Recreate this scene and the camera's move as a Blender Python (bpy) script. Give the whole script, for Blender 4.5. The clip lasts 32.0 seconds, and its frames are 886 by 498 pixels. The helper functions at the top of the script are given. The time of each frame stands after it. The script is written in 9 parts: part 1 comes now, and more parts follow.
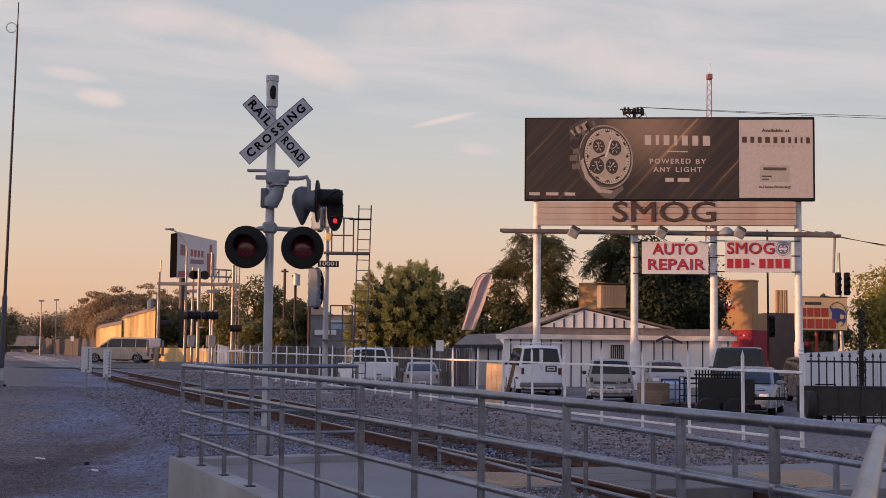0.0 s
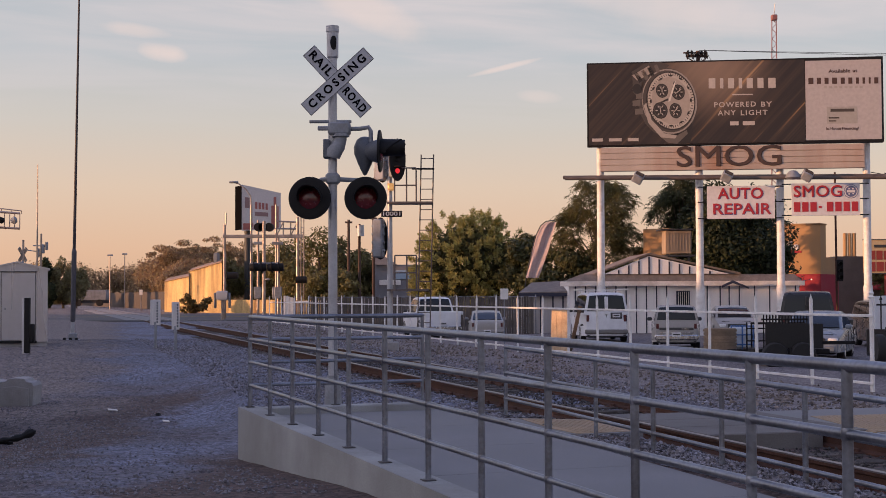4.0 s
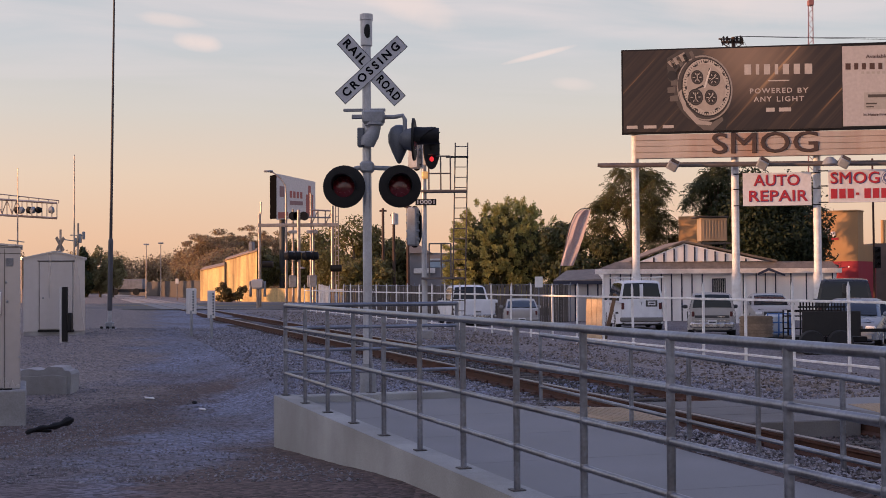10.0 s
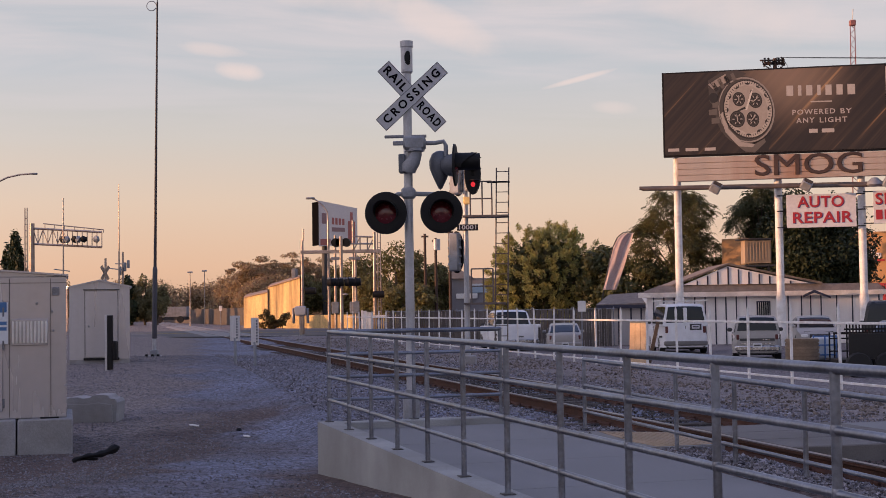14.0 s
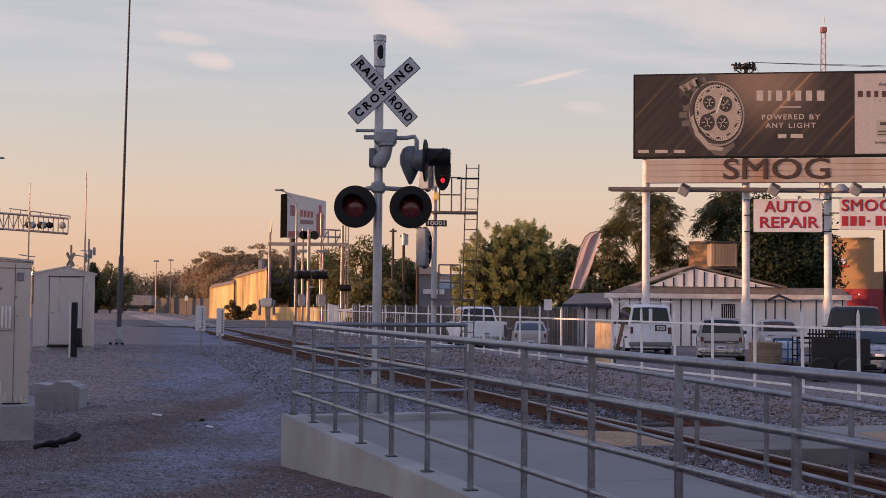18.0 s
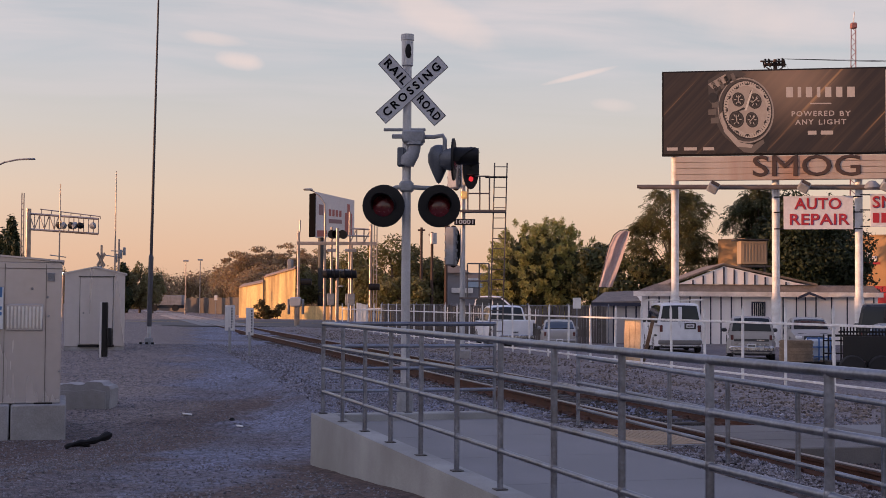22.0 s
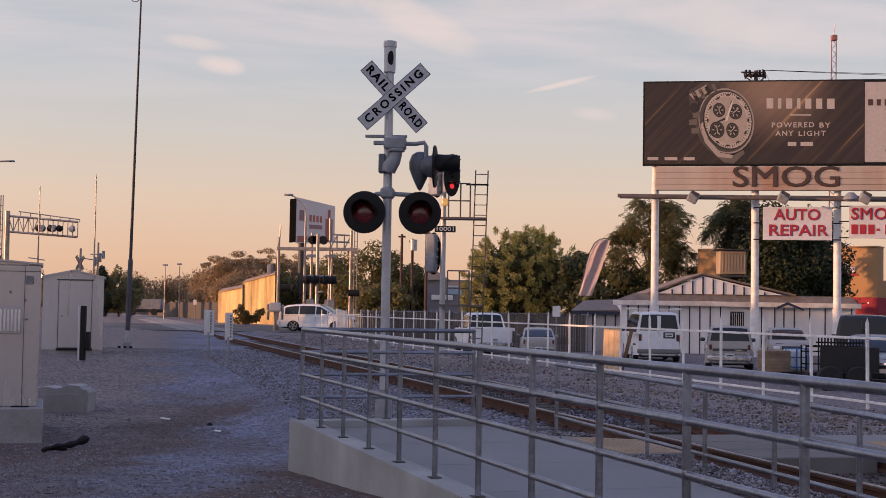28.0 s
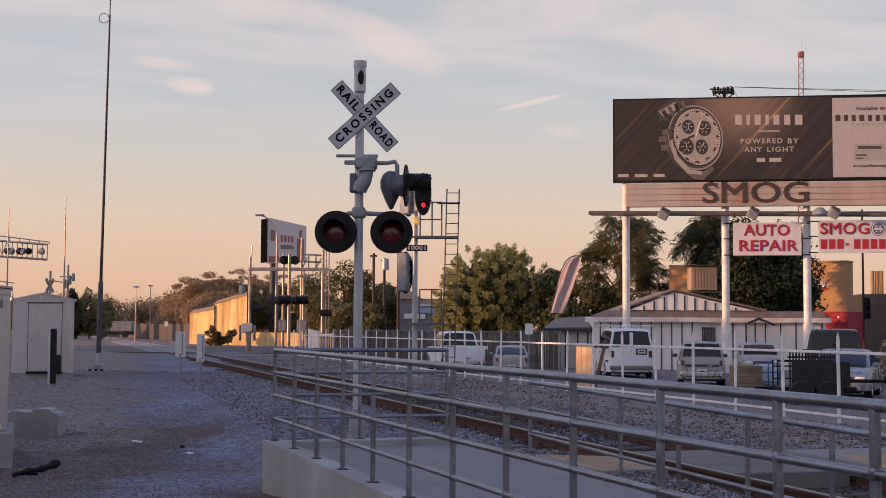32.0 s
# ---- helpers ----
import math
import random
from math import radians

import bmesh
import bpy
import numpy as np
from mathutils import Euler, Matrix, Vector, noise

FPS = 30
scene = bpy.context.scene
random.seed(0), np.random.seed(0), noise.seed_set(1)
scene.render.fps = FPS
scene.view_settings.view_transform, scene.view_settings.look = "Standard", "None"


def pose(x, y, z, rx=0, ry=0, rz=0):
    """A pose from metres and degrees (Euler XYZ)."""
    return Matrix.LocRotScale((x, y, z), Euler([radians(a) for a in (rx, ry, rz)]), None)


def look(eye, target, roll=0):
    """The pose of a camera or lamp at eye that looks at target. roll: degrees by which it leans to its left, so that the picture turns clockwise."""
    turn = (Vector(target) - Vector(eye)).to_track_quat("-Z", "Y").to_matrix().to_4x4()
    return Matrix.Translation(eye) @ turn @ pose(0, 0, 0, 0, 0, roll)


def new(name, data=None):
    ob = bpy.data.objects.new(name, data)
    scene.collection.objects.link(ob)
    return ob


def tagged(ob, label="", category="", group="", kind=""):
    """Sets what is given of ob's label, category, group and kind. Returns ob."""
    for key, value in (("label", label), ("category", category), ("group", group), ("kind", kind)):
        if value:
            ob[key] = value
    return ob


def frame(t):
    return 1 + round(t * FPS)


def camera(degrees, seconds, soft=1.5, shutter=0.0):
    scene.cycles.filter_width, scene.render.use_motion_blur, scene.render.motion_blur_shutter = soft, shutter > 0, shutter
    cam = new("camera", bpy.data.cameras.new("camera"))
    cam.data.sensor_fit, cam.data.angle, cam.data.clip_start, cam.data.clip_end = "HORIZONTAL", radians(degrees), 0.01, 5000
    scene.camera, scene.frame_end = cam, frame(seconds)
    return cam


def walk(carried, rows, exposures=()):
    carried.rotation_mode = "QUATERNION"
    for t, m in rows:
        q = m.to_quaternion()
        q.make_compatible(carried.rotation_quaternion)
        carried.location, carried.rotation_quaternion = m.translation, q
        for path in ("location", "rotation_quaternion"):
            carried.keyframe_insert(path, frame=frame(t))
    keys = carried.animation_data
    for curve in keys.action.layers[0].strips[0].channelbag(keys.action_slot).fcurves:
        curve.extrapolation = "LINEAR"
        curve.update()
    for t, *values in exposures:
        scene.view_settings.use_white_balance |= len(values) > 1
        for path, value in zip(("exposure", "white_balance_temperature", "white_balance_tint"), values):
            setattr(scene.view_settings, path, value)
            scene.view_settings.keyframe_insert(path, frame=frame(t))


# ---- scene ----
cam = camera(36.18, 32.0, soft=0.9)
# seconds, x, y, z, yaw to the left, pitch up, roll
PATH = [
    (0, 0.006, -0.029, 1.607, -3.403, 4.107, 0.555),
    (0.5, 0.008, -0.022, 1.606, -3.389, 3.953, 0.513),
    (1, 0.003, -0.024, 1.609, -3.454, 3.752, 0.990),
    (1.5, -0.002, -0.009, 1.606, -3.276, 3.443, 1.292),
    (2, 0.002, -0.012, 1.604, -3.246, 3.416, 1.269),
    (2.5, 0.002, 0.004, 1.603, -2.502, 2.823, 0.980),
    (3, 0.004, 0.010, 1.602, -1.912, 2.435, 0.395),
    (3.5, 0.001, 0.011, 1.603, -1.339, 2.185, 0.201),
    (4, 0.003, 0.008, 1.602, -0.735, 1.944, -0.221),
    (4.5, 0.002, 0.004, 1.603, -0.245, 1.555, -0.359),
    (6.5, -0.004, -0.007, 1.607, -0.406, 1.735, -0.097),
    (7, 0.000, 0.000, 1.602, -0.288, 1.773, -0.077),
    (7.5, -0.000, 0.007, 1.604, -0.007, 1.821, -0.129),
    (8, -0.002, 0.007, 1.604, 0.061, 1.935, -0.125),
    (8.5, -0.001, 0.001, 1.600, 0.000, 1.669, -0.088),
    (9, 0.000, -0.000, 1.600, 0.000, 1.552, 0.000),
    (9.5, 0.000, 0.012, 1.603, 0.309, 1.462, -0.078),
    (10, 0.002, 0.018, 1.600, 0.719, 1.455, -0.353),
    (10.5, 0.002, 0.026, 1.601, 1.283, 1.527, -0.731),
    (11, -0.001, 0.034, 1.601, 2.046, 1.666, -0.845),
    (11.5, -0.001, 0.025, 1.602, 2.443, 1.763, -0.924),
    (12, -0.001, 0.006, 1.603, 2.392, 1.983, -0.926),
    (12.5, 0.003, 0.010, 1.604, 2.382, 2.308, -1.000),
    (13, 0.005, 0.010, 1.599, 2.411, 2.450, -1.220),
    (13.5, 0.004, 0.017, 1.602, 2.433, 2.586, -1.077),
    (15.5, -0.005, 0.004, 1.604, 2.418, 2.239, 0.033),
    (16, -0.004, -0.004, 1.603, 2.219, 2.218, 0.371),
    (16.5, -0.006, -0.002, 1.605, 1.987, 2.342, 0.545),
    (17, -0.007, -0.008, 1.605, 1.550, 2.432, 0.706),
    (17.5, -0.005, -0.006, 1.604, 1.203, 2.558, 0.685),
    (18, -0.002, -0.000, 1.601, 1.129, 2.349, 0.539),
    (18.5, -0.003, 0.011, 1.604, 1.223, 2.400, 0.152),
    (19, 0.001, 0.014, 1.605, 1.442, 2.442, -0.403),
    (19.5, -0.001, 0.022, 1.605, 1.689, 2.477, -0.462),
    (20, -0.006, 0.013, 1.603, 2.007, 2.320, -0.212),
    (20.5, -0.004, 0.006, 1.605, 2.081, 2.385, -0.116),
    (21, -0.002, 0.011, 1.605, 2.103, 2.373, -0.066),
    (21.5, -0.007, 0.018, 1.603, 2.250, 2.272, 0.200),
    (22, -0.005, 0.013, 1.605, 2.329, 2.284, 0.355),
    (22.5, -0.011, 0.016, 1.606, 2.376, 2.316, 0.763),
    (23, -0.012, 0.011, 1.606, 2.346, 2.364, 0.985),
    (23.5, -0.012, -0.008, 1.606, 2.194, 2.304, 0.981),
    (24, -0.007, -0.001, 1.603, 2.078, 2.252, 0.943),
    (24.5, -0.008, 0.001, 1.603, 2.001, 2.223, 1.035),
    (25, -0.010, 0.006, 1.603, 2.046, 2.255, 1.066),
    (25.5, -0.009, 0.008, 1.606, 2.031, 2.266, 1.007),
    (27.5, -0.004, -0.005, 1.605, 1.730, 2.627, 0.901),
    (28, -0.004, -0.012, 1.605, 1.500, 2.585, 0.926),
    (28.5, -0.003, -0.011, 1.606, 1.287, 2.560, 0.881),
    (29, -0.004, -0.019, 1.606, 0.982, 2.591, 0.909),
    (29.5, -0.004, -0.008, 1.606, 0.728, 2.715, 0.908),
    (30, -0.006, -0.016, 1.607, 0.481, 2.808, 0.915),
    (30.5, -0.003, -0.017, 1.605, 0.278, 2.902, 0.793),
    (31, -0.002, -0.007, 1.608, 0.216, 3.443, 0.665),
    (31.5, -0.002, -0.009, 1.607, 0.266, 3.492, 0.417),
    (32, -0.005, -0.009, 1.607, 0.317, 3.387, 0.289),
]


def held(x, y, z, yaw, pitch, roll):
    return pose(x, y, z, 0, 0, yaw) @ pose(0, 0, 0, 90 + pitch) @ pose(0, 0, 0, 0, 0, roll)


walk(cam, [(t, held(*p)) for t, *p in PATH], exposures=[(0.0, -0.09, 6430, 20.5), (7.6, -0.08, 6430, 20.5), (8.4, 0.03, 6430, 20.5), (10.0, 0.03, 6430, 20.5), (11.0, -0.05, 6430, 22.0), (30.0, -0.06, 6430, 22.0), (32.0, -0.07, 6430, 21.5)])

# ---- light ----
SUN_AZ, SUN_EL = 258.0, 5.0   # compass-like: degrees clockwise from +y, and height
to_sun = Vector((math.sin(radians(SUN_AZ)) * math.cos(radians(SUN_EL)), math.cos(radians(SUN_AZ)) * math.cos(radians(SUN_EL)), math.sin(radians(SUN_EL))))
sun_data = bpy.data.lights.new("sun", "SUN")
sun_data.energy, sun_data.angle, sun_data.color = 5.0, radians(0.6), (1.0, 0.52, 0.22)
sun = new("sun", sun_data)
sun.matrix_world = look(to_sun * 100, (0, 0, 0))


def make_world():
    w = bpy.data.worlds.new("evening_sky")
    w.use_nodes = True
    scene.world = w
    nt = w.node_tree
    nt.nodes.clear()

    def n(kind, **kw):
        nd = nt.nodes.new(kind)
        for k, v in kw.items():
            if k == "inputs":
                for i, val in v.items():
                    nd.inputs[i].default_value = val
            elif k == "operation":
                nd.operation = v
            elif k == "blend_type":
                nd.blend_type = v
        return nd

    def math_(op, a, b=None, clamp=False):
        nd = nt.nodes.new("ShaderNodeMath")
        nd.operation, nd.use_clamp = op, clamp
        for i, v in ((0, a), (1, b)):
            if v is None:
                continue
            if isinstance(v, (int, float)):
                nd.inputs[i].default_value = v
            else:
                nt.links.new(v, nd.inputs[i])
        return nd.outputs[0]

    def mix(a, b, f, blend="MIX"):
        nd = nt.nodes.new("ShaderNodeMix")
        nd.data_type, nd.blend_type = "RGBA", blend
        for i, v in ((0, f), (6, a), (7, b)):
            if isinstance(v, (int, float)):
                nd.inputs[i].default_value = v
            elif isinstance(v, tuple):
                nd.inputs[i].default_value = (*v, 1)
            else:
                nt.links.new(v, nd.inputs[i])
        return nd.outputs[2]

    co = n("ShaderNodeTexCoord").outputs["Generated"]
    sep = n("ShaderNodeSeparateXYZ")
    nt.links.new(co, sep.inputs[0])
    X, Y, Z = sep.outputs
    # elevation 0..1 for 0..90 degrees
    el = math_("DIVIDE", math_("ARCSINE", Z), math.pi / 2)
    ramp = n("ShaderNodeValToRGB")
    nt.links.new(el, ramp.inputs[0])
    e = ramp.color_ramp.elements
    stops = SKY_STOPS
    e[0].position, e[0].color = stops[0][0], (*stops[0][1], 1)
    e[1].position, e[1].color = stops[-1][0], (*stops[-1][1], 1)
    for p, c in stops[1:-1]:
        k = e.new(p)
        k.color = (*c, 1)
    col = ramp.outputs[0]
    # the side of the sun is warmer and lighter near the horizon
    az = math_("DIVIDE", X, math_("MAXIMUM", math_("ABSOLUTE", Y), 0.05))
    side = math_("MULTIPLY", math_("SUBTRACT", 0.25, az, True), math_("SUBTRACT", 1.0, math_("MULTIPLY", el, 9.0), True), True)
    col = mix(col, (0.85, 0.50, 0.26), math_("MULTIPLY", side, 0.22, True))
    # wide glow round the low sun
    dot = nt.nodes.new("ShaderNodeVectorMath")
    dot.operation = "DOT_PRODUCT"
    nt.links.new(co, dot.inputs[0])
    dot.inputs[1].default_value = to_sun
    glow = math_("POWER", math_("MAXIMUM", dot.outputs["Value"], 0.0), 2.2)
    col = mix(col, (1.46, 1.31, 1.27), math_("MULTIPLY", glow, 0.95, True))
    # flat layer of cloud: project the direction on a plane overhead
    up = math_("ADD", math_("MAXIMUM", Z, 0.0), 0.05)
    px, py = math_("DIVIDE", X, up), math_("DIVIDE", Y, up)
    comb = n("ShaderNodeCombineXYZ")
    nt.links.new(math_("ADD", math_("MULTIPLY", px, 0.75), math_("MULTIPLY", py, 0.35)), comb.inputs[0])
    nt.links.new(math_("SUBTRACT", math_("MULTIPLY", py, 1.5), math_("MULTIPLY", px, 0.5)), comb.inputs[1])
    noise1 = n("ShaderNodeTexNoise", inputs={"Scale": 1.5, "Detail": 8.0, "Roughness": 0.52, "Distortion": 0.5})
    nt.links.new(comb.outputs[0], noise1.inputs["Vector"])
    high = n("ShaderNodeMapRange", inputs={1: 0.075, 2: 0.135, 3: 0.0, 4: 1.0})
    nt.links.new(el, high.inputs[0])
    cover = n("ShaderNodeMapRange", inputs={1: 0.38, 2: 0.64, 3: 0.0, 4: 1.0})
    nt.links.new(noise1.outputs[0], cover.inputs[0])
    thin = n("ShaderNodeMapRange", inputs={1: 0.2, 2: 0.4, 3: 1.0, 4: 0.3})
    nt.links.new(el, thin.inputs[0])
    cl = math_("MULTIPLY", math_("MULTIPLY", cover.outputs[0], high.outputs[0], True), thin.outputs[0], True)
    col = mix(col, CLOUD, math_("MULTIPLY", cl, 0.9, True))

    # single wisps: azimuth and elevation in degrees, half sizes, tilt, strength
    azd = math_("MULTIPLY", math_("ARCTAN2", X, Y), 180 / math.pi)
    eld = math_("MULTIPLY", el, 90.0)
    fine = n("ShaderNodeTexNoise", inputs={"Scale": 26.0, "Detail": 5.0, "Roughness": 0.6})
    nt.links.new(co, fine.inputs["Vector"])
    for a0, e0, ra, re, tilt, strength in WISPS:
        ca, sa = math.cos(radians(tilt)), math.sin(radians(tilt))
        da, de = math_("SUBTRACT", azd, a0), math_("SUBTRACT", eld, e0)
        u = math_("DIVIDE", math_("ADD", math_("MULTIPLY", da, ca), math_("MULTIPLY", de, sa)), ra)
        v = math_("DIVIDE", math_("SUBTRACT", math_("MULTIPLY", de, ca), math_("MULTIPLY", da, sa)), re)
        r2 = math_("ADD", math_("MULTIPLY", u, u), math_("MULTIPLY", v, v))
        body = math_("SUBTRACT", 1.0, math_("ADD", r2, math_("MULTIPLY", math_("SUBTRACT", fine.outputs[0], 0.5), 1.6)), True)
        col = mix(col, (0.80, 0.69, 0.60), math_("MULTIPLY", body, strength, True))
    sky = n("ShaderNodeTexSky")
    sky.sky_type, sky.sun_disc = "NISHITA", False
    sky.sun_elevation, sky.sun_rotation = radians(SUN_EL), radians(SUN_AZ)
    total = mix(col, sky.outputs[0], 0.02, "ADD")
    bg = n("ShaderNodeBackground", inputs={"Strength": SKY_STRENGTH})
    nt.links.new(total, bg.inputs[0])
    out = n("ShaderNodeOutputWorld")
    nt.links.new(bg.outputs[0], out.inputs[0])


SKY_STRENGTH = 1.0
SKY_STOPS = [(0.0, (0.66, 0.44, 0.29)), (0.02, (0.74, 0.50, 0.33)), (0.05, (0.715, 0.58, 0.43)), (0.08, (0.60, 0.588, 0.51)), (0.11, (0.51, 0.558, 0.55)), (0.15, (0.48, 0.53, 0.535)), (0.22, (0.43, 0.485, 0.56)), (0.34, (0.33, 0.42, 0.66)), (0.55, (0.22, 0.32, 0.64)), (1.0, (0.15, 0.25, 0.60))]
CLOUD = (0.675, 0.64, 0.605)
WISPS = [(-10.9, 10.0, 1.1, 0.4, -8, 0.8), (-12.1, 10.9, 1.5, 0.3, -6, 0.5), (3.4, 9.55, 1.8, 0.13, 13, 0.75), (4.9, 8.3, 1.0, 0.3, -6, 0.4), (-2.6, 12.0, 3.6, 0.8, -24, 0.6), (-8.0, 13.4, 4.5, 0.8, -8, 0.5), (3.5, 13.6, 5.0, 1.2, 6, 0.45), (10.0, 12.2, 4.5, 1.5, -14, 0.45)]
make_world()

# ---- mesh helpers ----
class Shape:
    """Gathers vertices and faces of one mesh."""

    def __init__(self):
        self.v, self.f = [], []

    def add(self, verts, faces, m=None):
        k = len(self.v)
        self.v += [tuple(m @ Vector(p)) if m else tuple(p) for p in verts]
        self.f += [tuple(k + i for i in face) for face in faces]
        return self

    def box(self, x0, x1, y0, y1, z0, z1, bevel=0.0, m=None):
        if x1 < x0: x0, x1 = x1, x0
        if y1 < y0: y0, y1 = y1, y0
        if z1 < z0: z0, z1 = z1, z0
        b = min(bevel, (x1 - x0) * 0.45, (y1 - y0) * 0.45, (z1 - z0) * 0.45)
        if b <= 0:
            vs = [(x, y, z) for x in (x0, x1) for y in (y0, y1) for z in (z0, z1)]
            return self.add(vs, [(0, 1, 3, 2), (4, 6, 7, 5), (0, 4, 5, 1), (2, 3, 7, 6), (0, 2, 6, 4), (1, 5, 7, 3)], m)
        vs, idx = [], {}
        for i, x in enumerate((x0, x1)):
            for j, y in enumerate((y0, y1)):
                for k, z in enumerate((z0, z1)):
                    sx, sy, sz = (b, -b)[i], (b, -b)[j], (b, -b)[k]
                    for ax, p in enumerate(((x, y + sy, z + sz), (x + sx, y, z + sz), (x + sx, y + sy, z))):
                        idx[i, j, k, ax] = len(vs)
                        vs.append(p)
        fs = []
        for s in (0, 1):
            fs.append([idx[s, 0, 0, 0], idx[s, 1, 0, 0], idx[s, 1, 1, 0], idx[s, 0, 1, 0]])
            fs.append([idx[0, s, 0, 1], idx[1, s, 0, 1], idx[1, s, 1, 1], idx[0, s, 1, 1]])
            fs.append([idx[0, 0, s, 2], idx[1, 0, s, 2], idx[1, 1, s, 2], idx[0, 1, s, 2]])
        for a in (0, 1):
            for c in (0, 1):
                fs.append([idx[a, c, 0, 0], idx[a, c, 1, 0], idx[a, c, 1, 1], idx[a, c, 0, 1]])
                fs.append([idx[a, 0, c, 0], idx[a, 1, c, 0], idx[a, 1, c, 2], idx[a, 0, c, 2]])
                fs.append([idx[0, a, c, 1], idx[1, a, c, 1], idx[1, a, c, 2], idx[0, a, c, 2]])
                for k in (0, 1):
                    fs.append([idx[a, c, k, 0], idx[a, c, k, 1], idx[a, c, k, 2]])
        return self.add(vs, fs, m)

    def rod(self, p0, p1, r0, r1=None, n=10, caps=True):
        """A round bar from p0 to p1."""
        p0, p1 = Vector(p0), Vector(p1)
        r1 = r0 if r1 is None else r1
        q = (p1 - p0).to_track_quat("Z", "Y").to_matrix()
        ring = [Vector((math.cos(2 * math.pi * i / n), math.sin(2 * math.pi * i / n), 0)) for i in range(n)]
        vs = [p0 + q @ (c * r0) for c in ring] + [p1 + q @ (c * r1) for c in ring]
        fs = [(i, (i + 1) % n, n + (i + 1) % n, n + i) for i in range(n)]
        if caps:
            fs += [tuple(range(n - 1, -1, -1)), tuple(range(n, 2 * n))]
        return self.add(vs, fs)

    def tube(self, pts, r, n=8):
        """A bent pipe along points."""
        pts = [Vector(p) for p in pts]
        vs, fs = [], []
        side = None
        for i, p in enumerate(pts):
            d = (pts[min(i + 1, len(pts) - 1)] - pts[max(i - 1, 0)]).normalized()
            if side is None:
                side = d.orthogonal().normalized()
            side = (side - d * side.dot(d)).normalized()
            up = d.cross(side)
            rr = r[i] if isinstance(r, (list, tuple)) else r
            vs += [p + (side * math.cos(2 * math.pi * k / n) + up * math.sin(2 * math.pi * k / n)) * rr for k in range(n)]
        for i in range(len(pts) - 1):
            fs += [(i * n + k, i * n + (k + 1) % n, (i + 1) * n + (k + 1) % n, (i + 1) * n + k) for k in range(n)]
        fs += [tuple(range(n - 1, -1, -1)), tuple(range((len(pts) - 1) * n, len(pts) * n))]
        return self.add(vs, fs)

    def lathe(self, prof, m=None, n=20):
        """A turned body: profile of (radius, height) round z."""
        vs, fs = [], []
        for r, h in prof:
            vs += [(r * math.cos(2 * math.pi * i / n), r * math.sin(2 * math.pi * i / n), h) for i in range(n)]
        for j in range(len(prof) - 1):
            fs += [(j * n + i, j * n + (i + 1) % n, (j + 1) * n + (i + 1) % n, (j + 1) * n + i) for i in range(n)]
        if prof[0][0] > 1e-6:
            fs.append(tuple(range(n - 1, -1, -1)))
        if prof[-1][0] > 1e-6:
            fs.append(tuple(range((len(prof) - 1) * n, len(prof) * n)))
        return self.add(vs, fs, m)

    def slab(self, outline, y0, y1, m=None):
        """An outline in x, z, drawn out along y."""
        n = len(outline)
        vs = [(x, y0, z) for x, z in outline] + [(x, y1, z) for x, z in outline]
        fs = [tuple(range(n)), tuple(range(2 * n - 1, n - 1, -1))] + [(i, n + i, n + (i + 1) % n, (i + 1) % n) for i in range(n)]
        return self.add(vs, fs, m)

    def plan(self, outline, z0, z1):
        """An outline in x, y, drawn up from z0 to z1."""
        n = len(outline)
        vs = [(x, y, z0) for x, y in outline] + [(x, y, z1) for x, y in outline]
        fs = [tuple(range(n - 1, -1, -1)), tuple(range(n, 2 * n))] + [(i, (i + 1) % n, n + (i + 1) % n, n + i) for i in range(n)]
        return self.add(vs, fs)

    def mesh(self, name, mat, smooth=False):
        me = bpy.data.meshes.new(name)
        me.from_pydata([tuple(p) for p in self.v], [], self.f)
        me.update()
        if mat:
            me.materials.append(mat)
        bm = bmesh.new()
        bm.from_mesh(me)
        bmesh.ops.recalc_face_normals(bm, faces=bm.faces)
        bm.to_mesh(me)
        bm.free()
        if smooth:
            me.shade_smooth()
            me.set_sharp_from_angle(angle=radians(38))
        return me


def part(name, shape, mat, parent=None, label="", smooth=True):
    me = shape if isinstance(shape, bpy.types.Mesh) else shape.mesh(name, mat, smooth)
    ob = new(name, me)
    if parent is not None:
        ob.parent = parent
    if label:
        ob["label"] = label
    return ob


def thing(name, label, category, m=None, group="", kind=""):
    """An Empty at the thing's base, which holds its parts."""
    ob = new(name)
    ob.empty_display_size = 0.2
    if m is not None:
        ob.matrix_world = m
    return tagged(ob, label, category, group, kind)


def text_part(name, words, size, mat, parent, m, width=None, bold=0.0, label="", deep=0.004, spacing=1.0, fat=0.0):
    """Raised letters in the built-in font, as a mesh, standing in the local x, z plane and facing -y."""
    cu = bpy.data.curves.new(name, "FONT")
    cu.body, cu.size, cu.align_x, cu.align_y, cu.extrude, cu.offset = words, size, "CENTER", "CENTER", deep, bold
    cu.resolution_u, cu.space_character = 3, spacing
    cu.bevel_depth, cu.bevel_resolution = fat, 0
    tmp = bpy.data.objects.new(name, cu)
    scene.collection.objects.link(tmp)
    dg = bpy.context.evaluated_depsgraph_get()
    me = bpy.data.meshes.new_from_object(tmp.evaluated_get(dg))
    bpy.data.objects.remove(tmp)
    if width:
        xs = [v.co.x for v in me.vertices]
        k = width / max(max(xs) - min(xs), 1e-4)
        me.transform(Matrix.Diagonal((k, 1, 1, 1)))
    me.transform(m @ pose(0, 0, 0, 90, 0, 0))
    me.materials.clear()
    me.materials.append(mat)
    return part(name, me, mat, parent, label)


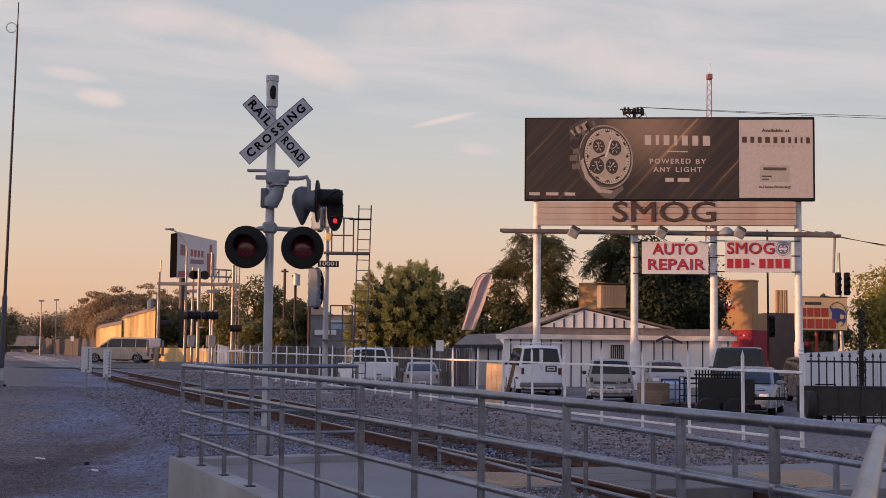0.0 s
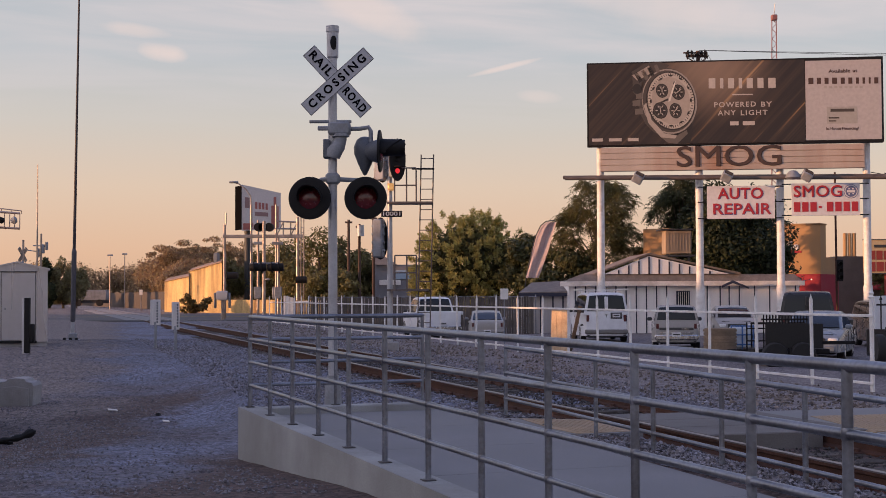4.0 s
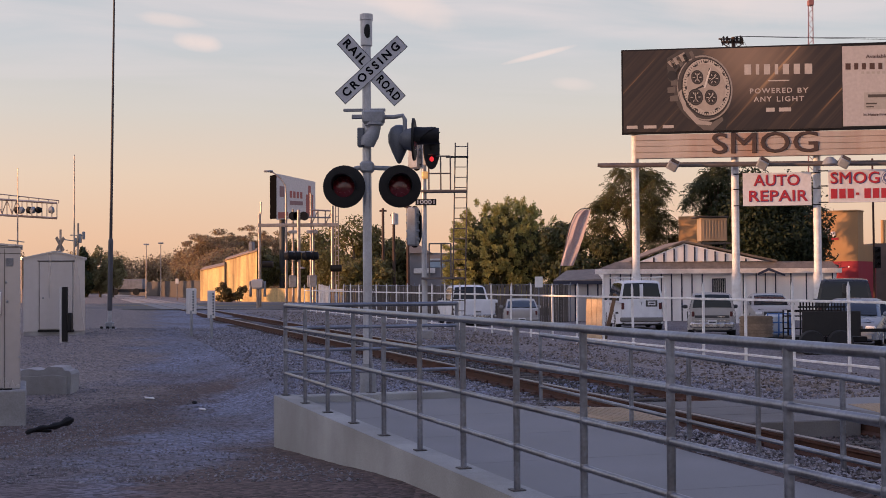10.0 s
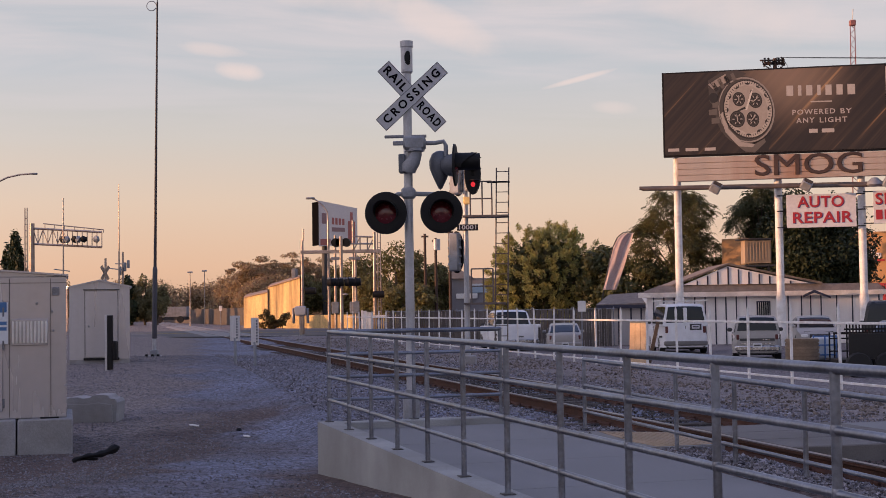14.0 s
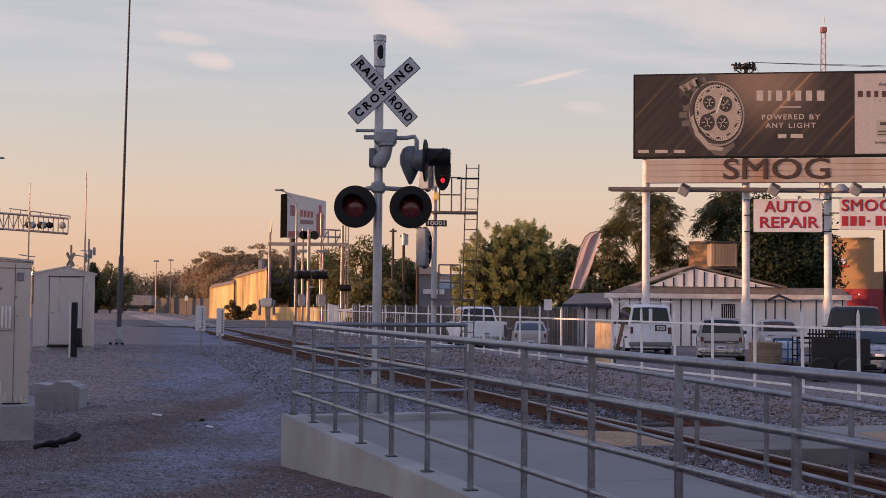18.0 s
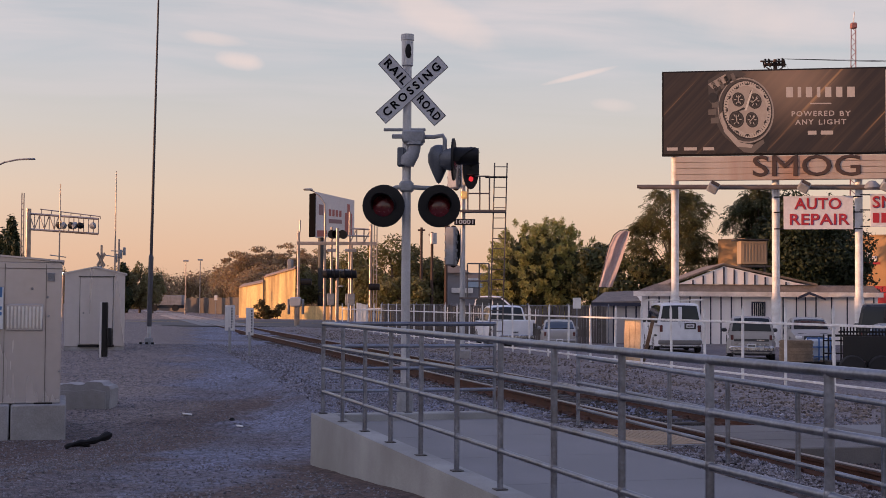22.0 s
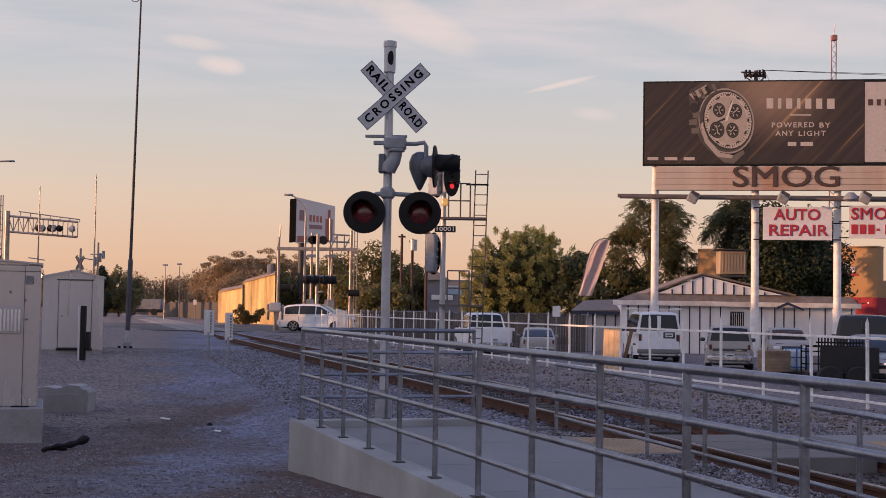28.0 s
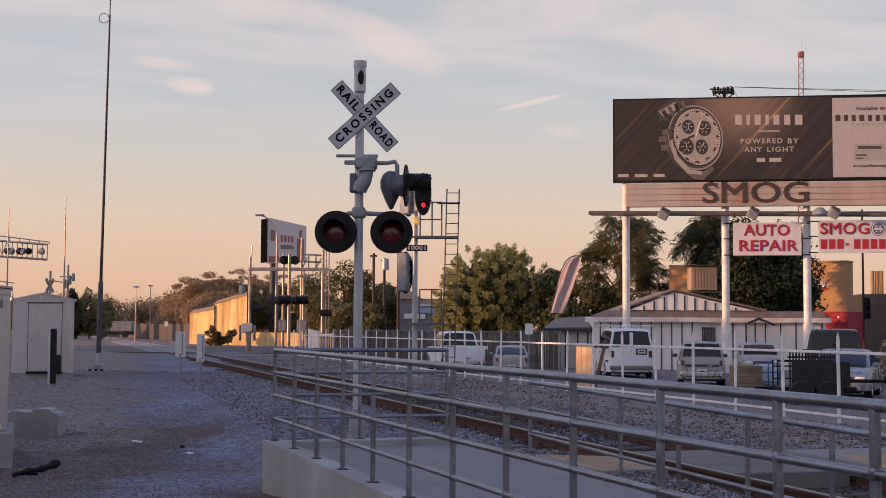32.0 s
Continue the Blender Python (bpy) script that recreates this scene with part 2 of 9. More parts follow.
# ---- materials ----
def material(name, color, rough=0.7, metal=0.0, scale=8.0, vary=0.25, fine=60.0, bump=0.15, dirt=None, dirt_amount=0.35, streak=False, per_object=0.0, spec=0.5, island=0.0, coat=0.0, emit=None):
    """A surface with two scales of variation, fine relief and stains."""
    mat = bpy.data.materials.new(name)
    mat.use_nodes = True
    nt = mat.node_tree
    bsdf = nt.nodes["Principled BSDF"]
    L = nt.links.new

    def node(kind):
        return nt.nodes.new(kind)

    co = node("ShaderNodeTexCoord").outputs["Object"]
    big, small = node("ShaderNodeTexNoise"), node("ShaderNodeTexNoise")
    big.inputs["Scale"].default_value, big.inputs["Detail"].default_value = scale, 4.0
    small.inputs["Scale"].default_value, small.inputs["Detail"].default_value = fine, 3.0
    if streak:
        mp = node("ShaderNodeMapping")
        mp.inputs["Scale"].default_value = (1.0, 1.0, 0.12)
        L(co, mp.inputs[0])
        L(mp.outputs[0], big.inputs["Vector"])
    else:
        L(co, big.inputs["Vector"])
    L(co, small.inputs["Vector"])

    def rng(src, a, b, lo=0.3, hi=0.7):
        r = node("ShaderNodeMapRange")
        for i, v in ((1, lo), (2, hi), (3, a), (4, b)):
            r.inputs[i].default_value = v
        L(src, r.inputs[0])
        return r.outputs[0]

    def mul(a, b):
        m_ = node("ShaderNodeMath")
        m_.operation = "MULTIPLY"
        L(a, m_.inputs[0])
        L(b, m_.inputs[1])
        return m_.outputs[0]

    value = mul(rng(big.outputs[0], 1 - vary, 1 + vary), rng(small.outputs[0], 1 - vary * 0.6, 1 + vary * 0.6))
    if per_object:
        info = node("ShaderNodeObjectInfo")
        value = mul(value, rng(info.outputs["Random"], 1 - per_object, 1 + per_object, 0, 1))
    if island:
        geo = node("ShaderNodeNewGeometry")
        value = mul(value, rng(geo.outputs["Random Per Island"], 1 - island, 1 + island, 0, 1))
    hsv = node("ShaderNodeHueSaturation")
    hsv.inputs["Color"].default_value = (*color, 1)
    L(value, hsv.inputs["Value"])
    out = hsv.outputs[0]
    if dirt:
        d = node("ShaderNodeTexNoise")
        d.inputs["Scale"].default_value, d.inputs["Detail"].default_value, d.inputs["Roughness"].default_value = scale * 0.37, 8.0, 0.65
        if streak:
            L(mp.outputs[0], d.inputs["Vector"])
        else:
            L(co, d.inputs["Vector"])
        mx = node("ShaderNodeMix")
        mx.data_type = "RGBA"
        mx.inputs[7].default_value = (*dirt, 1)
        L(rng(d.outputs[0], 0.0, dirt_amount, 0.45, 0.72), mx.inputs[0])
        L(out, mx.inputs[6])
        out = mx.outputs[2]
    L(out, bsdf.inputs["Base Color"])
    L(rng(big.outputs[0], max(rough - 0.1, 0.03), min(rough + 0.1, 1.0)), bsdf.inputs["Roughness"])
    bsdf.inputs["Metallic"].default_value = metal
    bsdf.inputs["Specular IOR Level"].default_value = spec
    bsdf.inputs["Coat Weight"].default_value = coat
    if bump:
        bp = node("ShaderNodeBump")
        bp.inputs["Strength"].default_value, bp.inputs["Distance"].default_value = bump, 0.01
        L(small.outputs[0], bp.inputs["Height"])
        L(bp.outputs[0], bsdf.inputs["Normal"])
    if emit:
        bsdf.inputs["Emission Color"].default_value = (*emit[:3], 1)
        bsdf.inputs["Emission Strength"].default_value = emit[3]
    return mat


def plain(name, color, rough=0.5, metal=0.0, **kw):
    return material(name, color, rough, metal, vary=0.08, bump=0.04, **kw)


def glass_material(name, tint=(0.02, 0.025, 0.03), rough=0.06):
    mat = bpy.data.materials.new(name)
    mat.use_nodes = True
    b = mat.node_tree.nodes["Principled BSDF"]
    b.inputs["Base Color"].default_value = (*tint, 1)
    b.inputs["Roughness"].default_value = rough
    b.inputs["Specular IOR Level"].default_value = 0.32
    return mat


GALV = material("galvanized_steel", (0.205, 0.23, 0.285), 0.38, 0.72, scale=5, vary=0.28, fine=38, bump=0.16, dirt=(0.11, 0.095, 0.085), dirt_amount=0.65)
SILVER = material("aluminium_paint", (0.42, 0.44, 0.48), 0.45, 0.35, scale=4, vary=0.14, fine=50, bump=0.08, dirt=(0.2, 0.18, 0.17), dirt_amount=0.4)
CONCRETE = material("concrete", (0.29, 0.303, 0.308), 0.9, scale=1.3, vary=0.2, fine=70, bump=0.25, dirt=(0.17, 0.17, 0.165), dirt_amount=0.8)
OLD_CONCRETE = material("weathered_concrete", (0.30, 0.30, 0.31), 0.92, scale=2.5, vary=0.2, fine=50, bump=0.4, dirt=(0.17, 0.16, 0.15), dirt_amount=0.7)
SLAB = material("broomed_concrete", (0.195, 0.196, 0.202), 0.9, scale=0.9, vary=0.12, fine=90, bump=0.2, dirt=(0.19, 0.19, 0.188), dirt_amount=0.5)
YELLOW_TILE = material("tactile_yellow", (0.33, 0.235, 0.15), 0.75, scale=3, vary=0.18, fine=60, bump=0.2, dirt=(0.25, 0.19, 0.10), dirt_amount=0.6)
STONE = material("ballast_stone", (0.19, 0.19, 0.22), 0.9, scale=9, vary=0.3, fine=60, bump=0.5, island=0.7, dirt=(0.13, 0.10, 0.088), dirt_amount=0.6)
LOOSE = material("loose_gravel_stone", (0.17, 0.168, 0.19), 0.92, scale=9, vary=0.25, fine=60, bump=0.3, island=0.4, dirt=(0.10, 0.078, 0.066), dirt_amount=0.6)
RUBBLE = material("brown_rubble", (0.165, 0.138, 0.122), 0.92, scale=6, vary=0.35, fine=40, bump=0.4, island=0.75, dirt=(0.09, 0.065, 0.05), dirt_amount=0.8)
DARK_STONE = material("oily_ballast_stone", (0.055, 0.05, 0.048), 0.85, scale=9, vary=0.3, fine=60, bump=0.5, island=0.6)
PANEL = material("crossing_panel_concrete", (0.15, 0.142, 0.138), 0.9, scale=1.5, vary=0.2, fine=60, bump=0.3, dirt=(0.07, 0.06, 0.055), dirt_amount=0.7)
RAIL_RUST = material("rusty_rail_steel", (0.080, 0.040, 0.030), 0.85, 0.0, spec=0.2, scale=3, vary=0.3, fine=50, bump=0.3, dirt=(0.05, 0.032, 0.026), dirt_amount=0.6)
DARK_PLATE = material("dark_plate_steel", (0.07, 0.068, 0.07), 0.7, 0.2, scale=6, vary=0.25, fine=40, bump=0.2)
RAIL_TOP = material("worn_rail_head", (0.19, 0.172, 0.178), 0.42, 0.72, scale=2, vary=0.1, fine=90, bump=0.03)
TIE = material("creosoted_timber", (0.055, 0.045, 0.04), 0.9, scale=4, vary=0.3, fine=40, bump=0.4, per_object=0.35, dirt=(0.14, 0.12, 0.10), dirt_amount=0.4)
ASPHALT = material("asphalt", (0.075, 0.073, 0.075), 0.9, scale=0.6, vary=0.18, fine=60, bump=0.3, dirt=(0.13, 0.12, 0.11), dirt_amount=0.5)
BLACK = material("black_enamel", (0.010, 0.010, 0.011), 0.65, spec=0.25, scale=6, vary=0.3, fine=60, bump=0.1)
BLACK_IRON = material("black_iron", (0.015, 0.015, 0.017), 0.5, 0.2, scale=8, vary=0.2, fine=60, bump=0.1)
WHITE_PAINT = material("white_paint", (0.74, 0.73, 0.70), 0.6, scale=3, vary=0.1, fine=50, bump=0.1, dirt=(0.42, 0.38, 0.34), dirt_amount=0.5)
WHITE_POST = material("white_painted_pipe", (0.76, 0.76, 0.76), 0.5, scale=6, vary=0.1, fine=50, bump=0.1, dirt=(0.40, 0.33, 0.27), dirt_amount=0.5)

# ---- plan ----
TRK = pose(0, 0, 0, 0, 0, 16.2)          # track frame: local y runs along the rails, local x across
RAMP = pose(-2.08, 16.0, 0, 0, 0, 18.85)  # walkway frame: origin at its far corner, local -y runs back to the camera


def smooth(a, b, v):
    k = min(max((v - a) / (b - a), 0.0), 1.0)
    return k * k * (3 - 2 * k)


def ground_z(x, y):
    n = 0.960 * x + 0.279 * y
    base = 0.03 - 0.45 * smooth(9.5, 19.0, y) + 0.56 * smooth(21.0, 44.0, y)
    bed = -0.02 if n < 11.5 else 0.0
    k = smooth(2.4, 4.6, n)
    z = base * (1 - k) + bed * k
    if n > 9:
        z = max(z, 0.0)
    z -= 0.13 * smooth(4.6, 6.6, -x) * (1 - smooth(21.2, 24.2, y))
    # gravel shoulder between the walkway and the ties
    lx = 0.9464 * (x + 2.08) + 0.3231 * (y - 16)
    z += 0.15 * smooth(2.3, 2.7, lx) * (1 - smooth(5.85, 6.4, n)) * smooth(2, 5, y) * (1 - smooth(16.4, 18.0, y))
    # the lot beyond the fence lies lower
    z -= 0.42 * smooth(13.3, 17.0, n) * (1 - smooth(72, 90, y))
    z += 0.10 * smooth(60, 85, y) * (1 - smooth(-2, 10, x)) * k
    if y < 140 and abs(x) < 70:
        z += 0.035 * noise.noise((x * 0.35, y * 0.35, 0.0)) + 0.012 * noise.noise((x * 1.7, y * 1.7, 3.0))
    return z


def ground_material():
    mat = material("gravel_and_dirt", (0.126, 0.139, 0.192), 0.95, scale=0.35, vary=0.22, fine=22, bump=0.0)
    nt = mat.node_tree
    b = nt.nodes["Principled BSDF"]
    L = nt.links.new
    co = nt.nodes.new("ShaderNodeTexCoord").outputs["Object"]
    old = b.inputs["Base Color"].links[0].from_socket
    stones = nt.nodes.new("ShaderNodeTexVoronoi")
    stones.inputs["Scale"].default_value = 20.0
    L(co, stones.inputs["Vector"])
    def op(kind, a, b_=None):
        m_ = nt.nodes.new("ShaderNodeMath")
        m_.operation = kind
        for i_, v_ in ((0, a), (1, b_)):
            if v_ is None:
                continue
            if isinstance(v_, (int, float)):
                m_.inputs[i_].default_value = v_
            else:
                L(v_, m_.inputs[i_])
        return m_.outputs[0]

    def step(a, lo, hi):
        r_ = nt.nodes.new("ShaderNodeMapRange")
        r_.interpolation_type = "SMOOTHSTEP"
        r_.inputs[1].default_value, r_.inputs[2].default_value = lo, hi
        L(a, r_.inputs[0])
        return r_.outputs[0]

    # bands of bare dirt between strips of gravel, with ragged edges
    warp = nt.nodes.new("ShaderNodeTexNoise")
    warp.inputs["Scale"].default_value, warp.inputs["Detail"].default_value, warp.inputs["Roughness"].default_value = 0.5, 7.0, 0.7
    L(co, warp.inputs["Vector"])
    sep = nt.nodes.new("ShaderNodeSeparateXYZ")
    L(co, sep.inputs[0])
    shift = op("MULTIPLY", op("SUBTRACT", warp.outputs[0], 0.5), 4.0)
    gx, gy = op("ADD", sep.outputs[0], shift), op("ADD", sep.outputs[1], op("MULTIPLY", shift, 2.0))
    left = op("MULTIPLY", step(op("SUBTRACT", op("MULTIPLY", gy, -0.22), gx), -0.3, 1.4), 0.75)
    band = op("MULTIPLY", op("SUBTRACT", 1.0, step(gy, 25.0, 29.0)), op("SUBTRACT", 1.0, step(gx, -4.6, -3.7)))
    foot = op("MULTIPLY", op("SUBTRACT", 1.0, step(gy, 16.0, 19.0)), step(gx, -3.0, -2.2))
    across = op("ADD", op("MULTIPLY", gx, 0.96), op("MULTIPLY", sep.outputs[1], 0.279))
    beyond = op("MULTIPLY", step(across, 8.6, 10.2), 0.8)
    bands = op("MULTIPLY", op("MAXIMUM", op("MAXIMUM", left, band), foot), 0.92)
    patch = nt.nodes.new("ShaderNodeTexNoise")
    patch.inputs["Scale"].default_value, patch.inputs["Detail"].default_value, patch.inputs["Roughness"].default_value = 0.20, 7.0, 0.62
    L(co, patch.inputs["Vector"])
    r1 = nt.nodes.new("ShaderNodeMapRange")
    for i, v in ((1, 0.50), (2, 0.62), (3, 0.0), (4, 0.55)):
        r1.inputs[i].default_value = v
    L(patch.outputs[0], r1.inputs[0])
    dirt = nt.nodes.new("ShaderNodeMix")
    dirt.data_type = "RGBA"
    dirt.inputs[7].default_value = (0.070, 0.042, 0.033, 1)
    L(op("MAXIMUM", r1.outputs[0], bands), dirt.inputs[0])
    L(old, dirt.inputs[6])
    # each stone has its own tone
    tone = nt.nodes.new("ShaderNodeMapRange")
    for i, v in ((1, 0.0), (2, 1.0), (3, 0.40), (4, 1.65)):
        tone.inputs[i].default_value = v
    sepc = nt.nodes.new("ShaderNodeSeparateColor")
    L(stones.outputs["Color"], sepc.inputs[0])
    L(sepc.outputs[0], tone.inputs[0])
    mul = nt.nodes.new("ShaderNodeMix")
    mul.data_type, mul.blend_type = "RGBA", "MULTIPLY"
    mul.inputs[0].default_value = 1.0
    tan = nt.nodes.new("ShaderNodeMix")
    tan.data_type = "RGBA"
    tan.inputs[7].default_value = (0.172, 0.145, 0.138, 1)
    L(op("MAXIMUM", op("MULTIPLY", op("MULTIPLY", left, step(gy, 19.0, 25.0)), 1.2), beyond), tan.inputs[0])
    L(dirt.outputs[2], tan.inputs[6])
    L(tan.outputs[2], mul.inputs[6])
    L(tone.outputs[0], mul.inputs[7])
    L(mul.outputs[2], b.inputs["Base Color"])
    bp = nt.nodes.new("ShaderNodeBump")
    bp.invert = True
    bp.inputs["Strength"].default_value, bp.inputs["Distance"].default_value = 0.7, 0.03
    L(stones.outputs["Distance"], bp.inputs["Height"])
    L(bp.outputs[0], b.inputs["Normal"])
    return mat


def build_ground():
    def axis(lo, hi, step, far):
        mid = list(np.arange(lo, hi + 0.01, step))
        out = [hi + d for d in (10, 30, 80, 200, 500, 1200, far)]
        return [lo - d for d in (far, 1200, 500, 200, 80, 30, 10)] + mid + out
    xs, ys = axis(-40, 40, 0.5, 2600), axis(-6, 110, 0.5, 2600)
    verts = [(x, y, ground_z(x, y)) for y in ys for x in xs]
    w = len(xs)
    faces = [(j * w + i, j * w + i + 1, (j + 1) * w + i + 1, (j + 1) * w + i) for j in range(len(ys) - 1) for i in range(w - 1)]
    me = bpy.data.meshes.new("ground")
    me.from_pydata(verts, [], faces)
    me.materials.append(ground_material())
    me.shade_smooth()
    tagged(new("ground", me), "grey gravel and brown dirt ground beside the railway", "ground", kind="structure")


build_ground()


# ---- railway ----
def build_track():
    track = thing("railway_track", "single railway track with rusty rails on dark timber ties", "railway track", TRK)
    prof = [(-0.07, 0.0), (0.07, 0.0), (0.07, 0.02), (0.012, 0.04), (0.012, 0.125), (0.036, 0.135), (0.036, 0.165), (0.03, 0.172), (-0.03, 0.172), (-0.036, 0.165), (-0.036, 0.135), (-0.012, 0.125), (-0.012, 0.04), (-0.07, 0.02)]
    for n in (6.63, 8.135):
        rail = part("rail", Shape().slab([(n + a, -0.022 + z) for a, z in prof], -8.0, 420.0), RAIL_RUST, track, smooth=False)
        part("rail_head", Shape().box(n - 0.0375, n + 0.0375, -8.0, 420.0, 0.140, 0.1535), RAIL_TOP, rail, "polished running surface", smooth=False)
    tie = Shape().box(-1.28, 1.28, -0.115, 0.115, -0.19, -0.012, 0.012).mesh("tie", TIE)
    plate = Shape().box(-0.18, 0.18, -0.09, 0.09, -0.012, -0.001)
    for a in (-0.1, 0.1):
        plate.box(a - 0.02, a + 0.02, -0.05, 0.05, -0.012, 0.035, 0.01)
    plate = plate.mesh("tie_plate", RAIL_RUST)
    rng = random.Random(4)
    for i in range(150):
        s = 6 + i * 0.6
        if 12.5 < s < 15.3:
            continue
        t = new("tie", tie)
        t.parent = track
        t.matrix_local = pose(7.38, s, 0, 0, 0, rng.uniform(-1, 1))
        for n in (-0.7525, 0.7525):
            p = new("tie_plate", plate)
            p.parent = t
            p.location = (n, 0, 0)
    # ties beyond the street
    far = Shape()
    for i in range(400):
        s = 96 + i * 0.6
        far.box(7.38 - 1.28, 7.38 + 1.28, s - 0.115, s + 0.115, -0.19, -0.012)
    tagged(part("tie", far, TIE, track, "far timber ties", smooth=False), kind="stuff")


build_track()


def scatter_stones(name, label, places, sizes, mat, seed):
    """Many small broken stones in one mesh."""
    rng = np.random.default_rng(seed)
    base = np.array([(1, 0, 0), (0, 1, 0), (-1, 0, 0), (0, -1, 0), (0, 0, 1), (0, 0, -1)], float)
    tri = np.array([(0, 1, 4), (1, 2, 4), (2, 3, 4), (3, 0, 4), (1, 0, 5), (2, 1, 5), (3, 2, 5), (0, 3, 5)])
    k = len(places)
    v = base[None] * rng.uniform(0.6, 1.25, (k, 6, 1)) + rng.normal(0, 0.16, (k, 6, 3))
    v *= np.array(sizes)[:, None, None] * rng.uniform(0.7, 1.2, (k, 1, 3))
    a = rng.uniform(0, 6.28, k)
    c, s = np.cos(a)[:, None], np.sin(a)[:, None]
    v = np.stack([v[..., 0] * c - v[..., 1] * s, v[..., 0] * s + v[..., 1] * c, v[..., 2] * 0.75], -1) + np.array(places)[:, None, :]
    f = (tri[None] + (np.arange(k) * 6)[:, None, None]).reshape(-1, 3)
    me = bpy.data.meshes.new(name)
    me.from_pydata(v.reshape(-1, 3).tolist(), [], f.tolist())
    me.materials.append(mat)
    return tagged(new(name, me), label, "gravel", kind="stuff")


def build_ballast():
    rng = random.Random(11)
    places, sizes = [], []
    while len(places) < 46000:
        s = 7 + 45 * rng.random() ** 1.5
        n = rng.uniform(3.6, 10.3)
        if 12.6 < s < 15.2 and 5.3 < n < 9.2:
            continue
        if abs(n - 6.63) < 0.09 or abs(n - 8.135) < 0.09:
            continue
        x, y = -0.279 * s + 0.960 * n, 0.960 * s + 0.279 * n
        lx = 0.9464 * (x + 2.08) + 0.3231 * (y - 16)
        if lx < 2.6 and -12.2 < -0.3231 * (x + 2.08) + 0.9464 * (y - 16) < 0.3:
            continue
        places.append((x, y, ground_z(x, y) + rng.uniform(-0.01, 0.02)))
        sizes.append(rng.uniform(0.012, 0.034))
    for _ in range(9000):
        s, n = rng.uniform(5.5, 16.5), rng.uniform(4.9, 6.5)
        x, y = -0.279 * s + 0.960 * n, 0.960 * s + 0.279 * n
        lx, ly = 0.9464 * (x + 2.08) + 0.3231 * (y - 16), -0.3231 * (x + 2.08) + 0.9464 * (y - 16)
        if lx < 2.6 or (lx < 3.7 and -3.05 < ly < -0.95):
            continue
        places.append((x, y, ground_z(x, y) + 0.006))
        sizes.append(rng.uniform(0.010, 0.022))
    inside = [6.35 < 0.960 * p[0] + 0.279 * p[1] < 8.9 for p in places]
    scatter_stones("ballast", "grey crushed stone ballast along the track", [p for p, k in zip(places, inside) if not k], [v for v, k in zip(sizes, inside) if not k], STONE, 5)
    scatter_stones("ballast", "oil-darkened stone ballast between the rails", [p for p, k in zip(places, inside) if k], [v for v, k in zip(sizes, inside) if k], DARK_STONE, 7)
    places, sizes = [], []
    while len(places) < 16000:
        x, y = rng.uniform(-13, 1), 11 + 36 * rng.random()
        n = 0.960 * x + 0.279 * y
        lx = 0.9464 * (x + 2.08) + 0.3231 * (y - 16)
        if n > 4.2 or (lx > -0.3 and y < 16.6):
            continue
        if noise.noise((x * 0.22, y * 0.3, 7.0)) < rng.uniform(-0.6, 0.35):
            continue
        places.append((x, y, ground_z(x, y) + 0.004))
        sizes.append(rng.uniform(0.008, 0.026))
    for _ in range(26000):
        x, y = rng.uniform(-9.5, 0.5), 11 + 16 * rng.random() ** 1.3
        lx = 0.9464 * (x + 2.08) + 0.3231 * (y - 16)
        if lx > -0.25 and y < 16.6 or lx > -1.9 and y < 18.0 and rng.random() < 0.75:
            continue
        places.append((x, y, ground_z(x, y) + 0.003))
        sizes.append(rng.uniform(0.006, 0.017))
    scatter_stones("loose_gravel", "loose grey gravel strewn over brown dirt", places, sizes, LOOSE, 6)


build_ballast()


def build_rubble():
    """Broken stone and clods on the strip between the track and the pipe fence."""
    rng = random.Random(19)
    places, sizes = [], []
    while len(places) < 6800:
        s = 15 + 60 * rng.random() ** 1.6
        n = rng.uniform(9.3, 13.0)
        if noise.noise((n * 0.6, s * 0.35, 2.0)) < rng.uniform(-0.7, 0.5):
            continue
        if 12.0 < s < 15.6:
            continue
        x, y = -0.279 * s + 0.960 * n, 0.960 * s + 0.279 * n
        places.append((x, y, ground_z(x, y) + 0.01))
        sizes.append(rng.uniform(0.015, 0.036) if rng.random() < 0.95 else rng.uniform(0.04, 0.07))
    scatter_stones("rubble", "pale and brown broken stones strewn beside the pipe fence", places, sizes, RUBBLE, 8)


build_rubble()


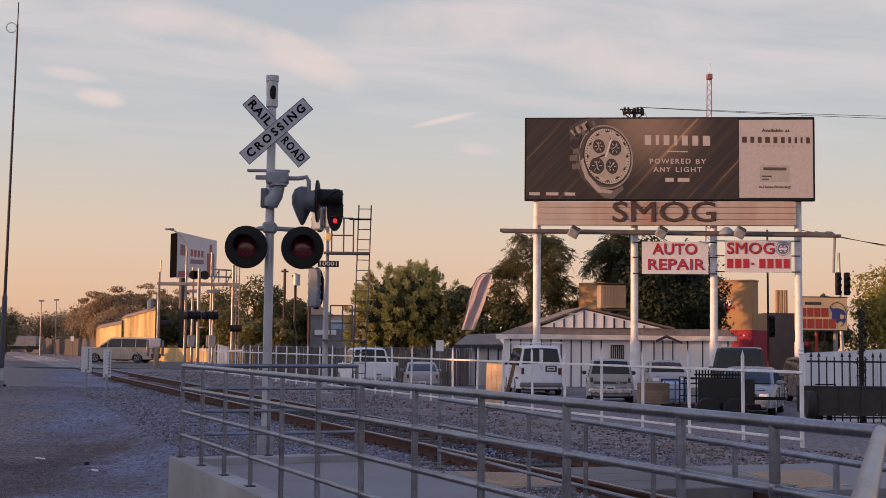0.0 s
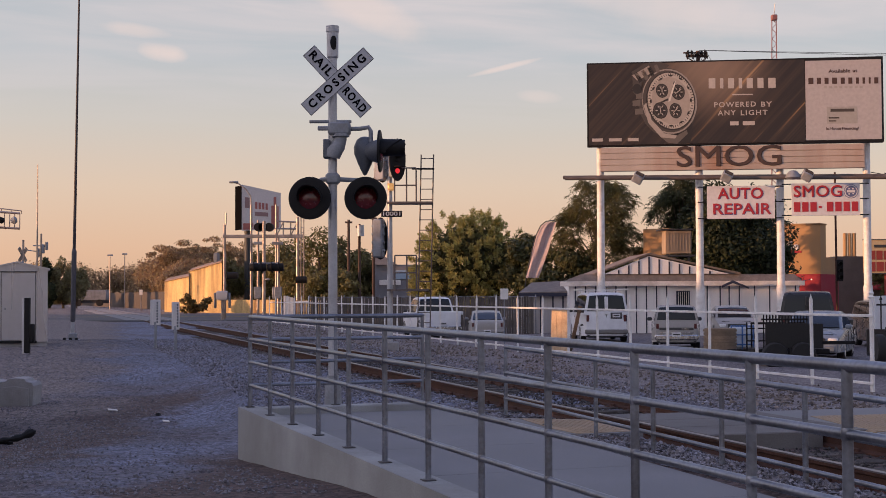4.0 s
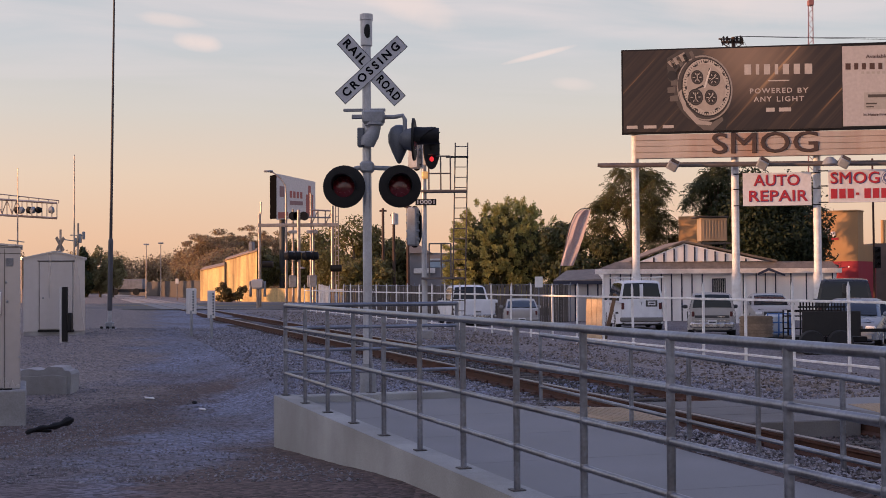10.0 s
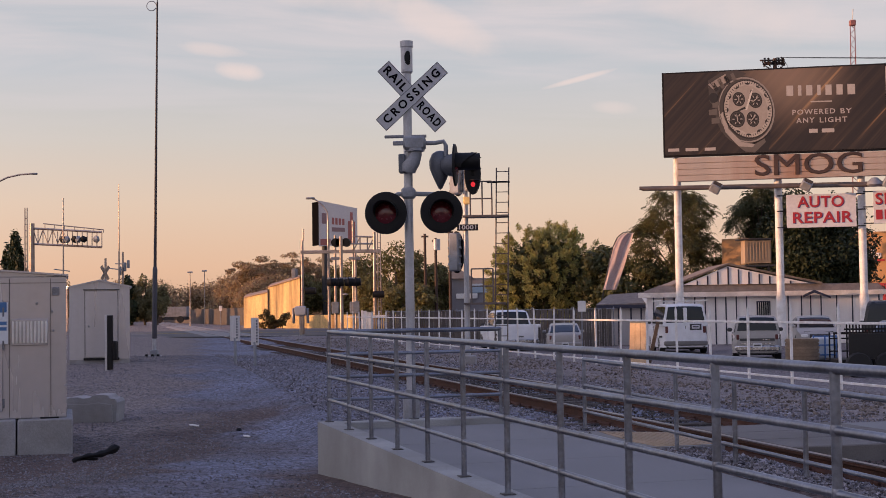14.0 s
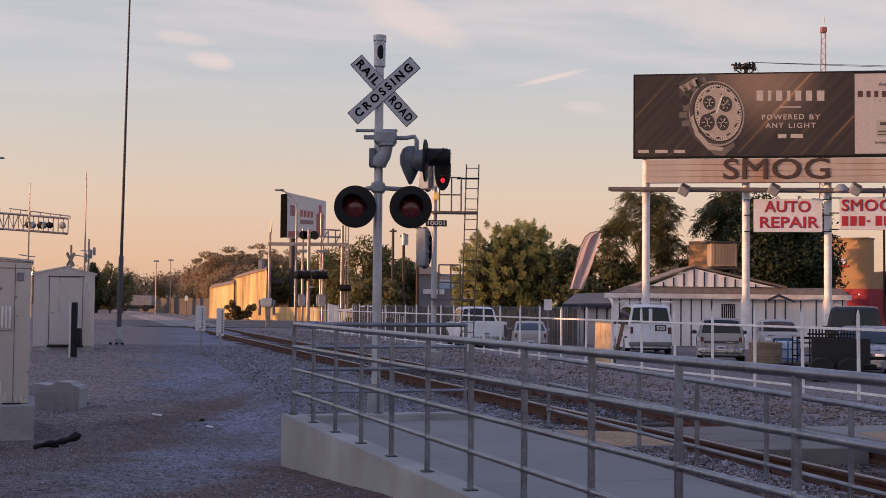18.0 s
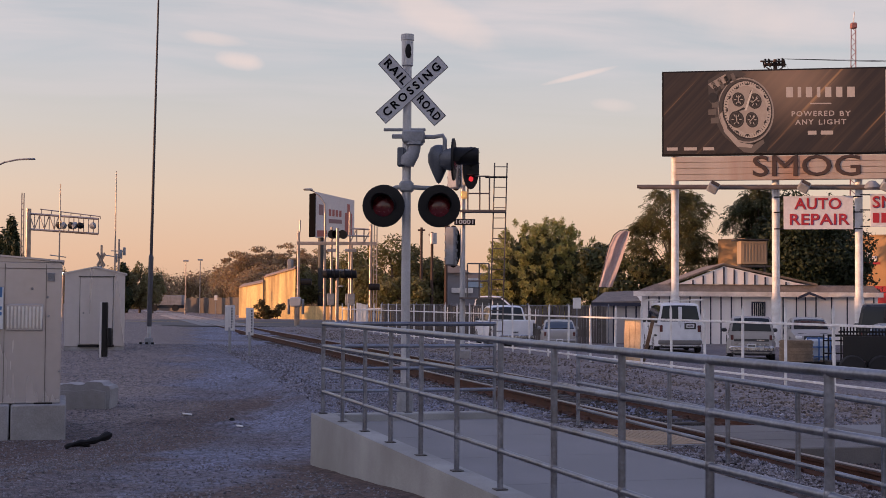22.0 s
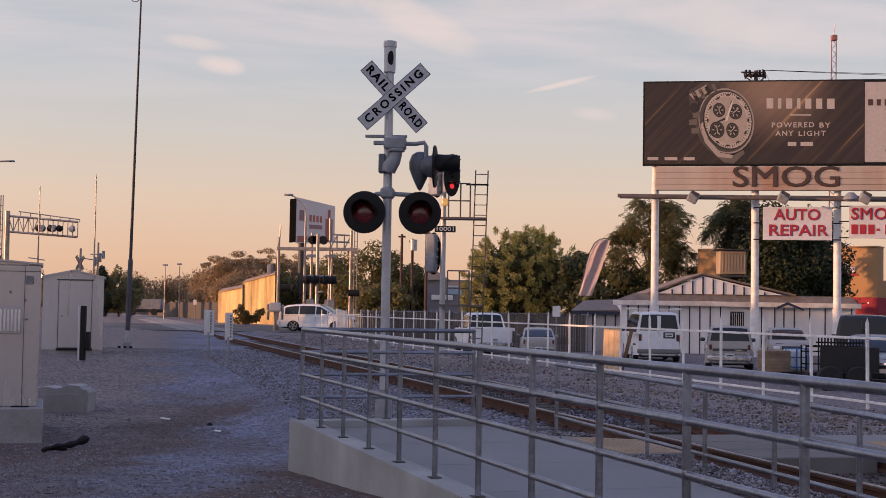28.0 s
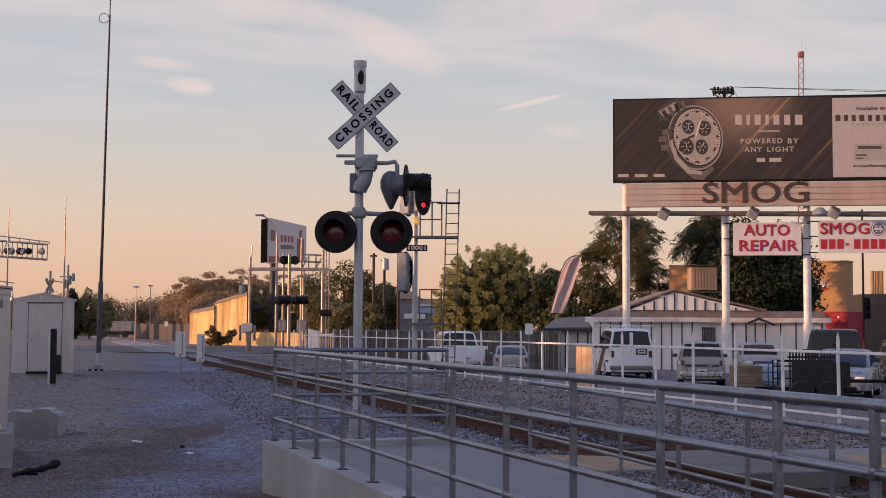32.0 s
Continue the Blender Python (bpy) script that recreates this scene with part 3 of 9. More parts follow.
# ---- walkway with its railings ----
def build_walkway():
    wall = Shape()
    wall.add([(-0.1, 0.12, -0.6), (0.14, 0.12, -0.6), (0.14, 0.12, 0.294), (-0.1, 0.12, 0.294), (-0.1, -12.0, -0.6), (0.14, -12.0, -0.6), (0.14, -12.0, 0.220), (-0.1, -12.0, 0.220)],
             [(0, 1, 2, 3), (4, 7, 6, 5), (0, 3, 7, 4), (1, 5, 6, 2), (3, 2, 6, 7), (0, 4, 5, 1)])
    walk_ = thing("walkway", "raised grey concrete pedestrian walkway with a low retaining wall", "walkway", RAMP, kind="structure")
    part("retaining_wall", wall, CONCRETE, walk_, "grey concrete wall with damp streaks", smooth=False)
    part("end_curb", Shape().box(0.143, 2.30, -0.1, 0.12, -0.5, 0.288, 0.012), CONCRETE, walk_, smooth=False)

    def ramp_z(y):
        return 0.205 + 0.0175 * y

    for i in range(7):
        y1 = -0.103 - i * 1.70
        y0 = y1 - 1.693
        part("slab", Shape().add([(0.143, y0, -0.5), (2.55, y0, -0.5), (2.55, y1, -0.5), (0.143, y1, -0.5), (0.143, y0, ramp_z(y0)), (2.55, y0, ramp_z(y0)), (2.55, y1, ramp_z(y1)), (0.143, y1, ramp_z(y1))],
                                 [(3, 2, 1, 0), (4, 5, 6, 7), (0, 1, 5, 4), (1, 2, 6, 5), (2, 3, 7, 6), (3, 0, 4, 7)]), SLAB, walk_, smooth=False)
    part("apron", Shape().plan([(2.553, -0.95), (2.9, -1.05), (3.68, -1.55), (3.58, -3.02), (2.85, -3.04), (2.553, -2.6)][::-1], -0.5, 0.158), SLAB, walk_, "concrete apron beside the tactile strip", smooth=False)
    part("landing", Shape().box(2.303, 2.55, -0.098, 0.12, -0.5, 0.19, 0.008), SLAB, walk_, smooth=False)


build_walkway()


def railing(name, label, posts, rails, top, group, free_end=False):
    """Pipe railing in the walkway frame. posts: (x, y, foot); rails: drops below the top rail; top: function of x, y."""
    r = thing(name, label, "railing", RAMP, group)
    for x, y, foot in posts[:-1] if free_end else posts:
        z = top(x, y)
        p = part("post", Shape().rod((x, y, foot), (x, y, z), 0.0225, n=12), GALV, r)
        # plate coloured dark, with the shade at the post's foot in it
        part("base_plate", Shape().box(x - 0.048, x + 0.048, y - 0.048, y + 0.048, foot + 0.002, foot + 0.010, 0.003), DARK_PLATE, p)
        for d in rails[1:]:
            part("weld", Shape().lathe([(0.0228, -0.024), (0.0262, -0.012), (0.0262, 0.012), (0.0228, 0.024)], pose(x, y, z - d), 12), GALV, p)
    for d in rails:
        for (x0, y0, _), (x1, y1, _) in zip(posts, posts[1:]):
            part("rail_pipe", Shape().rod((x0, y0, top(x0, y0) - d), (x1, y1, top(x1, y1) - d), 0.0205 if d else 0.0255, n=12), GALV, r)
            if not d:
                part("pipe_end", Shape().lathe([(0.0, -0.0255), (0.018, -0.018), (0.0255, 0.0), (0.018, 0.018), (0.0, 0.0255)], pose(x1, y1, top(x1, y1)), 12), GALV, r)
    return r


near_top = lambda x, y: 1.353 + 0.0025 * y
near_posts = [(0.02, -1.0723 * k, 0.294 - 0.0062 * 1.0723 * k) for k in (0, 1, 2, 3, 4, 5, 6, 7, 8, 9, 10, 10.63, 11.19)]
railing("pipe_railing", "long galvanized steel pipe railing on the retaining wall", near_posts, (0, 0.262, 0.53, 0.80), near_top, "walkway railings", free_end=True)
railing("pipe_railing", "short galvanized pipe railing across the walkway's end", [(0.02, 0.02, 0.294), (1.06, 0.02, 0.288), (2.16, 0.02, 0.288)], (0, 0.267, 0.533, 0.8), lambda x, y: 1.353, "walkway railings")
railing("pipe_railing", "lower galvanized pipe railing between walkway and track", [(2.95, -0.75 - 1.22 * k, (0.158 if k < 2 else 0.10)) for k in range(10)], (0, 0.31, 0.617), lambda x, y: 0.997 + 0.0195 * y, "walkway railings")
# the handrail turns back sharply past the near end
turn = thing("pipe_railing", "galvanized pipe handrail turning back at the walkway's near end", "railing", pose(0, 0, 0), "walkway railings")
bend = (RAMP @ Vector((0.03, -12.0, 0))).xy
for d, r_ in ((0.0, 0.0255), (0.53, 0.0205)):
    part("rail_pipe", Shape().rod((*bend, 1.323 - d), (0.80, 2.12, 1.318 - d), r_, n=14), GALV, turn)
part("post", Shape().rod((0.80, 2.12, -0.05), (0.80, 2.12, 1.318), 0.0225, n=12), GALV, turn)


def build_crossing():
    c = thing("pedestrian_crossing", "concrete panels and yellow tactile strips over the track", "pedestrian crossing", TRK, kind="structure")
    for i in range(3):
        s0 = 12.65 + i * 0.84
        part("panel", Shape().box(6.70, 8.065, s0, s0 + 0.83, -0.1, 0.15, 0.012), PANEL, c, smooth=False)
        part("panel", Shape().box(8.20, 8.62, s0, s0 + 0.83, -0.1, 0.148, 0.012), PANEL, c, smooth=False)
    back = TRK.inverted()
    near_strip = ((1.09, 15.87), (1.87, 15.65), (2.20, 14.35), (1.57, 14.12), (1.37, 14.62))
    far_strip = ((4.62, 16.3), (5.6, 16.5), (5.4, 14.7), (4.72, 14.4))
    for corners, top in ((near_strip, 0.163), (far_strip, 0.134)):
        pts = [tuple((back @ Vector((x, y, 0)))[:2]) for x, y in corners]
        tile = part("tactile_strip", Shape().plan(pts, 0.02, top), YELLOW_TILE, c, "worn yellow tactile paving", smooth=False)
        centre = [sum(p[q] for p in pts) / len(pts) for q in (0, 1)]
        turn_ = [(p, r) for p, r in zip(pts, pts[1:] + pts[:1])]
        bumps = Shape()
        for i in range(-14, 15):
            for j in range(-18, 19):
                x, y = centre[0] + i * 0.065, centre[1] + j * 0.065
                side = [(r[0] - p[0]) * (y - p[1]) - (r[1] - p[1]) * (x - p[0]) for p, r in turn_]
                if all(v < -0.05 for v in side):
                    bumps.box(x - 0.011, x + 0.011, y - 0.011, y + 0.011, top, top + 0.003)
        tagged(part("tactile_dome", bumps, YELLOW_TILE, tile, smooth=False), kind="stuff")
    part("path", Shape().box(8.63, 12.9, 12.3, 15.2, -0.1, 0.128, 0.01), SLAB, c, smooth=False)


build_crossing()

# ---- near things ----
SIGN_WHITE = material("reflective_sheeting", (0.43, 0.45, 0.49), 0.5, scale=4, vary=0.08, fine=40, bump=0.05, dirt=(0.40, 0.38, 0.36), dirt_amount=0.4)
INK = plain("black_lettering", (0.006, 0.006, 0.009), 0.8, spec=0.08)
RED_LENS = material("red_lens", (0.105, 0.009, 0.013), 0.22, scale=20, vary=0.2, fine=90, bump=0.3, coat=0.5)
BOARD_GREY = material("weathered_board", (0.55, 0.55, 0.56), 0.7, scale=5, vary=0.15, fine=40, bump=0.1, dirt=(0.26, 0.25, 0.25), dirt_amount=0.5, streak=True)
DARK_CAST = material("dark_blue_grey_casting", (0.10, 0.115, 0.14), 0.5, 0.2, scale=6, vary=0.2, fine=40, bump=0.2)
GREY_CAST = material("grey_casting", (0.25, 0.27, 0.30), 0.6, 0.2, scale=6, vary=0.16, fine=40, bump=0.2, dirt=(0.12, 0.11, 0.10), dirt_amount=0.5)
SHEET_METAL = material("galvanized_sheet", (0.47, 0.465, 0.495), 0.28, 0.48, scale=1.3, vary=0.06, fine=6, bump=0.02, dirt=(0.36, 0.34, 0.35), dirt_amount=0.5, streak=True)


def flasher(parent, x, z, turn, y=-0.16):
    """A round crossing light: black disc, red lens, hood and rear casting, facing local -y turned by turn degrees."""
    m = pose(x, y, z, 0, 0, turn) @ pose(0, 0, 0, 90, 0, 0)
    disc = part("background_disc", Shape().lathe([(0.305, -0.012), (0.305, 0.012), (0.285, 0.02), (0.14, 0.008)], m, 32), BLACK, parent, "round black background")
    part("lens", Shape().lathe([(0.155, 0.02), (0.12, 0.045), (0.06, 0.06), (0.0, 0.065)], m, 24), RED_LENS, disc, "dark red lens")
    hood = Shape()
    n = 18
    vs, fs = [], []
    for i in range(n + 1):
        a = radians(-15 + 210 * i / n)
        depth = 0.10 + 0.22 * max(math.sin(a), 0)
        for r in (0.165, 0.175):
            vs += [(r * math.cos(a), r * math.sin(a), 0.01), (r * math.cos(a), r * math.sin(a), depth)]
    for i in range(n):
        k = 4 * i
        fs += [(k, k + 4, k + 5, k + 1), (k + 2, k + 3, k + 7, k + 6), (k + 1, k + 5, k + 7, k + 3)]
    part("hood", hood.add(vs, fs, m), BLACK, disc, "black visor over the lens")
    part("lamp_housing", Shape().lathe([(0.0, -0.22), (0.08, -0.20), (0.14, -0.13), (0.17, -0.03), (0.17, -0.013)], m, 20), DARK_CAST, disc, "grey cast housing")
    return disc


def build_crossing_signal():
    base = pose(-1.33, 19.5, -0.06, 0, 0, 0)
    s = thing("crossing_signal", "silver railroad crossing mast with crossbuck and red flashing lights", "crossing signal", base)
    o = 0.06  # local zero lies this far under the track ground
    part("mast", Shape().rod((0, 0, 0.3), (0, 0, 5.12 + o), 0.066, 0.063, 16), SILVER, s)
    foot = part("mast_base", Shape().lathe([(0.20, 0.0), (0.20, 0.03), (0.125, 0.05), (0.118, 0.34), (0.11, 0.42), (0.085, 0.46), (0.085, 0.52)], n=12), GREY_CAST, s, "flanged cast base")
    for i in range(4):
        a = radians(45 + 90 * i)
        part("bolt", Shape().rod((0.172 * math.cos(a), 0.172 * math.sin(a), 0.03), (0.172 * math.cos(a), 0.172 * math.sin(a), 0.075), 0.016, n=6), GALV, foot)
    cap = part("bell_sleeve", Shape().lathe([(0.066, 5.02 + o), (0.084, 5.04 + o), (0.086, 5.40 + o), (0.095, 5.405 + o), (0.095, 5.49 + o), (0.0, 5.51 + o)], n=20), SILVER, s, "sleeve at the mast's head with a dark oval opening")
    # black disc stands in for the hole, the pale sliver for sky behind it
    gap = part("opening", Shape().lathe([(0.0, 0.008), (0.052, 0.0)], pose(0.022, -0.084, 5.235 + o, 90, 0, 16) @ Matrix.Diagonal((1, 2.0, 1, 1)), 16), BLACK, cap, "dark oval opening")
    part("inner_rim", Shape().tube([(0.048 + 0.020 * math.cos(radians(a_)), -0.0945, 5.235 + o + 0.085 * math.sin(radians(a_))) for a_ in range(-70, 71, 14)], [0.002, 0.006, 0.008, 0.009, 0.0095, 0.01, 0.0095, 0.009, 0.008, 0.006, 0.002], 6), SIGN_WHITE, gap, "pale sliver painted as sky seen through the opening")
    # crossbuck
    for k, (ang, y, words) in enumerate(((-47.6, -0.10, ("RAIL", "ROAD")), (42.4, -0.112, ("CROSSING",)))):
        m = pose(0.075, y, 4.67 + o) @ pose(0, 0, 0, 0, -ang, 0)
        blade = part("crossbuck_blade", Shape().box(-0.61, 0.61, -0.004, 0.004, -0.114, 0.114, 0.002, m), SIGN_WHITE, s, "white reflective blade with black letters")
        rim = Shape()
        for z in (-0.108, 0.108):
            rim.box(-0.60, 0.60, -0.0065, -0.0042, z - 0.003, z + 0.003, 0, m)
        for x in (-0.603, 0.603):
            rim.box(x - 0.003, x + 0.003, -0.0065, -0.0042, -0.1045, 0.1045, 0, m)
        part("border", rim, INK, blade)
        if len(words) == 2:
            for x, w in ((-0.355, words[0]), (0.36, words[1])):
                text_part("lettering", w, 0.165, INK, blade, m @ pose(x, -0.007, 0), 0.42, 0.005, "black letters " + w, spacing=1.25)
        else:
            text_part("lettering", words[0], 0.165, INK, blade, m @ pose(0, -0.007, 0), 1.06, 0.005, "black letters CROSSING", spacing=1.45)
    part("crossbuck_bracket", Shape().box(-0.09, 0.09, -0.096, 0.075, 4.6 + o, 4.74 + o, 0.01), GALV, s)
    # light arms and junction boxes
    part("cross_bar", Shape().box(-0.335, 0.27, -0.03, 0.03, 4.085 + o, 4.125 + o, 0.006), GALV, s, "flat steel cross bar")
    part("lower_bar", Shape().box(-0.21, 0.0, -0.10, -0.04, 3.97 + o, 4.03 + o, 0.008), GALV, s)
    part("junction_box", Shape().box(-0.06, 0.26, -0.16, 0.08, 3.90 + o, 4.09 + o, 0.03), GREY_CAST, s, "grey junction box")
    tb = part("terminal_box", Shape().tube([(0.12, -0.06, 3.93 + o), (0.12, -0.08, 3.84 + o), (0.09, -0.10, 3.74 + o), (0.03, -0.10, 3.66 + o), (0.01, -0.09, 3.58 + o)], [0.085, 0.088, 0.10, 0.115, 0.10], 14), GREY_CAST, s, "grey cast elbow hanging under the junction box")
    part("mounting_plate", Shape().box(-0.13, -0.035, -0.13, 0.06, 3.57 + o, 3.84 + o, 0.012), DARK_CAST, tb, "dark clamp plate")
    part("collar", Shape().lathe([(0.10, -0.03), (0.125, -0.02), (0.125, 0.02), (0.10, 0.03)], pose(0.12, -0.07, 3.90 + o), 14), GALV, tb)
    part("upper_arm", Shape().tube([(0.06, 0, 4.0 + o), (0.40, -0.02, 4.0 + o), (0.52, -0.03, 4.02 + o), (0.55, -0.03, 3.96 + o), (0.55, -0.03, 3.8 + o)], 0.032, 10), GREY_CAST, s)
    part("light_arm", Shape().tube([(-0.30, 0.06, 3.20 + o), (-0.16, 0.03, 3.27 + o), (0, 0.0, 3.28 + o), (0.16, 0.03, 3.27 + o), (0.45, 0.06, 3.26 + o), (0.50, 0.06, 3.18 + o)], 0.034, 10), GREY_CAST, s)
    part("clamp", Shape().box(-0.1, 0.1, -0.1, 0.1, 3.2 + o, 3.36 + o, 0.03), GREY_CAST, s)
    flasher(s, -0.317, 2.99 + o, -4)
    flasher(s, 0.48, 2.99 + o, 6)
    side = flasher(s, 0.68, 3.67 + o, 86, y=-0.06)
    part("shroud", Shape().lathe([(0.125, 0.0), (0.13, 0.02), (0.115, 0.34), (0.105, 0.34), (0.115, 0.02)], pose(0.70, -0.06, 3.72 + o, 0, 90, 0) @ Matrix.Diagonal((1, 1.25, 1, 1)), 20), BLACK, side, "long black visor tube")
    part("rear_casting", Shape().lathe([(0.0, -0.33), (0.03, -0.31), (0.10, -0.16), (0.155, -0.02), (0.16, 0.09), (0.12, 0.19), (0.06, 0.23), (0.0, 0.24)], pose(0.46, 0.08, 3.66 + o), 18), DARK_CAST, s, "grey teardrop lamp casting")


build_crossing_signal()


def build_antenna_mast():
    m = pose(-11.922, 46.0, 0.1) @ pose(0, 0, 0, 0, 0.8, 0)
    a = thing("antenna_mast", "tall thin dark antenna mast with a grey lower tube", "antenna mast", m)
    part("upper_tube", Shape().rod((0, 0, 3.0), (0, 0, 12.25), 0.055, 0.03, 10), material("dark_fibreglass", (0.035, 0.03, 0.035), 0.6, scale=5, fine=40), a, "dark thin tube")
    part("lower_tube", Shape().lathe([(0.04, 0.62), (0.085, 0.66), (0.085, 3.0), (0.075, 3.06), (0.055, 3.1)], n=14), material("dark_blue_tube", (0.06, 0.062, 0.08), 0.5, 0.3, scale=4, fine=40), a, "thicker grey blue tube")
    part("whip", Shape().rod((0, 0, 12.25), (0, 0, 13.0), 0.018, n=8), BLACK, a)
    part("loop", Shape().tube([(-0.2 + 0.17 * math.cos(radians(i * 24)), 0, 12.12 + 0.17 * math.sin(radians(i * 24))) for i in range(15)], 0.013, 6), GALV, a, "wire loop near the top")
    part("pale_pipe", Shape().rod((0, 0, 0.0), (0, 0, 0.66), 0.07, n=10), SILVER, a, "pale lower pole")
    foot = part("foot", Shape().box(-0.22, 0.22, -0.22, 0.22, -0.2, 0.06, 0.02).box(-0.12, 0.12, -0.12, 0.12, 0.06, 0.26, 0.02), GREY_CAST, a, "bolted steel foot")
    for dx in (-0.2, 0.0, 0.2):
        part("anchor", Shape().box(dx - 0.05, dx + 0.05, -0.30, -0.222, -0.2, 0.12, 0.02), BLACK, foot)


build_antenna_mast()


def build_shed():
    x0, x1, y0, y1 = -13.154, -11.377, 41.0, 43.0
    m = pose(x1, y0, 0, 0, 0, 16.2) @ pose(-x1, -y0, 0)
    s = thing("signal_shed", "small galvanized metal railway signal shed with a low gable", "shed", m)
    zb, ze, zp = 0.233, 2.420, 2.608
    xm = (x0 + x1) / 2
    part("body", Shape().slab([(x0, zb), (x1, zb), (x1, ze), (xm, zp), (x0, ze)], y0, y1), SHEET_METAL, s, smooth=False)
    roof = Shape()
    t = 0.05
    roof.slab([(x0 - 0.06, ze - 0.02), (xm, zp + 0.004), (x1 + 0.06, ze - 0.02), (x1 + 0.06, ze - 0.02 + t), (xm, zp + t), (x0 - 0.06, ze - 0.02 + t)], y0 - 0.05, y1 + 0.05)
    part("roof", roof, SHEET_METAL, s, smooth=False)
    d0, d1 = -12.693, -11.736
    door = part("door", Shape().box(d0, d1, y0 - 0.035, y0 - 0.004, zb + 0.06, 2.317, 0.01), SHEET_METAL, s, "closed flush metal door")
    part("handle", Shape().box(d0 + 0.08, d0 + 0.13, y0 - 0.07, y0 - 0.036, zb + 0.98, zb + 1.04, 0.008), GREY_CAST, door)
    frame_ = Shape().box(d0 - 0.018, d0 - 0.004, y0 - 0.02, y0 - 0.004, zb + 0.02, 2.33).box(d1 + 0.004, d1 + 0.018, y0 - 0.02, y0 - 0.004, zb + 0.02, 2.33).box(d0 - 0.06, d1 + 0.06, y0 - 0.05, y0 - 0.004, 2.332, 2.362, 0.005)
    part("door_frame", frame_, DARK_PLATE, s, "thin dark gap and drip edge round the door")
    part("sill", Shape().box(d0 - 0.05, d1 + 0.05, y0 - 0.06, y0 - 0.004, zb - 0.02, zb + 0.05, 0.01), BLACK, s, "dark threshold")
    part("skid", Shape().box(x0, x1, y0 + 0.02, y1, zb - 0.3, zb - 0.004), OLD_CONCRETE, s)


build_shed()


def build_bungalow():
    yf = 21.2
    xr = -6.890
    xl = xr - 2.4
    zb, zt = -0.008, 2.210
    b = thing("signal_bungalow", "large galvanized metal signal bungalow on concrete blocks", "signal bungalow", pose(xr, yf, 0, 0, 0, 18))
    w = -2.4
    part("body", Shape().box(w, 0, 0, 1.9, zb, zt, 0.012), SHEET_METAL, b, smooth=False)
    part("roof", Shape().slab([(w - 0.03, zt + 0.004), (w / 2, zt + 0.10), (0.03, zt + 0.004), (0.03, zt + 0.034), (w / 2, zt + 0.13), (w - 0.03, zt + 0.034)], -0.035, 1.93), SHEET_METAL, b, smooth=False)
    part("gable", Shape().slab([(w + 0.01, zt + 0.002), (-0.01, zt + 0.002), (w / 2, zt + 0.096)], 0.004, 0.03), SHEET_METAL, b, smooth=False)
    # seams of the panels
    for x in (-0.24, -0.86):
        part("seam", Shape().box(x - 0.005, x + 0.005, -0.006, 0.0, zb + 0.02, zt - 0.03), DARK_PLATE, b)
    for z in (zt - 0.10,):
        part("seam", Shape().box(w, 0, -0.006, 0.0, z - 0.005, z + 0.005), DARK_PLATE, b)
    door = part("door", Shape().box(-1.85, -0.96, -0.03, -0.004, zb + 0.12, zt - 0.36, 0.01), SHEET_METAL, b, "closed metal door")
    for z in (zb + 0.25, zb + 1.15, zt - 0.55):
        part("hinge", Shape().rod((-0.95, -0.03, z - 0.07), (-0.95, -0.03, z + 0.07), 0.018, n=8), GALV, door)
    lv = part("louvre", Shape().box(-0.84, -0.28, -0.035, -0.004, 1.132, 1.547, 0.01), SHEET_METAL, b, "white ventilation louvre")
    for i in range(10):
        x = -0.82 + i * 0.055
        part("slat", Shape().box(x, x + 0.03, -0.055, -0.036, 1.167, 1.512, 0.006), WHITE_PAINT, lv)
    part("vent_plate", Shape().box(-0.22, -0.11, -0.02, -0.004, zt - 0.30, zt - 0.17, 0.01), GALV, b)
    for x, z in ((-0.22, zt - 0.55), (-0.45, zt - 0.42), (-0.02, zb + 0.5), (-0.2, zt - 0.85)):
        part("bolt_head", Shape().lathe([(0.022, 0.0), (0.018, 0.014), (0.0, 0.016)], pose(x, 0, z, 90), 8), GALV, b)
    sign = part("notice", Shape().box(-1.30, -0.88, -0.04, -0.032, 1.158, 1.812, 0.003), plain("notice_white", (0.66, 0.70, 0.74), 0.5), b, "white notice with blue lettering")
    blue = plain("notice_blue", (0.05, 0.16, 0.36), 0.5)
    for k, (z0, z1) in enumerate(((482.0, 500.0), (516.0, 522.0), (526.0, 532.0))):
        part("print_bar", Shape().box(-1.28 + 0.1 * (k > 0), -0.9, -0.0425, -0.0402, 1.6 - (z1 - 506) * 0.00883, 1.6 - (z0 - 506) * 0.00883), blue, sign, "row of blue print")
    # footing of concrete blocks
    for i, (x0, x1) in enumerate(((-2.35, -0.76), (-0.735, 0.09), )):
        part("footing", Shape().box(x0, x1, -0.25, 2.0, -0.80, zb - 0.004, 0.02), OLD_CONCRETE, b, "concrete footing block")
    part("pad", Shape().plan([(-2.4, -1.5), (-0.95, -0.75), (-0.25, -0.27), (-2.4, -0.27)], -0.95, -0.665), OLD_CONCRETE, b, "low concrete pad before the footing", smooth=False)
    part("cable_hole", Shape().box(-0.4, -0.12, -0.12, -0.03, zb - 0.002, zb + 0.018, 0.004), BLACK, b)


build_bungalow()


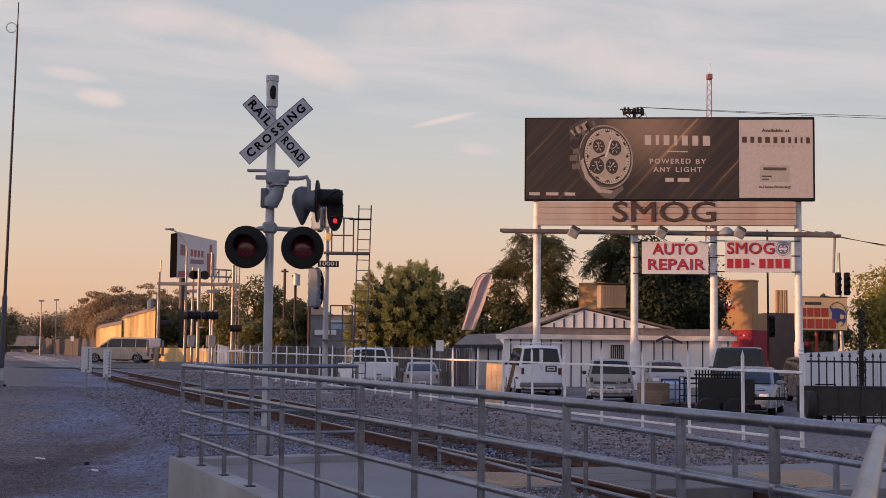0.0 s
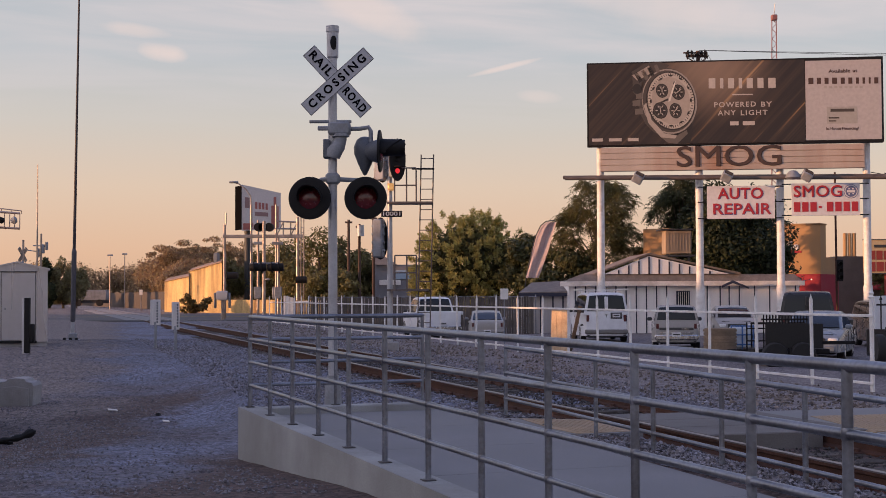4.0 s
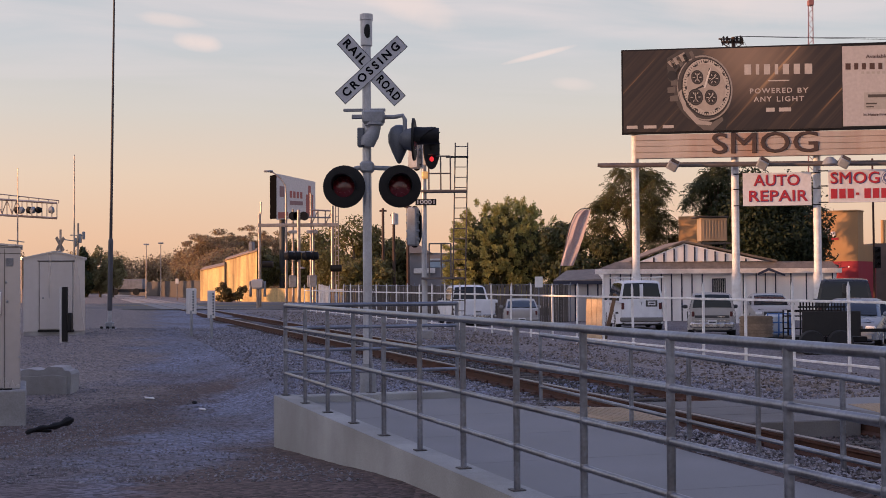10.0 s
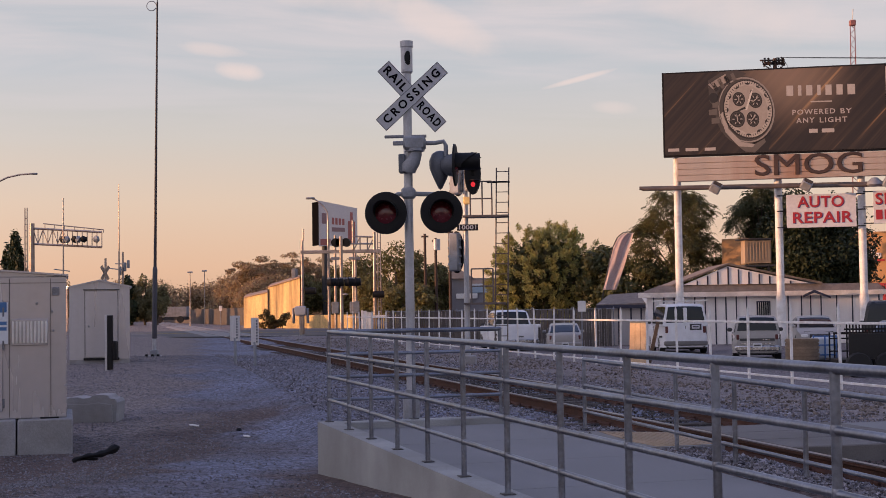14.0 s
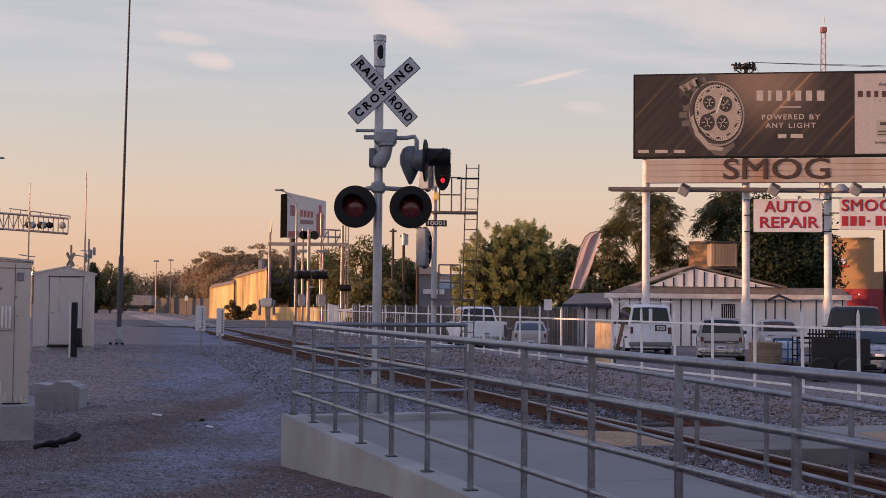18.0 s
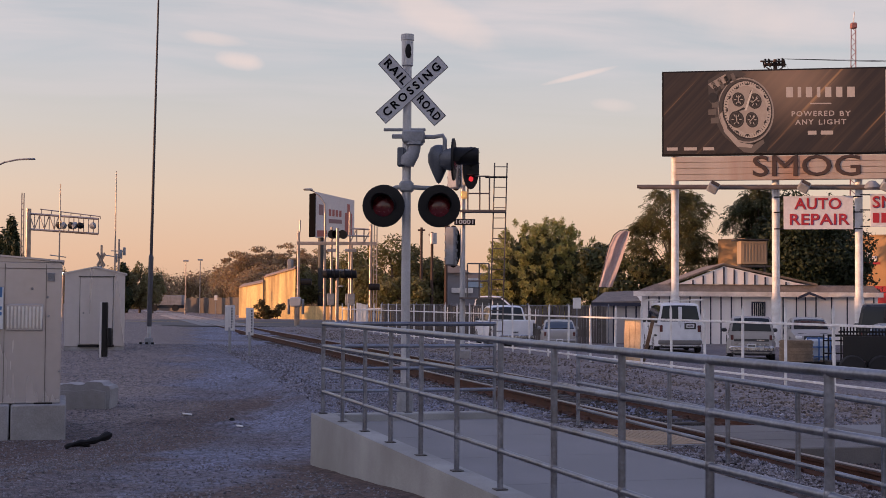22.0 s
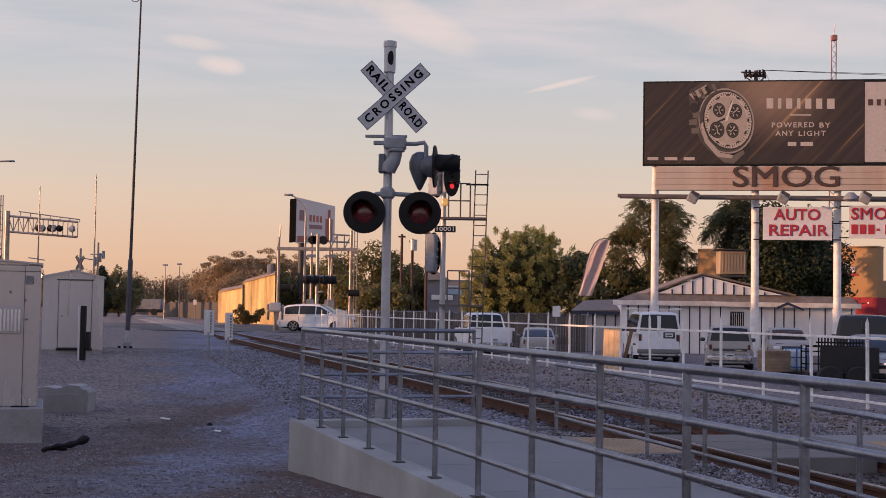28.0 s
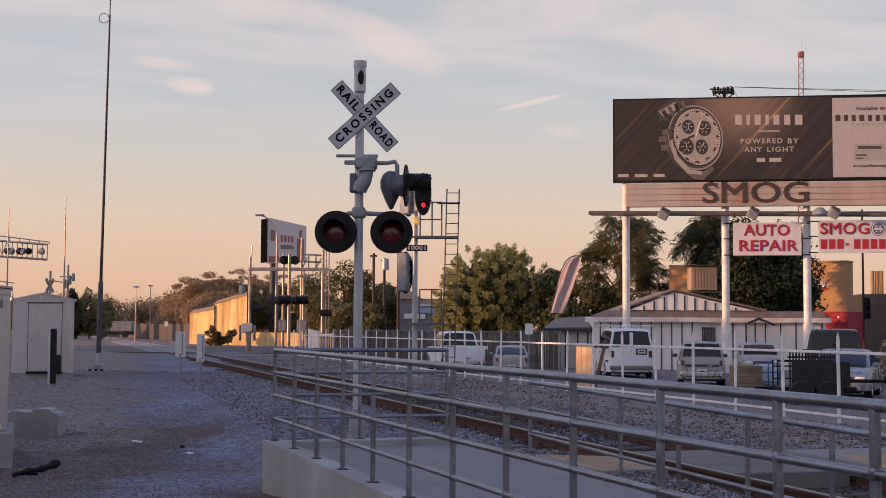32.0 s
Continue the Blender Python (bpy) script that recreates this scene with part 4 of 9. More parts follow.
def build_small_near():
    # low concrete block with a ledge
    m = pose(-7.646, 25.0, -0.30, 0, 0, 3)
    cb = thing("concrete_block", "weathered concrete block with an uneven broken top on the gravel", "concrete block", m)
    part("lower_block", Shape().slab([(-0.95, -0.15), (0.50, -0.15), (0.53, 0.28), (0.49, 0.34), (0.40, 0.355), (0.36, 0.41), (0.22, 0.425), (0.08, 0.415), (0.03, 0.37), (-0.10, 0.36), (-0.2, 0.385), (-0.34, 0.38), (-0.4, 0.345), (-0.7, 0.36), (-0.95, 0.35)], -0.3, 0.35), OLD_CONCRETE, cb, smooth=False)
    part("broken_edge", Shape().slab([(-0.8, -0.1), (0.45, -0.1), (0.44, 0.24), (0.2, 0.28), (-0.1, 0.25), (-0.5, 0.27), (-0.8, 0.24)], -0.36, -0.302), OLD_CONCRETE, cb, smooth=False)
    # black strap on the ground
    pts, back_ = [], []
    for i in range(18):
        k = i / 17
        x, y = -6.19 + k * 0.52, 19.3 + 0.4 * k
        z = ground_z(x, y)
        pts.append((x, y, z + 0.035 + 0.10 * k + 0.015 * math.sin(7 * k)))
        back_.append((x + 0.03, y + 0.08, z + 0.03 + 0.02 * math.sin(6 * k + 1)))
    st = thing("rubber_strap", "crumpled black rubber strap lying on the gravel", "strap", pose(0, 0, 0))
    part("band", Shape().tube(pts, [0.026 + 0.034 * (i / 17) ** 1.5 + 0.010 * math.sin(i * 1.3) for i in range(18)], 8), BLACK, st)
    part("fold", Shape().tube(back_[:9], [0.028] * 9, 7), BLACK, st)
    part("knot", Shape().lathe([(0.0, -0.05), (0.045, -0.03), (0.05, 0.02), (0.0, 0.045)], pose(*pts[-1]), 9), BLACK, st)
    # litter
    for x, y, w in ((-5.464, 23.8, 0.17), (-4.170, 21.9, 0.11)):
        z = ground_z(x, y)
        lt = new("paper_litter", Shape().box(-w / 2, w / 2, -0.05, 0.05, 0.0, 0.02, 0.008, pose(x, y, z + 0.012, 6, 8, 20)).mesh("paper_litter", WHITE_PAINT))
        tagged(lt, "crumpled white paper litter lying on the gravel", "litter", "litter")
    for x, y in ((-4.514, 23.0), (5.081, 26.0)):
        z = ground_z(x, y)
        lt = new("dark_stone", Shape().lathe([(0.0, 0.0), (0.045, 0.0), (0.05, 0.025), (0.03, 0.055), (0.0, 0.06)], pose(x, y, z - 0.01), 7).mesh("dark_stone", BLACK))
        tagged(lt, "dark lump of stone lying on the gravel", "stone", "dark stones")
    # black stake with a box, before the shed
    x, y = -10.969, 37.5
    zt = 1.569
    g = ground_z(x, y)
    stake = thing("utility_post", "black and white utility post with a dark box", "post", pose(x, y, 0))
    part("post", Shape().box(-0.13, -0.065, -0.04, 0.04, g - 0.1, zt, 0.01), BOARD_GREY, stake)
    part("black_channel", Shape().box(-0.063, 0.085, -0.06, 0.06, g + 0.02, zt, 0.01), BLACK, stake, "black cable channel")
    part("box", Shape().box(0.09, 0.21, -0.1, 0.1, g + 0.30, g + 0.82, 0.03), BLACK, stake, "dark box on the post")
    # two marker posts by the track
    for (xa, xb, yt, yb, y) in (((298.0), 317.0, 512.0, 557.0, 41.0), (336.0, 350.0, 516.0, 565.0, 40.0)):
        s = y / 2400
        xx = ((xa + xb) / 2 - 784) * s
        z0, z1 = 1.6 - (yb - 506) * s, 1.6 - (yt - 506) * s
        g = ground_z(xx, y)
        mk = thing("marker_post", "white sign board on a weathered post beside the track", "marker post", pose(xx, y, 0, 0, 0, -18), "marker posts")
        part("post", Shape().box(-0.035, 0.035, -0.04, 0.04, g - 0.1, z0 + 0.1, 0.008), GREY_CAST, mk)
        bd = part("board", Shape().box(-(xb - xa) / 2 * s, (xb - xa) / 2 * s, -0.03, 0.03, z0, z1, 0.006), BOARD_GREY, mk, "white board with a column of dark print")
        for i in range(8):
            z = z1 - 0.08 - i * (z1 - z0 - 0.12) / 8
            part("print_bar", Shape().box(0.055, 0.105, -0.0345, -0.0305, z - 0.045, z + 0.01), DARK_CAST, bd)


build_small_near()


def build_fence():
    f = thing("pipe_fence", "white painted pipe fence with pointed posts along the track", "fence", TRK)
    post = Shape().box(-0.024, 0.024, -0.024, 0.024, -0.15, 1.5, 0.005)
    post.add([(-0.024, -0.024, 1.5), (0.024, -0.024, 1.5), (0.024, 0.024, 1.5), (-0.024, 0.024, 1.5), (0, 0, 1.62)], [(0, 1, 4), (1, 2, 4), (2, 3, 4), (3, 0, 4)])
    post = post.mesh("post", WHITE_POST)
    ss = [19.0 + 1.87 * i for i in range(32)]
    rng = random.Random(8)
    for i, s in enumerate(ss):
        if i:
            p = new("post", post)
            p.parent = f
            p.matrix_local = pose(13.1, s, rng.uniform(-0.03, 0.02), rng.uniform(-0.8, 0.8), rng.uniform(-1.2, 1.2), 0)
        if i:
            part("upper_rail", Shape().box(13.04, 13.075, ss[i - 1] + 0.002, s - 0.002, 1.215, 1.262, 0.006), WHITE_POST, f)
            part("lower_rail", Shape().box(13.04, 13.075, ss[i - 1] + 0.002, s - 0.002, 0.12, 0.165, 0.006), WHITE_POST, f)
    part("end_post", Shape().rod((13.1, 19.1, -0.2), (13.1, 19.1, 1.52), 0.036, n=12).lathe([(0.036, 1.52), (0.052, 1.54), (0.030, 1.57), (0.042, 1.61), (0.020, 1.64), (0.012, 1.68), (0.0, 1.73)], pose(13.1, 19.1, 0), 12), WHITE_POST, f, "stouter end post with a turned finial")


build_fence()


LADDER_STEEL = material("dull_ladder_steel", (0.13, 0.11, 0.105), 0.55, 0.3, scale=4, vary=0.2, fine=40, bump=0.1)


def build_block_signal():
    """The railway signal with ladder and platforms beyond the track."""
    Y = 39.5
    k = Y / 2400
    X = lambda px: (px - 721) * k
    Z = lambda py: 1.6 - (py - 506) * k
    s = thing("railway_signal", "silver railway signal mast with two heads, platforms and a ladder", "railway signal", pose(-1.037, Y, 0))
    part("mast", Shape().rod((0, 0, -0.1), (0, 0, Z(250)), 0.085, 0.07, 12), SILVER, s)
    part("mast_base", Shape().box(-0.25, 0.25, -0.25, 0.25, -0.2, 0.25, 0.03), OLD_CONCRETE, s)
    # upper head facing the near track, turned aside
    m = pose(X(735), -0.35, Z(268), 0, 0, 30)
    head = part("signal_head", Shape().slab([(0.27 * math.cos(radians(a)), 0.62 * math.sin(radians(a))) for a in range(0, 360, 15)], -0.015, 0.015, m), BLACK, s, "black oval background of the upper head")
    for z, mat in ((0.32, BLACK), (0.0, BLACK), (-0.32, material("lit_red_lens", (0.6, 0.02, 0.02), 0.3, emit=(1.0, 0.04, 0.05, 0.75)))):
        mm = m @ pose(0, -0.016, z, 90)
        part("lens", Shape().lathe([(0.075, 0.0), (0.05, 0.02), (0.0, 0.025)], mm, 16), mat, head, "glowing red lens" if mat is not BLACK else "dark lens")
        part("hood", Shape().box(-0.13, 0.13, -0.3, -0.017, z + 0.10, z + 0.13, 0.01, m), BLACK, head)
    part("head_case", Shape().box(-0.15, 0.15, 0.017, 0.28, -0.5, 0.5, 0.04, m), GREY_CAST, head)
    # lower head seen from behind, with ribs
    m2 = pose(X(704), 0.2, Z(405), 0, 0, 160)
    low = part("signal_head", Shape().slab([(0.24 * math.cos(radians(a)), 0.62 * math.sin(radians(a))) for a in range(0, 360, 15)], -0.015, 0.015, m2), BLACK, s, "black oval background of the lower head")
    part("head_case", Shape().box(-0.15, 0.15, 0.017, 0.28, -0.56, 0.56, 0.04, m2), GREY_CAST, low)
    m3 = pose(X(708), 0.2, Z(275), 0, 0, 160)
    up2 = part("signal_head", Shape().slab([(0.22 * math.cos(radians(a)), 0.5 * math.sin(radians(a))) for a in range(0, 360, 15)], -0.015, 0.015, m3), BLACK, s, "black oval background of the rear head")
    part("head_case", Shape().box(-0.16, 0.16, 0.017, 0.3, -0.45, 0.45, 0.04, m3), SILVER, up2)
    for mm, hd in ((m2, low), (m3, up2)):
        for z in (-0.36, -0.12, 0.12, 0.36):
            part("rib", Shape().rod(mm @ Vector((-0.2, 0.16, z)), mm @ Vector((0.2, 0.16, z)), 0.04, n=8), GREY_CAST, hd)
    # weak emission stands in for low sunlight on this bracket
    lampm = material("sunlit_brass", (0.6, 0.35, 0.12), 0.35, 0.6, emit=(1.0, 0.55, 0.2, 0.35))
    part("marker_lamp", Shape().box(X(717.5), X(729), -0.2, 0.05, Z(321), Z(308), 0.03), lampm, s, "lamp bracket with warm sunlight added as glow")
    # platforms and hand rails
    def bar(a, b, r=0.022):
        return Shape().rod(a, b, r, n=6)
    for yy, x0, x1, top in ((343, 716, 797, 282), (497, 716, 790, 436)):
        part("platform", Shape().box(X(x0), X(x1), -0.3, 0.3, Z(yy) - 0.03, Z(yy) + 0.03, 0.005), LADDER_STEEL, s, "steel grating platform")
        for px in (730, 751, 768):
            part("guard_post", bar((X(px), -0.28, Z(yy)), (X(px), -0.28, Z(top))), LADDER_STEEL, s)
        for py in (top, (yy + top) / 2):
            part("guard_rail", bar((X(730), -0.28, Z(py)), (X(768), -0.28, Z(py))), LADDER_STEEL, s)
    part("brace", bar((X(760), 0, Z(282)), (X(800), 0, Z(282)), 0.03), BLACK, s)
    part("ladder_rail", bar((X(777), 0.1, Z(256)), (X(769), 0.1, 0.1)), LADDER_STEEL, s)
    part("ladder_rail", bar((X(799), 0.1, Z(256)), (X(791), 0.1, 0.1)), LADDER_STEEL, s)
    for i in range(18):
        z = 0.5 + i * 0.3
        if z > Z(258):
            break
        a = (Z(256) - z) / (Z(256) - 0.1)
        part("rung", bar((X(777 - 8 * a), 0.1, z), (X(799 - 8 * a), 0.1, z), 0.014), LADDER_STEEL, s)
    pl = part("number_plate", Shape().box(X(706), X(743), -0.16, -0.13, Z(368), Z(357), 0.004), BLACK, s, "black plate with white digits 10001")
    text_part("digits", "10001", 0.17, SIGN_WHITE, pl, pose(X(724.5), -0.165, Z(362.5)), 0.5, 0.003)


build_block_signal()

# ---- vehicles ----
TYRE = material("tyre_rubber", (0.02, 0.02, 0.021), 0.85, scale=12, vary=0.2, fine=60, bump=0.2)
RIM = material("wheel_alloy", (0.42, 0.42, 0.43), 0.35, 0.8, scale=8, vary=0.15, fine=50, bump=0.05)
CAR_GLASS = glass_material("car_glass")
BUMPER = material("dark_bumper_plastic", (0.045, 0.045, 0.048), 0.6, scale=8, vary=0.2, fine=60, bump=0.1)
CHROME = material("dull_chrome", (0.5, 0.5, 0.5), 0.25, 0.95, scale=8, vary=0.1, fine=50, bump=0.03)
TAIL = plain("tail_light", (0.085, 0.010, 0.010), 0.4, coat=0.2)
HEAD = plain("head_light", (0.75, 0.75, 0.74), 0.15, coat=0.5)
PLATE = plain("plate_white", (0.65, 0.66, 0.68), 0.5)

KINDS = {
    # length, width, belt, wheel radius, axles, hood and nose from the cabin's foot to the sill, deck and tail, roofline from back to front, pillars
    "sedan": (4.80, 1.84, 0.92, 0.335, (-1.40, 1.42), ((1.55, 0.93), (1.95, 0.84), (2.26, 0.70), (2.38, 0.55), (2.40, 0.40)), ((-2.40, 0.45), (-2.41, 0.70), (-2.33, 0.96), (-2.0, 1.01)),
              ((-2.02, 1.0), (-1.62, 1.15), (-1.1, 1.34), (-0.55, 1.44), (0.0, 1.465), (0.35, 1.44), (0.75, 1.30), (1.15, 1.12), (1.52, 0.93)), (-1.62, -0.72, 0.22, 1.22)),
    "suv": (4.82, 1.86, 1.03, 0.365, (-1.38, 1.40), ((1.45, 1.04), (1.95, 0.98), (2.28, 0.86), (2.39, 0.66), (2.41, 0.45)), ((-2.41, 0.50), (-2.42, 0.80), (-2.36, 1.04)),
            ((-2.36, 1.04), (-2.20, 1.36), (-1.98, 1.56), (-1.5, 1.66), (-0.7, 1.70), (0.0, 1.69), (0.38, 1.63), (0.85, 1.38), (1.40, 1.04)), (-1.98, -1.02, 0.06, 1.08)),
    "long_suv": (5.60, 2.00, 1.12, 0.39, (-1.65, 1.68), ((1.55, 1.14), (2.35, 1.10), (2.72, 0.98), (2.79, 0.75), (2.80, 0.50)), ((-2.80, 0.55), (-2.80, 0.85), (-2.75, 1.12)),
                 ((-2.75, 1.12), (-2.66, 1.60), (-2.56, 1.80), (-2.2, 1.88), (-0.8, 1.91), (0.25, 1.89), (0.58, 1.82), (0.98, 1.52), (1.48, 1.13)), (-2.55, -1.45, -0.35, 0.72, 1.22)),
    "pickup": (5.90, 2.02, 1.14, 0.41, (-1.88, 1.86), ((1.62, 1.18), (2.45, 1.15), (2.86, 1.04), (2.94, 0.80), (2.95, 0.50)), ((-2.95, 0.58), (-2.95, 0.9), (-2.93, 1.14)),
               ((-1.02, 1.14), (-0.95, 1.50), (-0.84, 1.80), (-0.55, 1.89), (0.0, 1.91), (0.45, 1.89), (0.75, 1.80), (1.15, 1.48), (1.55, 1.16)), (-0.90, 0.16, 1.22)),
    "van": (5.40, 2.00, 1.20, 0.38, (-1.65, 1.75), ((1.90, 1.18), (2.35, 1.08), (2.62, 0.95), (2.69, 0.75), (2.70, 0.48)), ((-2.70, 0.50), (-2.70, 0.9), (-2.68, 1.20)),
            ((-2.68, 1.20), (-2.63, 1.60), (-2.56, 1.94), (-2.35, 2.06), (-1.0, 2.09), (0.6, 2.07), (0.98, 1.98), (1.40, 1.58), (1.82, 1.20)), (-2.50, -1.1, 0.25, 1.42)),
    "boxy": (4.65, 1.90, 1.06, 0.385, (-1.35, 1.45), ((1.15, 1.08), (1.95, 1.05), (2.26, 1.0), (2.31, 0.78), (2.32, 0.50)), ((-2.32, 0.52), (-2.32, 0.85), (-2.29, 1.06)),
             ((-2.29, 1.06), (-2.22, 1.45), (-2.14, 1.64), (-1.9, 1.71), (-0.9, 1.74), (0.05, 1.72), (0.38, 1.64), (0.72, 1.36), (1.08, 1.07)), (-2.12, -1.05, 0.0, 0.85)),
}

# smaller models have the same lines at a smaller size
def resized(kind, f):
    return tuple(tuple(tuple(f * c for c in p) if isinstance(p, tuple) else f * p for p in v) if isinstance(v, tuple) else f * v for v in KINDS[kind])


KINDS["small_boxy"] = resized("boxy", 0.92)
KINDS["compact"] = resized("sedan", 0.91)
KINDS["town_sedan"] = resized("sedan", 0.93)


def vehicle(name, label, kind, paint, m, category="car", rack=False, bumper=None, group="", rims=None):
    """A road vehicle in parts; local +x is its front, z = 0 the ground."""
    Ln, W, belt, r, axles, hood, deck, line, pillars = KINDS[kind]
    bumper = bumper or (paint if kind in ("sedan", "suv", "compact", "town_sedan") else BUMPER)
    v = thing(name, label, category, m, group)
    h = W / 2
    t = h * 0.76
    H = max(z for _, z in line)

    def lerp(a, b, k):
        return a + (b - a) * k

    def curve(pts, n=4):
        out = []
        for i in range(len(pts) - 1):
            p0, p1, p2, p3 = (pts[max(min(i + d, len(pts) - 1), 0)] for d in (-1, 0, 1, 2))
            for k in range(n):
                u = k / n
                out.append(tuple(0.5 * (2 * b + (c - a) * u + (2 * a - 5 * b + 4 * c - d) * u * u + (3 * b - a - 3 * c + d) * u ** 3) for a, b, c, d in zip(p0, p1, p2, p3)))
        return out + [pts[-1]]

    def arch(cx):
        return [(cx + (r + 0.045) * math.cos(radians(a)), 0.27 + max((r + 0.10) * math.sin(radians(a)), 0)) for a in range(180, -1, -18)]

    low = [(-Ln / 2 + 0.02, 0.29)] + arch(axles[0]) + arch(axles[1]) + [(Ln / 2 - 0.02, 0.27)] + curve(hood[::-1], 3) + curve(deck[::-1], 3)
    n = len(low)

    def narrow(x):
        e = max(0.0, (abs(x) - (Ln / 2 - 0.75)) / 0.75)
        return 1 - 0.17 * e * e

    # shoulders and ends are rounded by rings that shrink towards the flanks
    rings = ((-0.985, 0.0, 1.0), (-1.0, -0.05, 0.992), (-0.97, -0.012, 0.998), (-0.80, 0.01, 1.0), (0.0, 0.03, 1.004), (0.80, 0.01, 1.0), (0.97, -0.012, 0.998), (1.0, -0.05, 0.992))
    rings = rings[1:]
    vs = []
    for f, up, kx in rings:
        vs += [(x * kx, f * h * narrow(x), z + (up if z > 0.62 else 0.0)) for x, z in low]
    fs = [tuple(range(n)), tuple(range(len(rings) * n - 1, (len(rings) - 1) * n - 1, -1))]
    for j in range(len(rings) - 1):
        fs += [(j * n + i, (j + 1) * n + i, (j + 1) * n + (i + 1) % n, j * n + (i + 1) % n) for i in range(n)]
    body = Shape().add(vs, fs)
    roofline = curve(line, 3)
    c = len(roofline)

    def half(z):
        return lerp(h - 0.06, t, (z - belt) / (H - belt))

    vs = []
    cols = ((-1.0, 0.0), (-0.96, 0.022), (-0.82, 0.042), (0.0, 0.06), (0.82, 0.042), (0.96, 0.022), (1.0, 0.0))
    for f, up in cols:
        vs += [(x, f * half(z), z - 0.03 + up * min(1.0, (z - belt) / 0.3)) for x, z in roofline]
    fs = [(j * c + i, (j + 1) * c + i, (j + 1) * c + i + 1, j * c + i + 1) for j in range(len(cols) - 1) for i in range(c - 1)]
    fs += [tuple(range(c)), tuple(range(len(cols) * c - 1, (len(cols) - 1) * c - 1, -1))]
    body.add(vs, fs)
    part("body", body, paint, v)
    part("underbody", Shape().box(-Ln / 2 + 0.25, Ln / 2 - 0.25, -h + 0.27, h - 0.27, 0.2, 0.80, 0.03), BLACK, v, "black underside")

    def top(x):
        for (x0, z0), (x1, z1) in zip(roofline, roofline[1:]):
            if x0 <= x <= x1:
                return lerp(z0, z1, (x - x0) / max(x1 - x0, 1e-6))
        return belt

    for side in (-1, 1):
        for a, b in zip(pillars, pillars[1:]):
            lo, hi = [], []
            for k in range(7):
                x = lerp(a + 0.035, b - 0.035, k / 6)
                z = max(top(x) - 0.10, belt + 0.07)
                lo.append((x, side * (half(belt + 0.05) + 0.008), belt + 0.05))
                hi.append((x, side * (half(z) + 0.008), z))
            q = lo + hi[::-1]
            inner = [(x, y - side * 0.03, z) for x, y, z in q]
            k = len(q)
            part("side_window", Shape().add(q + inner, [tuple(range(k)), tuple(range(2 * k - 1, k - 1, -1))] + [(i, k + i, k + (i + 1) % k, (i + 1) % k) for i in range(k)]), CAR_GLASS, v, "dark side window", smooth=False)
    # the screens follow the ends of the roofline
    for nm, pts, d in (("rear_window", roofline[1:7], -1), ("windscreen", roofline[-2:-9:-1], 1)):
        q, k = [], len(pts)
        for x, z in pts:
            for f in (-0.88, -0.45, 0.0, 0.45, 0.88):
                q.append((x + d * 0.012, f * half(z), z + 0.018 + 0.035 * (1 - f * f) * min(1.0, (z - belt) / 0.3)))
        q += [(x - d * 0.03, y, z - 0.03) for x, y, z in q]
        fs = [(5 * i + j, 5 * i + j + 1, 5 * i + j + 6, 5 * i + j + 5) for i in range(k - 1) for j in range(4)]
        fs += [tuple(5 * k + e for e in f) for f in fs]
        rim_ = [5 * i for i in range(k)] + [5 * (k - 1) + j for j in range(1, 5)] + [5 * i + 4 for i in range(k - 2, -1, -1)] + [j for j in range(3, 0, -1)]
        fs += [(rim_[i], rim_[(i + 1) % len(rim_)], 5 * k + rim_[(i + 1) % len(rim_)], 5 * k + rim_[i]) for i in range(len(rim_))]
        part(nm, Shape().add(q, fs), CAR_GLASS, v, "dark glass")
    if kind == "van":
        # split rear doors: painted bars round the two panes, a seam and hinges
        part("door_bar", Shape().box(-2.74, -2.52, -0.07, 0.07, belt - 0.02, H - 0.16, 0.01), paint, v)
        part("door_seam", Shape().box(-Ln / 2 - 0.004, -Ln / 2 + 0.06, -0.008, 0.008, 0.5, belt), BUMPER, v)
    # wheels
    for ax in axles:
        for side in (-1, 1):
            mm = pose(ax, side * (h - 0.13), r, 90 * side, 0, 0)
            w = part("wheel", Shape().lathe([(r * 0.66, -0.10), (r * 0.9, -0.115), (r, -0.08), (r, 0.08), (r * 0.9, 0.115), (r * 0.62, 0.11)], mm, 24), TYRE, v, "black tyre")
            part("rim", Shape().lathe([(0.0, -0.085), (r * 0.16, -0.095), (r * 0.2, -0.05), (r * 0.56, -0.06), (r * 0.62, -0.105), (r * 0.67, -0.108), (r * 0.62, 0.1)], mm, 24), rims or RIM, w, "metal rim")
            for k in range(5):
                a = 2 * math.pi * k / 5 + 0.3
                part("spoke", Shape().rod(tuple(mm @ Vector((0.05 * math.cos(a), 0.05 * math.sin(a), -0.09))), tuple(mm @ Vector((r * 0.6 * math.cos(a), r * 0.6 * math.sin(a), -0.10))), 0.035, 0.03, 6), rims or RIM, w)
    nz = hood[3][1]
    tz = deck[1][1]
    part("front_bumper", Shape().box(Ln / 2 - 0.14, Ln / 2 + 0.02, -h * 0.78, h * 0.78, 0.26, nz - 0.06, 0.05), bumper, v)
    slim = kind in ("van", "small_boxy", "boxy", "pickup")
    part("rear_bumper", Shape().box(-Ln / 2 - 0.07, -Ln / 2 + 0.12, -h * 0.90, h * 0.90, 0.36, 0.55 if slim else tz - 0.14, 0.04), bumper, v)
    if slim:
        part("rear_skirt", Shape().box(-Ln / 2 + 0.02, -Ln / 2 + 0.2, -h * 0.82, h * 0.82, 0.24, 0.355, 0.02), BUMPER, v, "dark underside behind the bumper")
